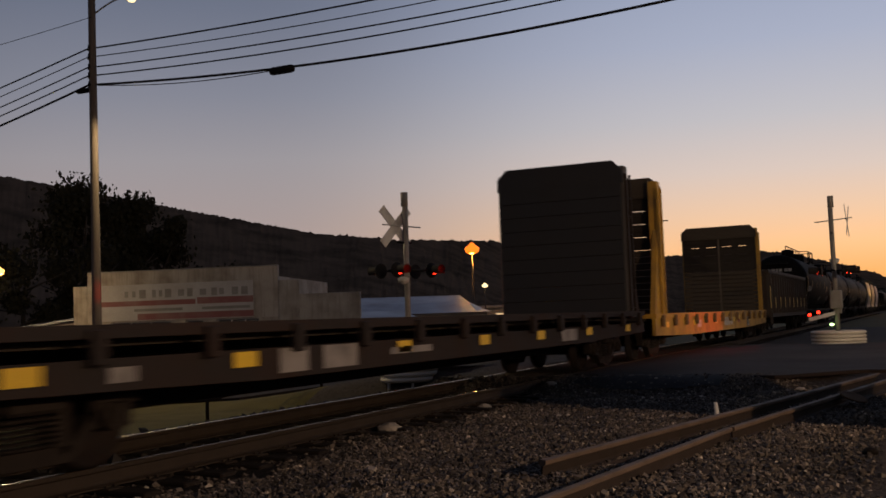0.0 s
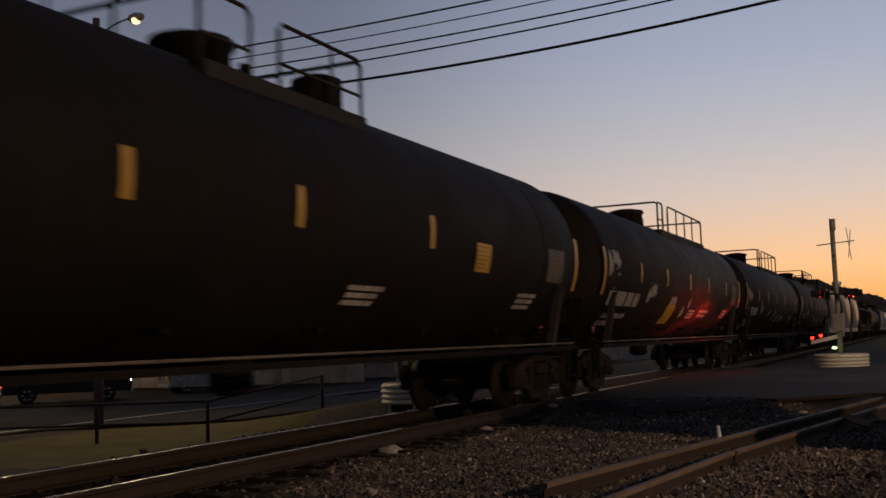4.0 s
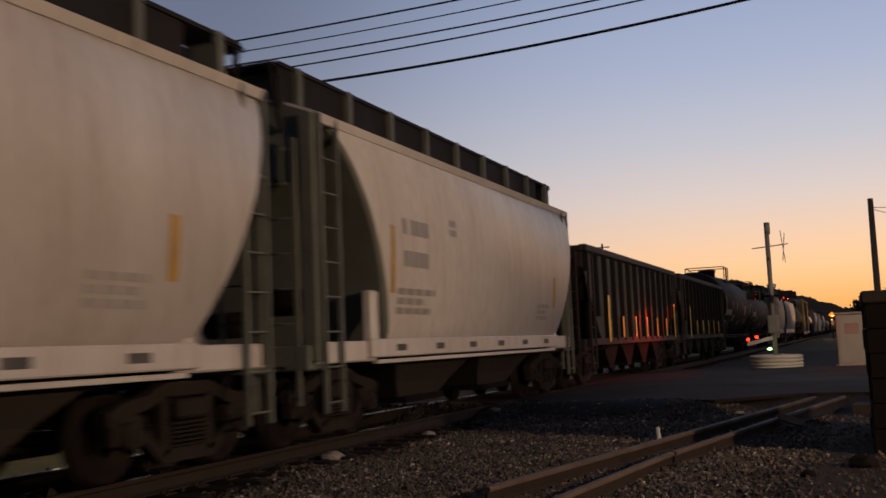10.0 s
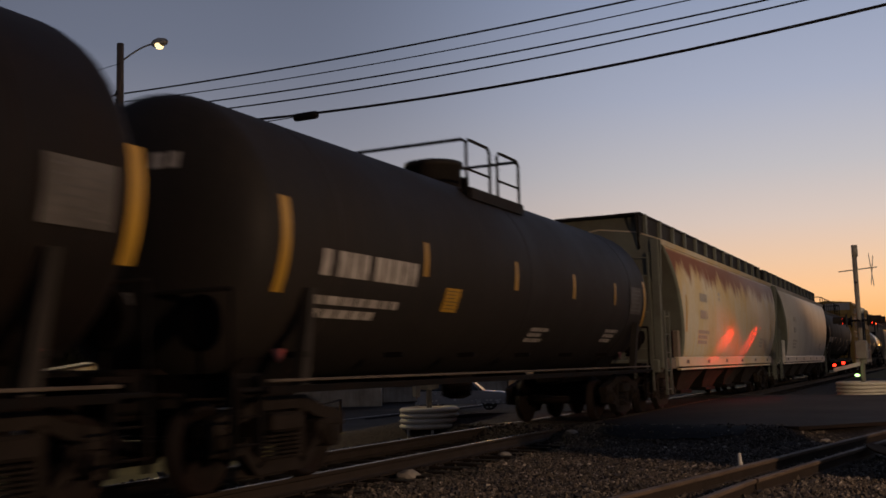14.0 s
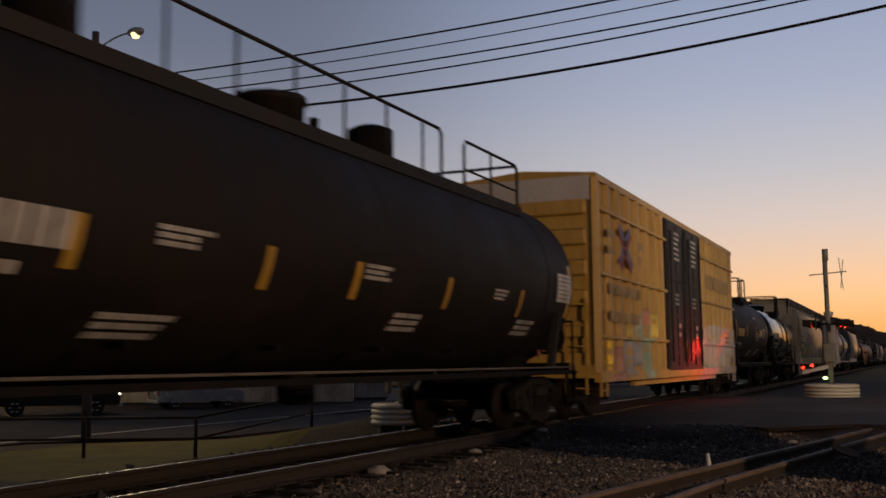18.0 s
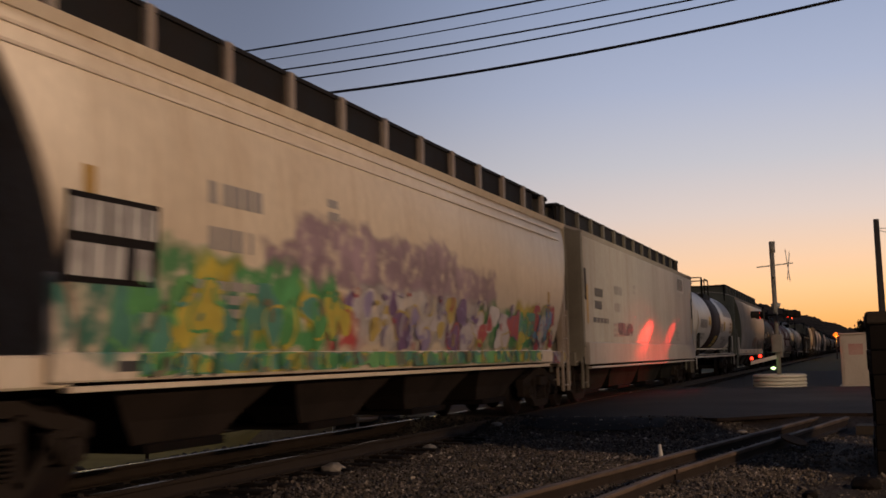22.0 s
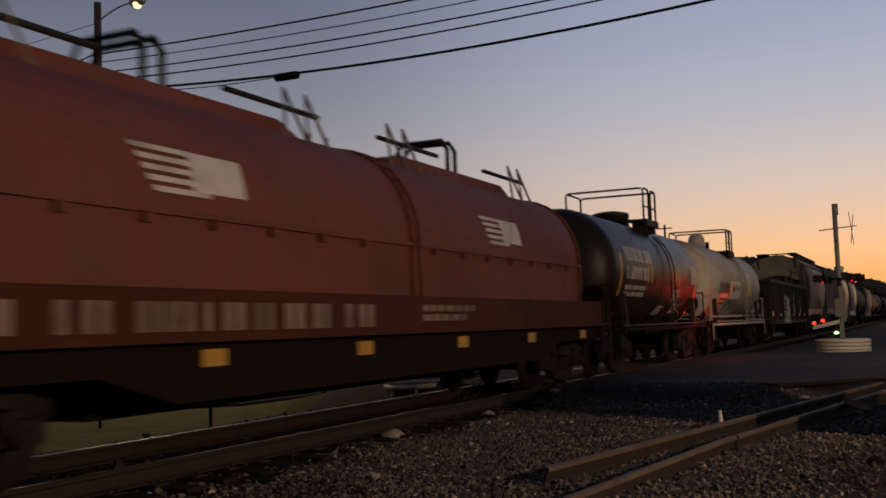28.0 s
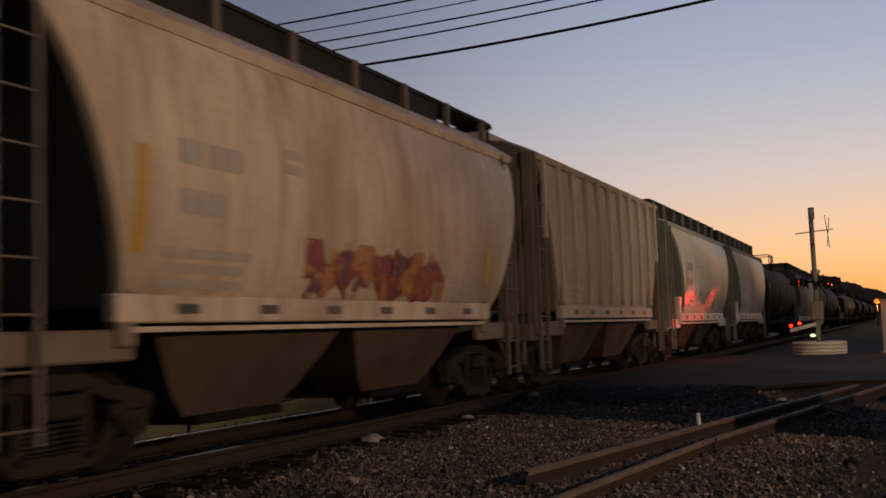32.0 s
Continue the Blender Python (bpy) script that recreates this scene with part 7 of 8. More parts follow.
    if ribs:
        n = 11
        for k in range(n):
            yy = -H + 0.5 + (2 * H - 1.0) * k / (n - 1)
            l = 0 if abs(yy) < half_len(zs) else 1
            bm = bmesh.new()
            zb = zs + (0.15 if not l else max(0, (abs(yy) - half_len(zs)) / (taper + 1e-3)) * (eave - zs) * 0.7)
            box(bm, (skin_x(2.4) + 0.03, yy, (zb + eave) / 2), (0.09, 0.08, eave - zb), 0, 0, 0.01)
            part("side_rib", bm, mat, root)
    lettering(root, skin_x, -H * 0.55, 2.55, 0.95, 0.66, M_LETB, seed, 2, 1.0)
    lettering(root, skin_x, -H * 0.55, 1.75, 1.3, 0.35, M_LETB, seed + 1, 3)
    lettering(root, skin_x, H * 0.55, 1.7, 0.8, 0.3, M_LETB, seed + 2, 3)
    lettering(root, skin_x, -H * 0.3, 2.9, 0.3, 0.25, M_LETB, seed + 3, 2)
    mark(root, skin_x, -half_len(2.2) + 0.35, 2.3, 0.14, 0.9, M_YEL, "reflector", "faded yellow reflective strip")
    mark(root, skin_x, half_len(2.2) - 0.45, 2.1, 0.14, 0.6, M_YEL, "reflector", "faded yellow reflective strip")
    n = 6
    for k in range(n):
        mark(root, lambda z: 1.45, -H + 2.2 + (2 * H - 4.4) * k / (n - 1), zs - 0.02, 0.32, 0.09, M_BLK, "jacking_slot", "", 0.004)
    return root, skin_x, H


# ---- open hoppers and gondolas
def open_car(y0, y1, top, floor, mat, label, posts, slope=0.0, name="gondola_car", cat="gondola", seed=1, bays=0, post_w=0.14, group="open cars", sheetmat=None, postmat=None, rearmat=None, cut=-2.3, inner=None):
    root, L = car_root(name, y0, y1, label, cat, group)
    H = L / 2 - 0.55
    X = 1.48
    for s in (-1, 1):
        # side sheet in two lengths, cut away at the lower corners where the end slopes
        for a, b, m in ((-H, cut, (sheetmat or mat)), (cut, H, rearmat or sheetmat or mat)):
            bm = bmesh.new()
            low = [(a + (slope if a == -H else 0), floor), (b - (slope if b == H else 0), floor)]
            if slope and b == H:
                low.append((b, floor + slope * 1.1))
            low += [(b, top), (a, top)]
            if slope and a == -H:
                low.append((a, floor + slope * 1.1))
            skin(bm, [[bm.verts.new((x, y, z)) for y, z in low] for x in (s * (X - 0.02), s * (X - 0.06))])
            bmesh.ops.recalc_face_normals(bm, faces=bm.faces)
            part("side_sheet", bm, m, root)
    for s in (-1, 1):
        bm = bmesh.new()
        rings = []
        zlow = floor + slope * 1.1
        for d in (0, 0.05):
            rings.append([bm.verts.new((x, s * (H - d), z)) for x, z in ((-X + 0.06, zlow), (X - 0.06, zlow), (X - 0.06, top), (-X + 0.06, top))])
        skin(bm, rings)
        sheet_ob = part("end_sheet", bm, mat, root)
        if slope:
            bm = bmesh.new()
            quad(bm, [(-X + 0.06, s * H, zlow), (X - 0.06, s * H, zlow), (X - 0.06, s * (H - slope - 0.6), floor - 0.2), (-X + 0.06, s * (H - slope - 0.6), floor - 0.2)])
            part("slope_sheet", bm, mat, sheet_ob)
            # dark webs added to close the view where the slope sheet lies in shade
            bm = bmesh.new()
            skin(bm, [[bm.verts.new((x, s * y, z)) for y, z in ((H - 0.02, 1.0), (H - 0.02, zlow - 0.02), (H - slope - 0.5, floor - 0.2), (H - slope - 0.5, 0.8))] for x in (-0.06, 0.06)])
            bmesh.ops.recalc_face_normals(bm, faces=bm.faces)
            part("centre_web", bm, M_IRON, sheet_ob)
            bm = bmesh.new()
            box(bm, (0, s * (H - slope * 0.55), (0.85 + zlow) / 2 - 0.1), (2 * X - 0.2, 0.05, zlow - 1.05))
            part("cross_web", bm, M_IRON, sheet_ob)
        for k in range(3):
            bm = bmesh.new()
            box(bm, (0, s * (H + 0.04), zlow + (top - zlow) * (k + 0.7) / 3.4), (2 * X - 0.3, 0.1, 0.14), 0, 0, 0.01)
            part("end_rib", bm, mat, sheet_ob)
    bm = bmesh.new()
    box(bm, (0, 0, floor + 0.02), (2 * X - 0.14, 2 * (H - slope) - 0.1, 0.06))
    part("floor_sheet", bm, M_IRON, root)
    for s in (-1, 1):
        bm = bmesh.new()
        box(bm, (s * X, 0, top - 0.02), (0.2, 2 * H + 0.12, 0.16), 0, 0, 0.02)
        part("top_chord", bm, mat, root)
        bm = bmesh.new()
        box(bm, (0, s * (H + 0.03), top - 0.03), (2 * X, 0.14, 0.14), 0, 0, 0.02)
        part("end_chord", bm, mat, root)
        bm = bmesh.new()
        box(bm, (s * X, 0, floor), (0.14, 2 * H - 0.1, 0.16), 0, 0, 0.01)
        part("side_sill", bm, mat, root)
        for k in range(posts):
            yy = -H + 0.10 + (2 * H - 0.2) * k / (posts - 1)
            if inner and 0 < k < posts - 1:
                yy = -inner + 0.862 * (k - 1)
            lo = floor + (max(0, slope - (H - abs(yy))) * 1.1 if slope else 0)
            bm = bmesh.new()
            rings = []
            for z in (lo, top - 0.1):
                rings.append([bm.verts.new((s * x, yy + y, z)) for x, y in ((X - 0.02, -post_w), (X + 0.09, -post_w * 0.5), (X + 0.09, post_w * 0.5), (X - 0.02, post_w))])
            skin(bm, rings)
            part("side_post", bm, postmat or mat, root)
    for s in (-1, 1):
        ladder(root, X + 0.08, s * (H - 0.28), 0.45, top - 0.1, 0.42, "y", mat)
        ladder(root, 1.1, s * (H + 0.12), 0.5, top - 0.1, 0.42, "x", mat)
        bm = bmesh.new()
        box(bm, (0, s * (H - 0.15), 1.0), (2.9, 0.45, 0.28), 0, 0, 0.02)
        part("end_sill", bm, mat, root)
    bm = bmesh.new()
    box(bm, (0, 0, floor - 0.18), (0.6, 2 * H, 0.3))
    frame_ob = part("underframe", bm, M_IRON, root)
    for k in range(5):
        bm = bmesh.new()
        box(bm, (0, -H * 0.7 + k * H * 0.35, floor - 0.1), (2.8, 0.16, 0.14))
        part("cross_bearer", bm, M_IRON, frame_ob)
    for k in range(bays):
        yc = (-0.5 + (k + 0.5) / bays) * (2 * (H - slope) - 0.6)
        w = (2 * (H - slope) - 0.6) / bays
        bm = bmesh.new()
        rings = []
        for z, a in ((floor, w * 0.46), (0.45, w * 0.12), (0.38, w * 0.12)):
            rings.append([bm.verts.new((x, yc + y, z)) for x, y in ((-1.35, -a), (1.35, -a), (1.35, a), (-1.35, a))])
        skin(bm, rings)
        part("discharge_bay", bm, M_IRON, root)
    running_gear(root, L, L / 2 - 1.75)
    return root, (lambda z: X - 0.02), H


# ---- bulkhead flat cars
def bulkhead_flat(y0, y1, mat, wood, label, seed=1, group="bulkhead flat cars", vents=True, inset=0.3, truck=2.0, belly=0.52, plates=(), bars=()):
    root, L = car_root("bulkhead_flat_car", y0, y1, label, "flat car", group)
    H = L / 2 - 0.55
    dz = 1.06 if vents else 1.14
    low = 0.055 if vents else 0.21
    foot = 0.60 if vents else 0.72
    bm = bmesh.new()
    box(bm, (0, 0, dz - 0.06), (2.5, 2 * H, 0.12))
    part("deck", bm, M_WOOD, root, "weathered plank deck")
    for s in (-1, 1):
        bm = bmesh.new()
        rings = []
        for x in (s * 1.42, s * 1.50):
            rings.append([bm.verts.new((x, y, z)) for y, z in ((-H, foot), (-H + 2.6, foot - 0.05), (-H + 4.2, belly), (H - 4.2, belly), (H - 2.6, foot - 0.05), (H, foot), (H, dz - low), (-H, dz - low))])
        skin(bm, rings)
        box(bm, (s * 1.36, 0, dz), (0.34, 2 * H, 0.105))
        part("side_sill", bm, mat, root)
        n = 14
        for k in range(n):
            bm = bmesh.new()
            box(bm, (s * 1.55, -H + 0.6 + (2 * H - 1.2) * k / (n - 1), dz - 0.12), (0.09, 0.16, 0.28), 0, 0, 0.015)
            part("stake_pocket", bm, M_POCK if vents else mat, root)
    zt = 4.5
    insets = (inset if vents else inset - 0.22, inset)
    for s in (-1, 1):
        inset = insets[s > 0]
        step = (zt - dz - 0.5) / 9
        rnd_b = random.Random(seed + s)
        rows = [(k * step / 2, step / 2, 0.016) for k in range(10)] + [(k * step, step, 0.018) for k in range(5, 9)] if vents else [(k * step, step, 0.004) for k in range(9)]
        for k, (z0, w, gap) in enumerate(rows):
            z0 += dz + 0.02
            bm = bmesh.new()
            box(bm, (0, s * (H - inset) + (rnd_b.uniform(-0.022, 0.022) if vents else 0), z0 + (w - gap) / 2), (2.84, 0.10, w - gap), 0, 0, 0.008)
            part("bulkhead_board", bm, M_WOODL if vents and k < 10 else wood, root)
        if vents:
            for x0, x1 in ((-1.42, -1.08), (-0.76, -0.5), (-0.14, 0.14), (0.5, 0.76), (1.08, 1.42)):
                bm = bmesh.new()
                box(bm, ((x0 + x1) / 2, s * (H - inset), dz + 0.02 + 7 * step), (x1 - x0, 0.085, 4 * step - 0.02))
                part("vent_mullion", bm, wood, root)
            bm = bmesh.new()
            box(bm, (0, s * (H - inset - 0.075), dz + 0.02 + 4.6 * step), (0.075, 0.05, 9.2 * step))
            part("centre_strap", bm, M_STRAP, root)
        bm = bmesh.new()
        rings = []
        for d in (-0.14, 0.16) if vents else (-0.055, 0.055):
            c = 0.22
            rings.append([bm.verts.new((x, s * (H - inset - d), z)) for x, z in ((-1.46, zt - 0.5), (1.46, zt - 0.5), (1.46, zt - c), (1.46 - c, zt), (-1.46 + c, zt), (-1.46, zt - c))])
        skin(bm, rings)
        part("bulkhead_cap", bm, M_WOODL if vents else wood, root)
        for x in (-1.36, -0.62, 0.0, 0.62, 1.36):
            bm = bmesh.new()
            wide = abs(x) > 1
            box(bm, (x, s * (H - inset + 0.19), (dz + zt - 0.12) / 2), (0.24 if wide else 0.12, 0.28 if wide else 0.16, zt - dz - 0.12), 0, 0, 0.015)
            part("bulkhead_post", bm, mat if vents and wide else M_POSTG if wide else M_WOOD, root)
        ladder(root, 1.50, s * (H - inset + 0.25), dz, zt - 0.3, 0.34, "y", mat)
        for x in (-1.38, 1.38):
            bm = bmesh.new()
            rings = []
            for d in (-0.06, 0.06):
                rings.append([bm.verts.new((x + d, s * y, z)) for y, z in ((H - inset + 0.3, dz), (H - inset + min(1.0, inset), dz), (H - inset + 0.3, dz + 2.2))])
            skin(bm, rings)
            part("bulkhead_brace", bm, mat, root)
    bm = bmesh.new()
    box(bm, (0, 0, 0.82), (0.7, 2 * H, 0.4))
    box(bm, (0, 0, 0.66), (0.9, 2 * H - 7.0, 0.5))
    part("centre_sill", bm, M_IRON, root)
    running_gear(root, L, L / 2 - truck)
    for y in plates or [-H + 1.2 + (2 * H - 2.4) * k / 5 for k in range(6)]:
        mark(root, lambda z: 1.51, y, 0.84, 0.36, 0.14, M_YELB, "reflector", "yellow reflective plate", 0.004)
    for y, w, hh in bars:
        mark(root, lambda z: 1.51, y, 0.80, w, hh, M_LETG, "painted_panel", "dull white painted panel", 0.004)
    if bars:
        return root, (lambda z: 1.51), H
    mark(root, lambda z: 1.51, 4.64, 0.74, 0.46, 0.32, M_LETW, "notice_frame", "white-framed dark notice panel", 0.004)
    mark(root, lambda z: 1.51, 4.66, 0.75, 0.32, 0.20, M_BLK, "notice_panel", "", 0.007)
    mark(root, lambda z: 1.51, 4.64, 0.74, 0.26, 0.03, M_LETW, "notice_line", "", 0.010)
    mark(root, lambda z: 1.51, 2.62, 0.90, 0.48, 0.13, M_YELB, "orange_panel", "worn orange panel", 0.004)
    mark(root, lambda z: 1.51, 2.62, 0.77, 0.48, 0.09, M_RED, "red_panel", "worn red panel", 0.004)
    lettering(root, lambda z: 1.51, 0.6, 0.80, 1.7, 0.26, M_WHT, seed)
    lettering(root, lambda z: 1.51, -H * 0.45, 0.80, 0.6, 0.2, M_WHT, seed + 2)
    return root, (lambda z: 1.51), H


# ---- box car
M_LETX = paint("lettering_brown", (0.32, 0.195, 0.05), 0.5, 0, (0.46, 0.27, 0.06), 0.7, 4.0)


def box_car(y0, y1, label):
    root, L = car_root("box_car", y0, y1, label, "box car")
    H = L / 2 - 0.62
    X, z0, z1 = 1.48, 0.82, 4.92
    d0, d1 = -2.12 * KT, 2.22 * KT          # door opening along the near side
    bm = bmesh.new()
    box(bm, (0, 0, (z0 + z1) / 2), (2 * X, 2 * H, z1 - z0), 0, 0, 0.03)
    part("body", bm, M_BOX, root)
    bm = bmesh.new()
    rings = []
    for y in (-H - 0.03, H + 0.03):
        rings.append([bm.verts.new((x, y, z)) for x, z in ((-X - 0.07, z1 - 0.12), (-X - 0.07, z1 + 0.02), (0, z1 + 0.16), (X + 0.07, z1 + 0.02), (X + 0.07, z1 - 0.12))])
    skin(bm, rings)
    part("roof", bm, M_BOX, root)
    bm = bmesh.new()
    for s in (-1, 1):
        box(bm, (s * (X + 0.02), 0, z0 + 0.02), (0.16, 2 * H, 0.22), 0, 0, 0.01)
        box(bm, (s * (X - 0.1), 0, z0 - 0.12), (0.1, 2 * H * 0.62, 0.2))
    part("side_sill", bm, M_BOX, root)
    ribs = [KT * (-7.96 + 0.78 * k) for k in range(8)] + [KT * (2.15 + 0.78 * k) for k in range(1, 8)]
    for y in ribs:
        bm = bmesh.new()
        rings = []
        for z in (z0 + 0.1, z1 - 0.1):
            rings.append([bm.verts.new((x, y + dy, z)) for x, dy in ((X - 0.01, -0.13), (X + 0.10, -0.08), (X + 0.10, 0.08), (X - 0.01, 0.13))])
        skin(bm, rings)
        part("side_post", bm, M_BOX, root)
    for z in (1.64, 2.91, 4.22):
        for a, b in ((-H + 0.1, d0 - 0.05), (d1 + 0.05, H - 0.1)):
            bm = bmesh.new()
            box(bm, (X + 0.06, (a + b) / 2, z), (0.13, b - a, 0.07), 0, 0, 0.01)
            part("side_stiffener", bm, M_BOX, root)
    for a, b in ((d0, (d0 + d1) / 2 - 0.02), ((d0 + d1) / 2 + 0.02, d1)):
        bm = bmesh.new()
        box(bm, (X + 0.06, (a + b) / 2, (z0 + z1) / 2 - 0.02), (0.09, b - a, z1 - z0 - 0.2), 0, 0, 0.015)
        door = part("door", bm, M_DOOR, root, "black plug door")
        bm = bmesh.new()
        for k in range(4):
            box(bm, (X + 0.115, (a + b) / 2, z0 + 0.55 + k * 0.95), (0.04, b - a - 0.1, 0.07))
        for yy in (a + 0.1, (a + b) / 2, b - 0.1):
            box(bm, (X + 0.112, yy, (z0 + z1) / 2), (0.035, 0.06, z1 - z0 - 0.4))
        part("door_rib", bm, M_DOOR, door)
        bm = bmesh.new()
        rod(bm, (X + 0.15, b - 0.35, z0 + 0.3), (X + 0.15, b - 0.35, z1 - 0.4), 0.025)
        rod(bm, (X + 0.15, a + 0.3, z0 + 0.3), (X + 0.15, a + 0.3, z1 - 0.4), 0.025)
        box(bm, (X + 0.16, b - 0.35, 1.9), (0.06, 0.16, 0.3), 0, 0, 0.01)
        part("lock_bar", bm, M_DOOR, door)
        lettering(door, lambda z: X + 0.135, (a + b) / 2, 4.15, 0.7, 0.75, M_WHT, int(a * 10), 6, 0.9)
        mark(door, lambda z: X + 0.14, b - 0.22, 1.72, 0.12, 0.5, M_YEL, "door_label", "dull yellow door label", 0.006)
        lettering(door, lambda z: X + 0.135, (a + b) / 2 - 0.1, 2.75, 0.5, 0.3, M_LETW, int(b * 13), 3, 0.8)
        lettering(door, lambda z: X + 0.135, (a + b) / 2 + 0.15, 1.95, 0.25, 0.35, M_WHT, int(b * 10), 2, 0.9)
    bm = bmesh.new()
    for s in (-1, 1):
        for k in range(6):
            z = z0 + 0.35 + k * 0.62
            box(bm, (0, s * (H + 0.03), z), (2 * X - 0.3, 0.09, 0.34), 0, 0, 0.04)
    part("end_corrugation", bm, M_BOX, root)
    bm = bmesh.new()
    box(bm, (0, -H - 0.04, z1 - 0.28), (2 * X - 0.1, 0.05, 0.5), 0, 0, 0.01)
    part("end_plate", bm, M_SIGNW, root, "pale upper end panel")
    for s in (-1, 1):
        ladder(root, X + 0.06, s * (H - 0.28), 0.45, 2.2, 0.42, "y", M_BOX)
        ladder(root, 1.1, s * (H + 0.13), 0.5, 2.4, 0.42, "x", M_BOX)
        bm = bmesh.new()
        box(bm, (0, s * (H + 0.05), 0.95), (2.9, 0.2, 0.26))
        part("end_sill", bm, M_BOX, root)
    bm = bmesh.new()
    box(bm, (0, 0, 0.75), (0.7, 2 * H, 0.3))
    part("centre_sill", bm, M_IRON, root)
    running_gear(root, L, L / 2 - 1.6)

    def skin_x(z):
        return X + 0.102
    # the big crossed mark in red and blue, in slanted bars
    for dy, dz in ((-0.53, 0.40), (0.45, 0.38), (-0.47, -0.44), (0.53, -0.47)):
        n = math.hypot(dy, dz)
        for m, o0, o1, inner in ((M_BLU, 0.02, 0.16, 0.16), (M_RED, -0.14, 0.0, 0.0)):
            uy, uz = dy / n, dz / n
            v = [(uy * l - uz * o * math.copysign(1, dy), uz * l + abs(uy) * o) for l, o in ((inner, o0), (n, o0), (n, o1), (inner, o1))]
            bm = bmesh.new()
            bm.faces.new([bm.verts.new((X + 0.109, -6.35 + a, 3.60 + b)) for a, b in v])
            part("painted_mark", bm, m, root)
    lettering(root, skin_x, -7.5, 3.62, 0.62, 0.5, M_LETX, 3, 2, 1.2)
    lettering(root, skin_x, -4.95, 3.6, 0.5, 0.5, M_LETX, 4, 2, 0.7)
    lettering(root, skin_x, -6.4, 2.36, 2.7, 0.78, M_LETX, 5, 2, 1.6)
    lettering(root, skin_x, H * 0.8, 1.9, 0.9, 0.4, M_LETX, 7, 3, 0.8)
    lettering(root, skin_x, 5.2, 3.55, 4.2, 0.42, paint("lettering_worn", (0.42, 0.25, 0.055), 0.5, 0, (0.50, 0.30, 0.06), 0.8, 3.0), 8)
    mark(root, skin_x, H - 0.75, 1.12, 0.32, 0.3, M_YEL, "reflector", "bright yellow panel", 0.01)
    return root


# ---- covered coil car
def coil_car(y0, y1, label):
    root, L = car_root("coil_car", y0, y1, label, "coil car")
    H = L / 2 - 0.55
    for k, (a, b) in enumerate(((-H + 0.9, -0.02), (0.02, H - 1.35))):
        bm = bmesh.new()
        rings = []
        prof = [(1.46, 1.50), (1.46, 2.2)] + [(1.46 * max(0.0, math.cos(t)) ** 0.75, 2.2 + 1.27 * math.sin(t)) for t in (math.pi / 2 * i / 9 for i in range(1, 10))]
        prof = prof + [(-x, z) for x, z in prof[::-1][1:]]
        for y in (a, a + 0.06, b - 0.06, b):
            sh = 0.97 if y in (a, b) else 1
            rings.append([bm.verts.new((x * sh, y, 1.5 + (z - 1.5) * sh)) for x, z in prof])
        skin(bm, rings)
        for f in bm.faces:
            f.smooth = False
        hood = part("hood", bm, M_COIL, root, "removable dark red coil hood")
        bm = bmesh.new()
        box(bm, (1.475, (a + b) / 2, 2.17), (0.04, b - a - 0.05, 0.05))
        for y in (a + 0.08, b - 0.08):
            pr = [(x * 1.012, z + 0.008) for x, z in prof]
            for p, q in zip(pr, pr[1:]):
                rod(bm, (p[0], y, p[1]), (q[0], y, q[1]), 0.03, None, 5)
        n = int((b - a) / 0.9)
        for j in range(n):
            box(bm, (1.49, a + 0.5 + j * 0.9, 2.11), (0.06, 0.08, 0.10))
        part("hood_seam", bm, M_COIL, hood)
        bm = bmesh.new()
        rings = []
        for y, z in ((-0.34, 3.47), (-0.29, 3.60), (0.29, 3.60), (0.34, 3.47)):
            rings.append([bm.verts.new((x, (a + b) / 2 + y * (b - a), zz)) for x, zz in ((-0.55, 3.36), (0.55, 3.36), (0.5, z), (-0.5, z))])
        skin(bm, rings)
        part("hood_ridge", bm, M_COIL, hood)
        c = (a + b) / 2
        for e in (-1, 1):
            y = c + e * 2.25
            for x in (1, -1):
                bm = bmesh.new()
                pipe(bm, [(x * 0.80, y - 0.46, 3.30), (x * 0.62, y - 0.23, 3.94), (x * 0.80, y, 3.30), (x * 0.62, y + 0.23, 3.94), (x * 0.80, y + 0.46, 3.30)], 0.022)
                part("lifting_bracket", bm, M_MAST, hood, "thin zigzag lifting bracket")
            bm = bmesh.new()
            rod(bm, (0.62, c + e * 0.9, 3.72), (0.62, c + e * 2.75, 3.72), 0.035)
            part("lifting_bar", bm, M_WALK, hood)
        bm = bmesh.new()
        for dy in (-0.14, 0.14):
            pipe(bm, [(0.45, c + dy, 3.3), (0.45, c + dy, 3.95), (0.36, c + dy, 4.1), (-0.36, c + dy, 4.1), (-0.45, c + dy, 3.95), (-0.45, c + dy, 3.3)], 0.04)
        part("lifting_eye", bm, M_WALK, hood)
        sk = lambda z: 1.46 * math.sqrt(max(0.0, 1 - ((max(z, 2.2) - 2.2) / 1.27) ** 2)) ** 0.75
        yc = -4.5 if k == 0 else 2.75
        for j in range(5):
            mark(hood, sk, yc - 0.1 + 0.05 * j, 2.72 - 0.09 * j, 0.75, 0.05, M_WHT, "emblem_stripe", "white emblem stripe", 0.012)
        mark(hood, sk, yc + 0.62, 2.56, 0.75, 0.36, M_WHT, "emblem", "white emblem shape", 0.014)
    bm = bmesh.new()
    for s in (-1, 1):
        box(bm, (s * 1.46, 0, 1.30), (0.14, 2 * H - 0.3, 0.46), 0, 0, 0.02)
        box(bm, (s * 1.52, 0, 1.10), (0.2, 2 * H - 0.2, 0.06))
    part("trough_side", bm, M_COILT, root)
    bm = bmesh.new()
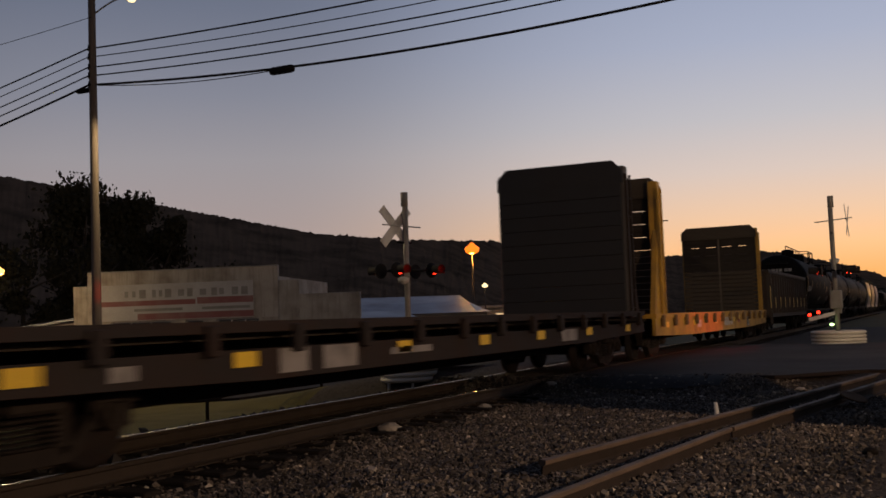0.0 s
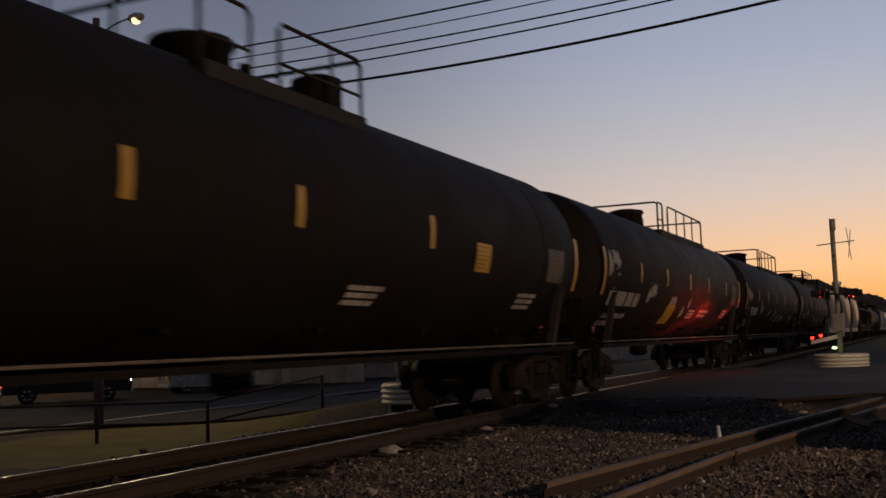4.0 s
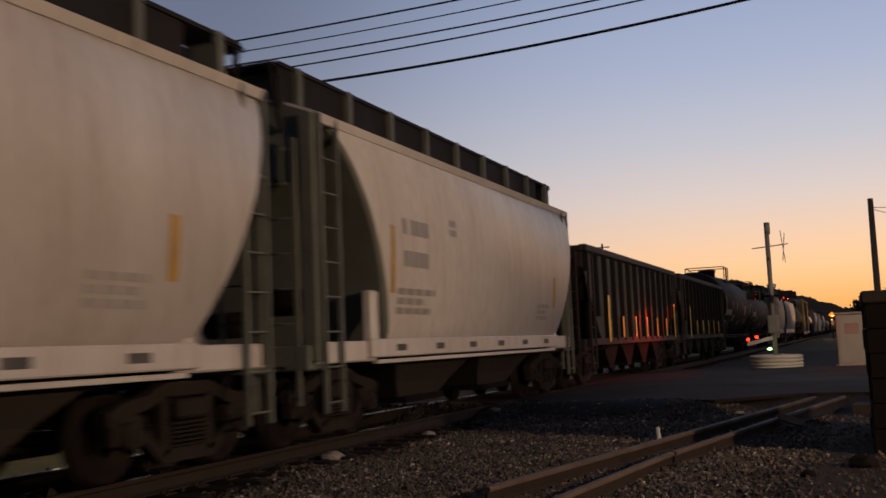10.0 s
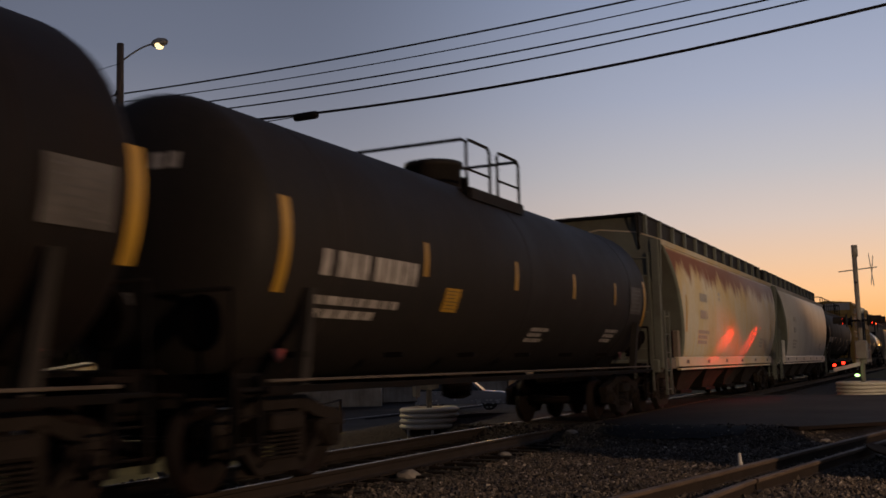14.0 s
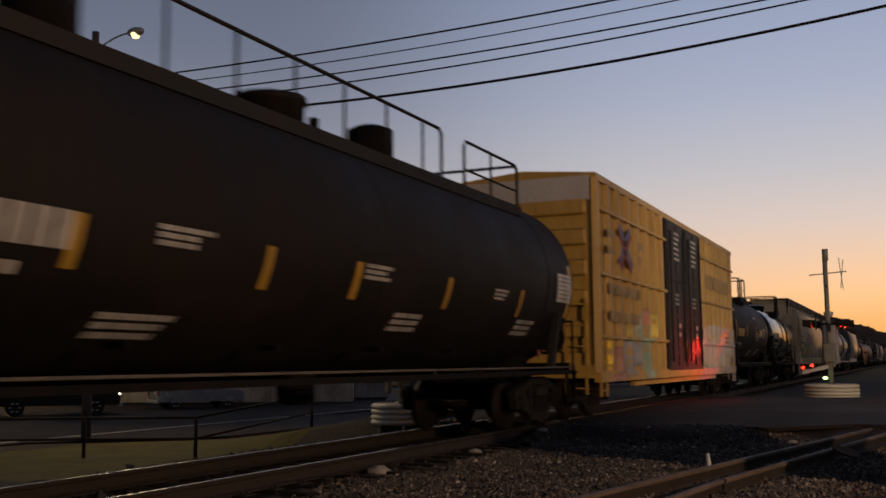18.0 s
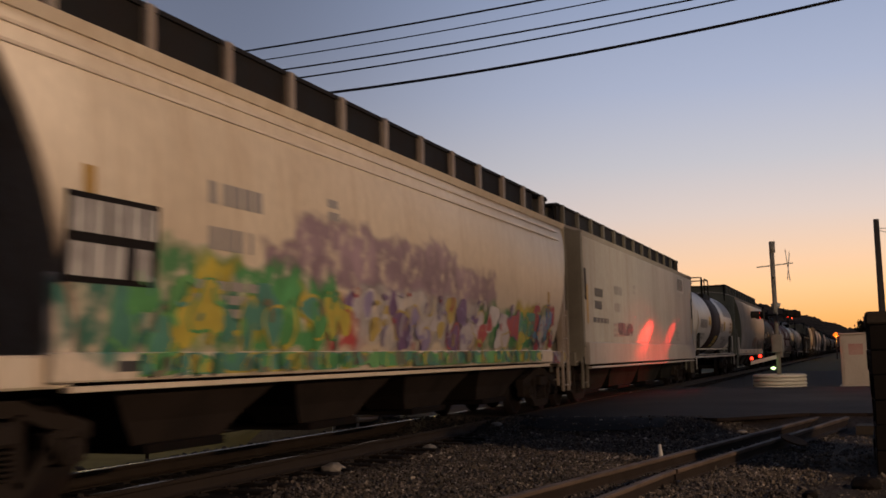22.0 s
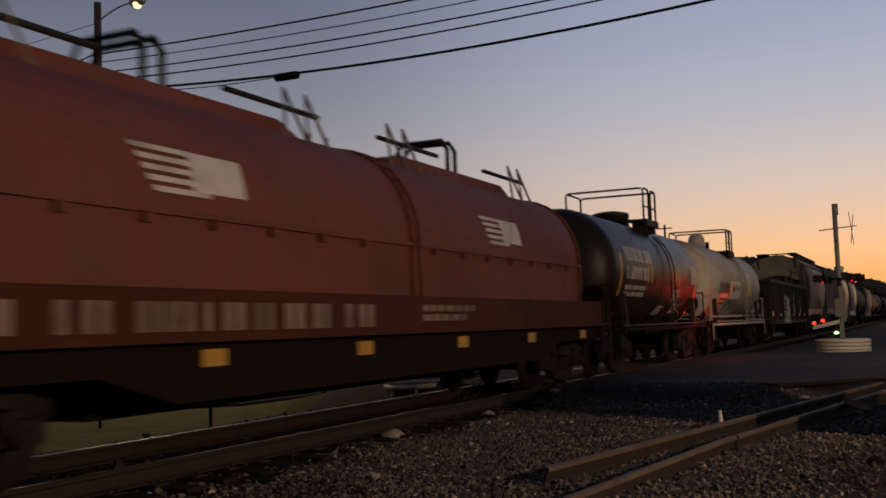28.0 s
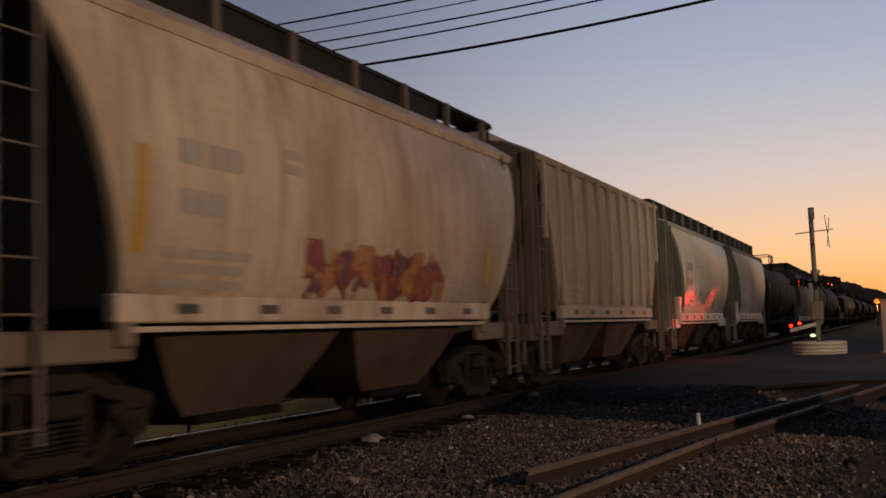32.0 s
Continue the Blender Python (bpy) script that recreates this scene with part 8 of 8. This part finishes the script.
    for s in (-1, 1):
        rings = []
        for x in (s * 1.38, s * 1.47):
            rings.append([bm.verts.new((x, y, z)) for y, z in ((-H, 0.82), (-H + 2.7, 0.82), (-H + 3.6, 0.56), (H - 3.6, 0.56), (H - 2.7, 0.82), (H, 0.82), (H, 1.1), (-H, 1.1))])
        skin(bm, rings)
    part("side_sill", bm, M_COILS, root)
    bm = bmesh.new()
    box(bm, (0, 0, 1.0), (2.7, 2 * H, 0.2))
    box(bm, (0, 0, 0.68), (1.5, 2 * H - 6.6, 0.5))
    for s in (-1, 1):
        box(bm, (0, s * (H - 0.05), 1.2), (2.9, 0.1, 0.6))
    part("underframe", bm, M_IRON, root)
    for s in (-1, 1):
        ladder(root, 1.55, s * (H - 0.1), 0.45, 1.6, 0.42, "y", M_FLATD)
    running_gear(root, L, L / 2 - 2.0)
    sk = lambda z: 1.535
    for k, w in enumerate((0.85, 0.6, 0.95, 0.8, 0.9, 0.65)):
        lettering(root, sk, -H * 0.82 + k * 1.02, 1.29, w, 0.25, M_LETC, 130 + k)
    lettering(root, sk, H * 0.1, 1.32, 1.6, 0.2, M_LETC, 32, 2)
    for k in range(6):
        mark(root, lambda z: 1.475, -H + 1.4 + (2 * H - 2.8) * k / 5, 0.93, 0.34, 0.15, M_YEL, "reflector", "yellow reflective plate")
    return root


# ---------------------------------------------------------------- the train, from the first car to the last
SPRAY_C = sprayed("spray_gondola", [(0.14, 0.42, 0.36), (0.16, 0.30, 0.46), (0.48, 0.26, 0.20), (0.5, 0.42, 0.14), (0.42, 0.38, 0.36), (0.46, 0.20, 0.26), (0.05, 0.05, 0.05), (0.2, 0.45, 0.42)])
SPRAY_H6 = sprayed("spray_green_yellow", [(0.10, 0.34, 0.10), (0.08, 0.25, 0.18), (0.55, 0.45, 0.06), (0.16, 0.42, 0.12), (0.20, 0.18, 0.10), (0.10, 0.30, 0.22)])
SPRAY_H6C = sprayed("spray_white_purple", [(0.55, 0.5, 0.5), (0.20, 0.12, 0.24), (0.5, 0.38, 0.10), (0.6, 0.56, 0.54), (0.42, 0.08, 0.08), (0.3, 0.25, 0.4)])
SPRAY_W = sprayed("spray_white", [(0.42, 0.41, 0.38), (0.36, 0.35, 0.33), (0.10, 0.09, 0.08), (0.45, 0.43, 0.40)])
SPRAY_H9 = sprayed("spray_red_orange", [(0.22, 0.05, 0.05), (0.40, 0.19, 0.05), (0.14, 0.05, 0.08), (0.28, 0.07, 0.05), (0.36, 0.14, 0.05)])
SPRAY_H8 = sprayed("spray_dark_red", [(0.12, 0.11, 0.10), (0.36, 0.06, 0.06), (0.42, 0.32, 0.30), (0.10, 0.14, 0.06), (0.15, 0.13, 0.12)])
SPRAY_D = sprayed("spray_dark", [(0.10, 0.10, 0.11), (0.16, 0.16, 0.17), (0.07, 0.07, 0.08)])
SPRAY_TK = sprayed("spray_pale", [(0.22, 0.21, 0.20), (0.3, 0.26, 0.2), (0.16, 0.15, 0.15), (0.26, 0.24, 0.22)])

bulkhead_flat(3.1, 20.7, M_FLATD, paint("bulkhead_black", (0.011, 0.011, 0.012), 0.7, 0, (0.022, 0.019, 0.018), 0.5), "long dark bulkhead flat car, empty, with a black bulkhead", 1, vents=False, inset=1.15, truck=2.3, belly=0.63, plates=(-8.2, -5.6, -2.4, 0.1, 2.5, 5.2, 8.0), bars=((-7.2, 0.3, 0.12), (-4.8, 0.5, 0.24), (-3.9, 0.7, 0.24), (-2.2, 1.1, 0.08), (4.0, 0.9, 0.2)))
bulkhead_flat(20.7, 38.4, M_FLATY, M_WOOD, "yellow bulkhead flat car, empty, with weathered board bulkheads", 2, inset=1.25)
root, sk, H = open_car(38.4, 52.6, 2.72, 0.86, M_GON, "brown gondola car covered in colourful graffiti", 17, seed=3, post_w=0.11, inner=5.79, sheetmat=M_GONM, rearmat=M_GONR)
graffiti(root, sk, H * 0.50, H * 0.97, 1.7, 2.25, SPRAY_W, 7, 30, 0.22)
graffiti(root, sk, H * 0.45, H * 0.9, 1.15, 1.5, SPRAY_H9, 8, 14, 0.25)
mark(root, lambda z: 1.58, -H + 0.12, 1.63, 0.22, 0.92, M_YELB, "reflector", "yellow reflective strip", 0.006)
for k in range(8):
    mark(root, lambda z: 1.58, -5.79 + 1.724 * k, 1.42, 0.15, 0.46, M_YELB, "reflector", "yellow reflective strip", 0.006)
root, sk, h = tank_car(52.6, 69.0, 1.5, 2.70, M_TANKD, "black tank car with a handrail along its top", (-1.4, -0.6, -0.1, 1.6), None, 11, (-5.6, -2.95, -0.6, 2.3), True,
                       ((-7.7, -5.8, 2.3, 0.36, 1), (-7.6, -6.0, 1.85, 0.32, 2)), ((3.9, 2.4, 0.5, 0.4, M_YEL), (6.9, 2.45, 0.8, 0.55, M_PANELD)), long_walk="end")
for k, (a, b, sd) in enumerate(((69.0, 85.0, 12), (85.0, 101.0, 13), (101.0, 116.4, 14))):
    root, sk, h = tank_car(a, b, 1.5, 2.70, M_TANK if k < 2 else M_TANKL, "black tank car with white stencils and a railed top platform", (-0.87, -0.33, 0.25, 4.7), None, sd,
                           (-5.0, -2.55, 0.05, 2.54, 5.3), True, ((-7.2, -4.9, 2.02, 0.36, 1), (-7.0, -5.4, 1.6, 0.3, 2), (2.0, 3.2, 1.82, 0.25, 2)),
                           ((6.6, 2.45, 0.8, 0.6, M_PANELD),) + (((-1.6, 1.75, 0.9, 0.45, M_YEL),) if k == 0 else ()))
    graffiti(root, sk, -7.9, -7.0, 2.1, 3.0, SPRAY_TK, 60 + k, 9, 0.3)
    graffiti(root, sk, -4.5, -3.7, 1.85, 2.35, SPRAY_TK, 70 + k, 9, 0.25)
    graffiti(root, sk, -2.0, -1.4, 1.7, 2.1, SPRAY_TK, 80 + k, 6, 0.2)
    graffiti(root, sk, -0.4, 0.5, 1.6, 2.1, SPRAY_TK, 90 + k, 8, 0.22)
for k, (a, b) in enumerate(((116.4, 127.4), (127.4, 138.4), (138.4, 149.4))):
    root, sk, H = covered_hopper(a, b, (M_HOP, M_HOP, M_HOPW)[k], "pale grey covered hopper car with rounded sides", bays=2, seed=20 + k * 7)
    if k == 0:
        graffiti(root, sk, -0.6, 0.2, 1.95, 2.35, SPRAY_D, 77, 22, 0.2)
        graffiti(root, sk, 0.35, 0.75, 2.0, 2.35, SPRAY_D, 78, 12, 0.16)
        graffiti(root, sk, 1.0, 2.7, 1.98, 2.38, SPRAY_D, 79, 34, 0.22)
for k, (a, b) in enumerate(((149.4, 161.4), (161.4, 173.5))):
    root, sk, H = open_car(a, b, 3.27, 1.06, M_COAL, "black open coal hopper car with ribbed sides and yellow strips", 14, 1.6, "open_hopper_car", "hopper car", 30 + k, 4, 0.10, sheetmat=M_COALS, postmat=M_TANKD)
    for j in range(7 - k):
        yy = -H + 2.0 + (2 * H - 2.6) * j / 6
        tall = j in (0, 6)
        mark(root, lambda z: 1.57, yy, 1.62 if tall else 1.42, 0.18 if tall else 0.16, 1.15 if tall else 0.55, M_YELB, "reflector", "yellow reflective strip", 0.008)
    for yy in (-H + 2.45, -H + 3.2):
        mark(root, sk, yy, 2.03, 0.46, 0.26, M_LETG, "stencil_panel", "dull pale stencil panel", 0.008)
        lettering(root, sk, yy, 1.45, 0.42, 0.26, M_WHT, int(yy * 9) + 60, 2, 0.8)
tank_car(173.5, 185.8, 1.5, 2.70, M_TANK, "black tank car with yellow panels and white stencils", (-1.2, -0.35, -0.05, 0.6), None, 15, (-3.1, -1.25, 1.56, 3.9), True, ((-5.9, -3.4, 2.25, 0.36, 1), (-5.4, -3.6, 1.75, 0.34, 2), (-5.0, -3.3, 1.35, 0.2, 2), (-2.7, -2.1, 2.0, 0.35, 2)), ((2.6, 2.45, 0.55, 0.5, M_YEL), (5.5, 2.55, 0.7, 0.5, M_PANELD)))
tank_car(185.8, 199.5, 1.40, 2.62, M_TANKL, "plain black tank car with a railed top platform", (-1.2, -0.38, -0.1, 0.75), None, 16, (-3.4, -0.6, 1.9, 4.2), True, ((-5.6, -3.5, 2.2, 0.34, 1), (-5.6, -3.9, 1.75, 0.28, 2)), ((-2.6, 1.95, 0.45, 0.3, M_YEL), (5.6, 2.35, 0.8, 0.55, M_PANELD)))
root, sk, H = covered_hopper(199.5, 215.2, M_HOPR, "beige covered hopper car, heavily stained yellow and rust", bays=4, seed=50, baymat=M_BAY, sillmat=M_SILLD, lad_top=2.3)
covered_hopper(215.2, 231.0, M_HOPW, "clean white covered hopper car with rounded sides", bays=4, seed=55, lad_top=2.3)
tank_car(231.0, 245.5, 1.44, 2.66, M_TANK, "black tank car with a long railed walkway", (-5.4, 2.5, 3.3, 5.5), None, 17, (-4.75, -2.34, -0.66, 1.73, 4.4), True, ((-6.5, -4.8, 2.1, 0.36, 1), (-6.5, -5.2, 1.72, 0.3, 2), (-3.9, -3.2, 2.18, 0.22, 3), (-0.5, 0.1, 2.15, 0.22, 3), (-4.2, -3.3, 1.42, 0.26, 3), (3.3, 3.8, 2.12, 0.2, 3)), ((6.6, 2.4, 0.75, 0.5, M_WHT),), long_walk=True, strip_z=-0.48)
box_car(245.5, 261.4, "yellow ribbed box car with black double doors and graffiti")
tank_car(261.4, 271.3, 1.27, 2.50, M_TANKL, "short dusty black tank car with yellow panels and white stencils", (-1.14, -0.72, -0.3, 0.5), None, 18, (-1.6, 0.75), True, ((-3.9, -2.4, 1.75, 0.3, 2), (0.97, 1.72, 2.15, 0.38, 3), (2.65, 3.55, 2.33, 0.5, 4), (0.7, 1.3, 2.92, 0.1, 1)), ((-3.0, 2.25, 1.5, 0.28, M_YEL), (2.13, 2.31, 0.7, 0.27, M_YELB)), lift=0.2)
tank_car(271.3, 280.7, 1.24, 2.45, M_TANKS, "short glossy black tank car with white stencils", (-0.48, 0.0, 0.26, 0.72), None, 19, (-1.77, -0.68), True, ((-3.4, -1.75, 2.34, 0.36, 1), (-3.4, -1.65, 1.90, 0.34, 2), (0.95, 2.1, 2.42, 0.4, 4), (2.4, 3.6, 1.72, 0.2, 2)), ((2.7, 2.15, 0.75, 0.30, M_YEL),), lift=0.2, side_ladder=True)
root, sk, H = covered_hopper(280.7, 296.1, M_HOPT, "tan covered hopper car with large green and purple graffiti", bays=4, seed=60, baymat=M_BAY, taper=1.5, bulge=0.16, endtop=M_ENDT, endmat=M_HOPB, lad_top=2.1)
for z in (3.55, 3.72):
    bm = bmesh.new()
    box(bm, (sk(z) + 0.012, 0, z), (0.03, 2 * H - 1.2, 0.03))
    part("eave_strip", bm, M_HOPT, root)
graffiti(root, sk, -6.3, -2.0, 1.2, 1.95, SPRAY_H6, 82, 44, 0.36)
graffiti(root, sk, -2.2, 4.6, 1.2, 2.05, SPRAY_H6C, 83, 80, 0.32)
graffiti(root, sk, 4.2, 5.6, 1.2, 1.95, SPRAY_H6, 84, 26, 0.3)
graffiti(root, sk, 5.4, 6.9, 1.2, 2.15, sprayed("spray_blue_white", [(0.10, 0.22, 0.42), (0.46, 0.44, 0.42), (0.36, 0.05, 0.06), (0.45, 0.40, 0.10), (0.05, 0.05, 0.05), (0.12, 0.26, 0.36)]), 89, 44, 0.3)
graffiti(root, lambda z: 1.46, -H * 0.72, H * 0.72, 1.04, 1.24, SPRAY_H6, 85, 170, 0.34)
graffiti(root, lambda z: 1.375, H - 1.55, H - 0.12, 0.98, 1.22, SPRAY_H6C, 95, 40, 0.25)
mark(root, sk, -6.32, 2.16, 1.15, 0.72, M_TANK, "dark_patch", "dark painted-over patch", 0.012)
lettering(root, lambda z: sk(z) + 0.01, -6.32, 2.16, 1.05, 0.62, M_WHT, 86, 2, 0.3)
root, sk, H = covered_hopper(296.1, 311.7, M_HOPG, "tall pale grey flat-sided covered hopper car", flat=True, taper=0.0, bays=4, seed=65, endmat=M_ENDF, endtop=M_ENDF, lad_top=2.0, sill_z=1.32, sill_h=0.5, baymat=M_BAYD, bay_low=0.47)
for yy in (-H + 0.3, H - 0.3):
    mark(root, sk, yy, 2.75, 0.2, 0.72, M_TANK, "grab_slot", "dark slot at the corner", 0.004)
mark(root, sk, 5.56, 3.49, 1.5, 0.55, M_WHT, "emblem_panel", "white emblem panel")
lettering(root, sk, 5.56, 3.49, 1.15, 0.4, M_BLK, 91)
lettering(root, sk, -6.75, 2.46, 0.85, 0.5, M_LETK, 93, 2)
lettering(root, sk, -6.6, 1.95, 1.6, 0.12, M_LETK, 94)
graffiti(root, sk, -4.75, -2.95, 1.62, 1.95, SPRAY_D, 92, 26, 0.24)
root, sk, h = tank_car(311.7, 324.1, 1.36, 2.56, M_TANKW, "white tank car with a broad dark brown band", (-1.2, -0.9, -0.25, 0.9), (-1.75, 1.25), 20, (-1.9,), True, ((-4.8, -3.0, 2.25, 0.42, 1), (-4.8, -3.2, 1.75, 0.3, 2), (1.35, 2.2, 2.17, 0.45, 4), (2.3, 3.6, 1.72, 0.16, 2)), ((-2.35, 2.4, 0.6, 0.36, M_YELB), (2.54, 2.26, 0.60, 0.44, M_YELB), (0.38, 1.49, 0.85, 0.62, M_YELB)), sill=M_HOPW)
mark(root, sk, 4.3, 3.18, 3.1, 0.80, M_PATCH, "painted_out_patch", "grey painted-over patch", 0.006)
mark(root, lambda z: sk(z) + 0.012, 1.07, 2.52, 0.2, 0.46, M_YEL, "reflector", "yellow reflective strip", 0.01)
lettering(root, sk, 5.3, 2.28, 0.65, 0.5, M_LETX, 165, 3)
root, sk, H = covered_hopper(324.1, 339.5, M_HOP, "pale grey covered hopper car with dark graffiti along its foot", bays=4, seed=70, lad_top=2.3)
graffiti(root, sk, -H * 0.05, H * 0.85, 1.25, 1.95, SPRAY_H8, 93, 110, 0.32)
tank_car(339.5, 350.2, 1.25, 2.45, M_TANK, "short black tank car with white stencils", (-1.4, -0.6, -0.2, 0.5), None, 21, (-1.6, 1.2), True, ((-4.0, -2.2, 2.2, 0.36, 1), (-4.0, -2.4, 1.7, 0.3, 2)), ((3.4, 2.35, 0.9, 0.6, M_WHT), (-1.0, 2.3, 0.8, 0.25, M_YEL)), lift=0.2)
coil_car(350.2, 365.4, "dark red covered coil car with two hoods")
tank_car(365.4, 374.8, 1.25, 2.45, M_TANKG, "short glossy black tank car with white lettering", (-0.38, 0.14, 0.34, 0.80), None, 22, (-1.45, -1.15, 1.35, 1.7), True, ((-3.3, -1.1, 2.68, 0.40, 1), (-3.3, -1.5, 2.26, 0.36, 1), (-3.3, -1.55, 1.86, 0.30, 2), (1.2, 2.0, 1.82, 0.36, 3)), ((3.45, 2.4, 0.85, 0.5, M_LETW),), over=0.5, dish=0.62, lift=0.28, side_ladder=True)
root, sk, h = tank_car(374.8, 385.4, 1.26, 2.47, M_TANKC, "rust-streaked grey tank car with a tall dome", (-0.05, 0.42, 0.56, 1.0), None, 23, (), False, (), ((-0.68, 2.13, 2.2, 0.60, M_SIGNW), (2.03, 2.40, 1.15, 0.86, M_SIGNW), (4.15, 2.40, 0.9, 0.33, M_SIGNW)), sill=M_HOPG, tall_dome=True, lift=0.1, side_ladder=True)
lettering(root, sk, -2.76, 2.12, 1.75, 0.34, M_BLK, 161)
lettering(root, sk, -2.6, 1.70, 1.3, 0.22, M_BLK, 162, 2)
mark(root, sk, -1.72, 2.10, 0.16, 0.56, M_YELB, "yellow_patch", "yellow painted corner", 0.022)
mark(root, sk, 2.2, 2.13, 0.62, 0.36, M_YELB, "yellow_patch", "yellow painted panel", 0.024)
graffiti(root, lambda z: sk(z) + 0.014, -1.35, 0.1, 2.0, 2.32, SPRAY_D, 163, 20, 0.2)
graffiti(root, sk, -1.9, 0.15, 1.42, 1.82, SPRAY_D, 164, 22, 0.22)
root, sk, H = open_car(385.4, 399.0, 2.63, 0.90, M_GONW, "dark brown gondola car with white graffiti", 15, seed=24, sheetmat=M_GONW)
for k, sk2 in enumerate((sk, lambda z: 1.58)):
    graffiti(root, sk2, 0.35, 0.75, 1.0, 2.3, SPRAY_W, 98 + k, 16, 0.2)
    graffiti(root, sk2, 2.95, 3.4, 1.1, 2.3, SPRAY_W, 101 + k, 10, 0.18)
mark(root, lambda z: 1.58, -7.05, 1.26, 0.44, 0.2, M_YELB, "reflector", "yellow reflective plate", 0.008)
for zz, hh in ((2.0, 0.23), (1.51, 0.21), (1.05, 0.25)):
    mark(root, sk, -5.35, zz, 0.64, hh, M_LETG, "painted_bar", "pale painted bar", 0.006)
for k in range(6):
    mark(root, lambda z: 1.58, -4.5 + 2.4 * k, 1.22, 0.4, 0.13, M_YELB, "reflector", "yellow reflective plate", 0.008)
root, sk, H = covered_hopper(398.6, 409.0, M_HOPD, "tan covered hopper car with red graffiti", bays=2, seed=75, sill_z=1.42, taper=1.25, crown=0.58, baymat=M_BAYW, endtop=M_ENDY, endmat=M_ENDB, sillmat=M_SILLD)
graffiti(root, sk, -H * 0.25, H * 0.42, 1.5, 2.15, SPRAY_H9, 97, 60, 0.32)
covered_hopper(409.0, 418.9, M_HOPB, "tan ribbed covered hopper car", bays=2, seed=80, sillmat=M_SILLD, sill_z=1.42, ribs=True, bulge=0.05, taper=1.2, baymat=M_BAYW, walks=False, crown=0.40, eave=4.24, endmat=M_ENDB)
root, sk, H = covered_hopper(418.9, 429.0, M_HOP, "pale covered hopper car with small bright graffiti", bays=2, seed=85, sill_z=1.3)
graffiti(root, sk, -H * 0.4, H * 0.4, 1.5, 2.2, SPRAY_C, 98, 30, 0.28)
covered_hopper(429.0, 438.8, M_HOP, "pale grey covered hopper car", bays=2, seed=88, sill_z=1.3)
LAST = 438.8
TAIL = ("t", "h", "t", "t", "o", "t", "t", "o", "t", "o", "t", "t", "o", "t", "t", "o", "t", "t")
for k, kind in enumerate(TAIL):
    ln = {"t": 13.5, "h": 13.0, "o": 12.2}[kind]
    a, b = LAST, LAST + ln
    LAST = b
    if k < 3:
        if kind == "t":
            tank_car(a, b, 1.45, 2.66, M_TANK, "black tank car far down the train", seed=100 + k, strips=(-3, 0, 3))
        else:
            covered_hopper(a, b, M_HOPB, "tan covered hopper car far down the train", bays=3, seed=100 + k)
    else:
        src = {"t": "tank_car", "h": "covered_hopper_car", "o": "open_hopper_car"}[kind]
        base = [c for c, _ in CARS if c.name.split(".")[0] == src][{"t": 3, "h": -2, "o": 1}[kind]]
        yc = PIV + KT * ((a + b) / 2 * U + 0.6 - PIV)
        CARS.append((copy_thing(base, pose(XT, yc, 0)), yc))


def motions():
    """The train runs past from the far end towards the near one."""
    for root, y in CARS:
        walk(root, [(t, pose(XT, y - train_way(t), 0)) for t in range(0, 33, 2)])


motions()
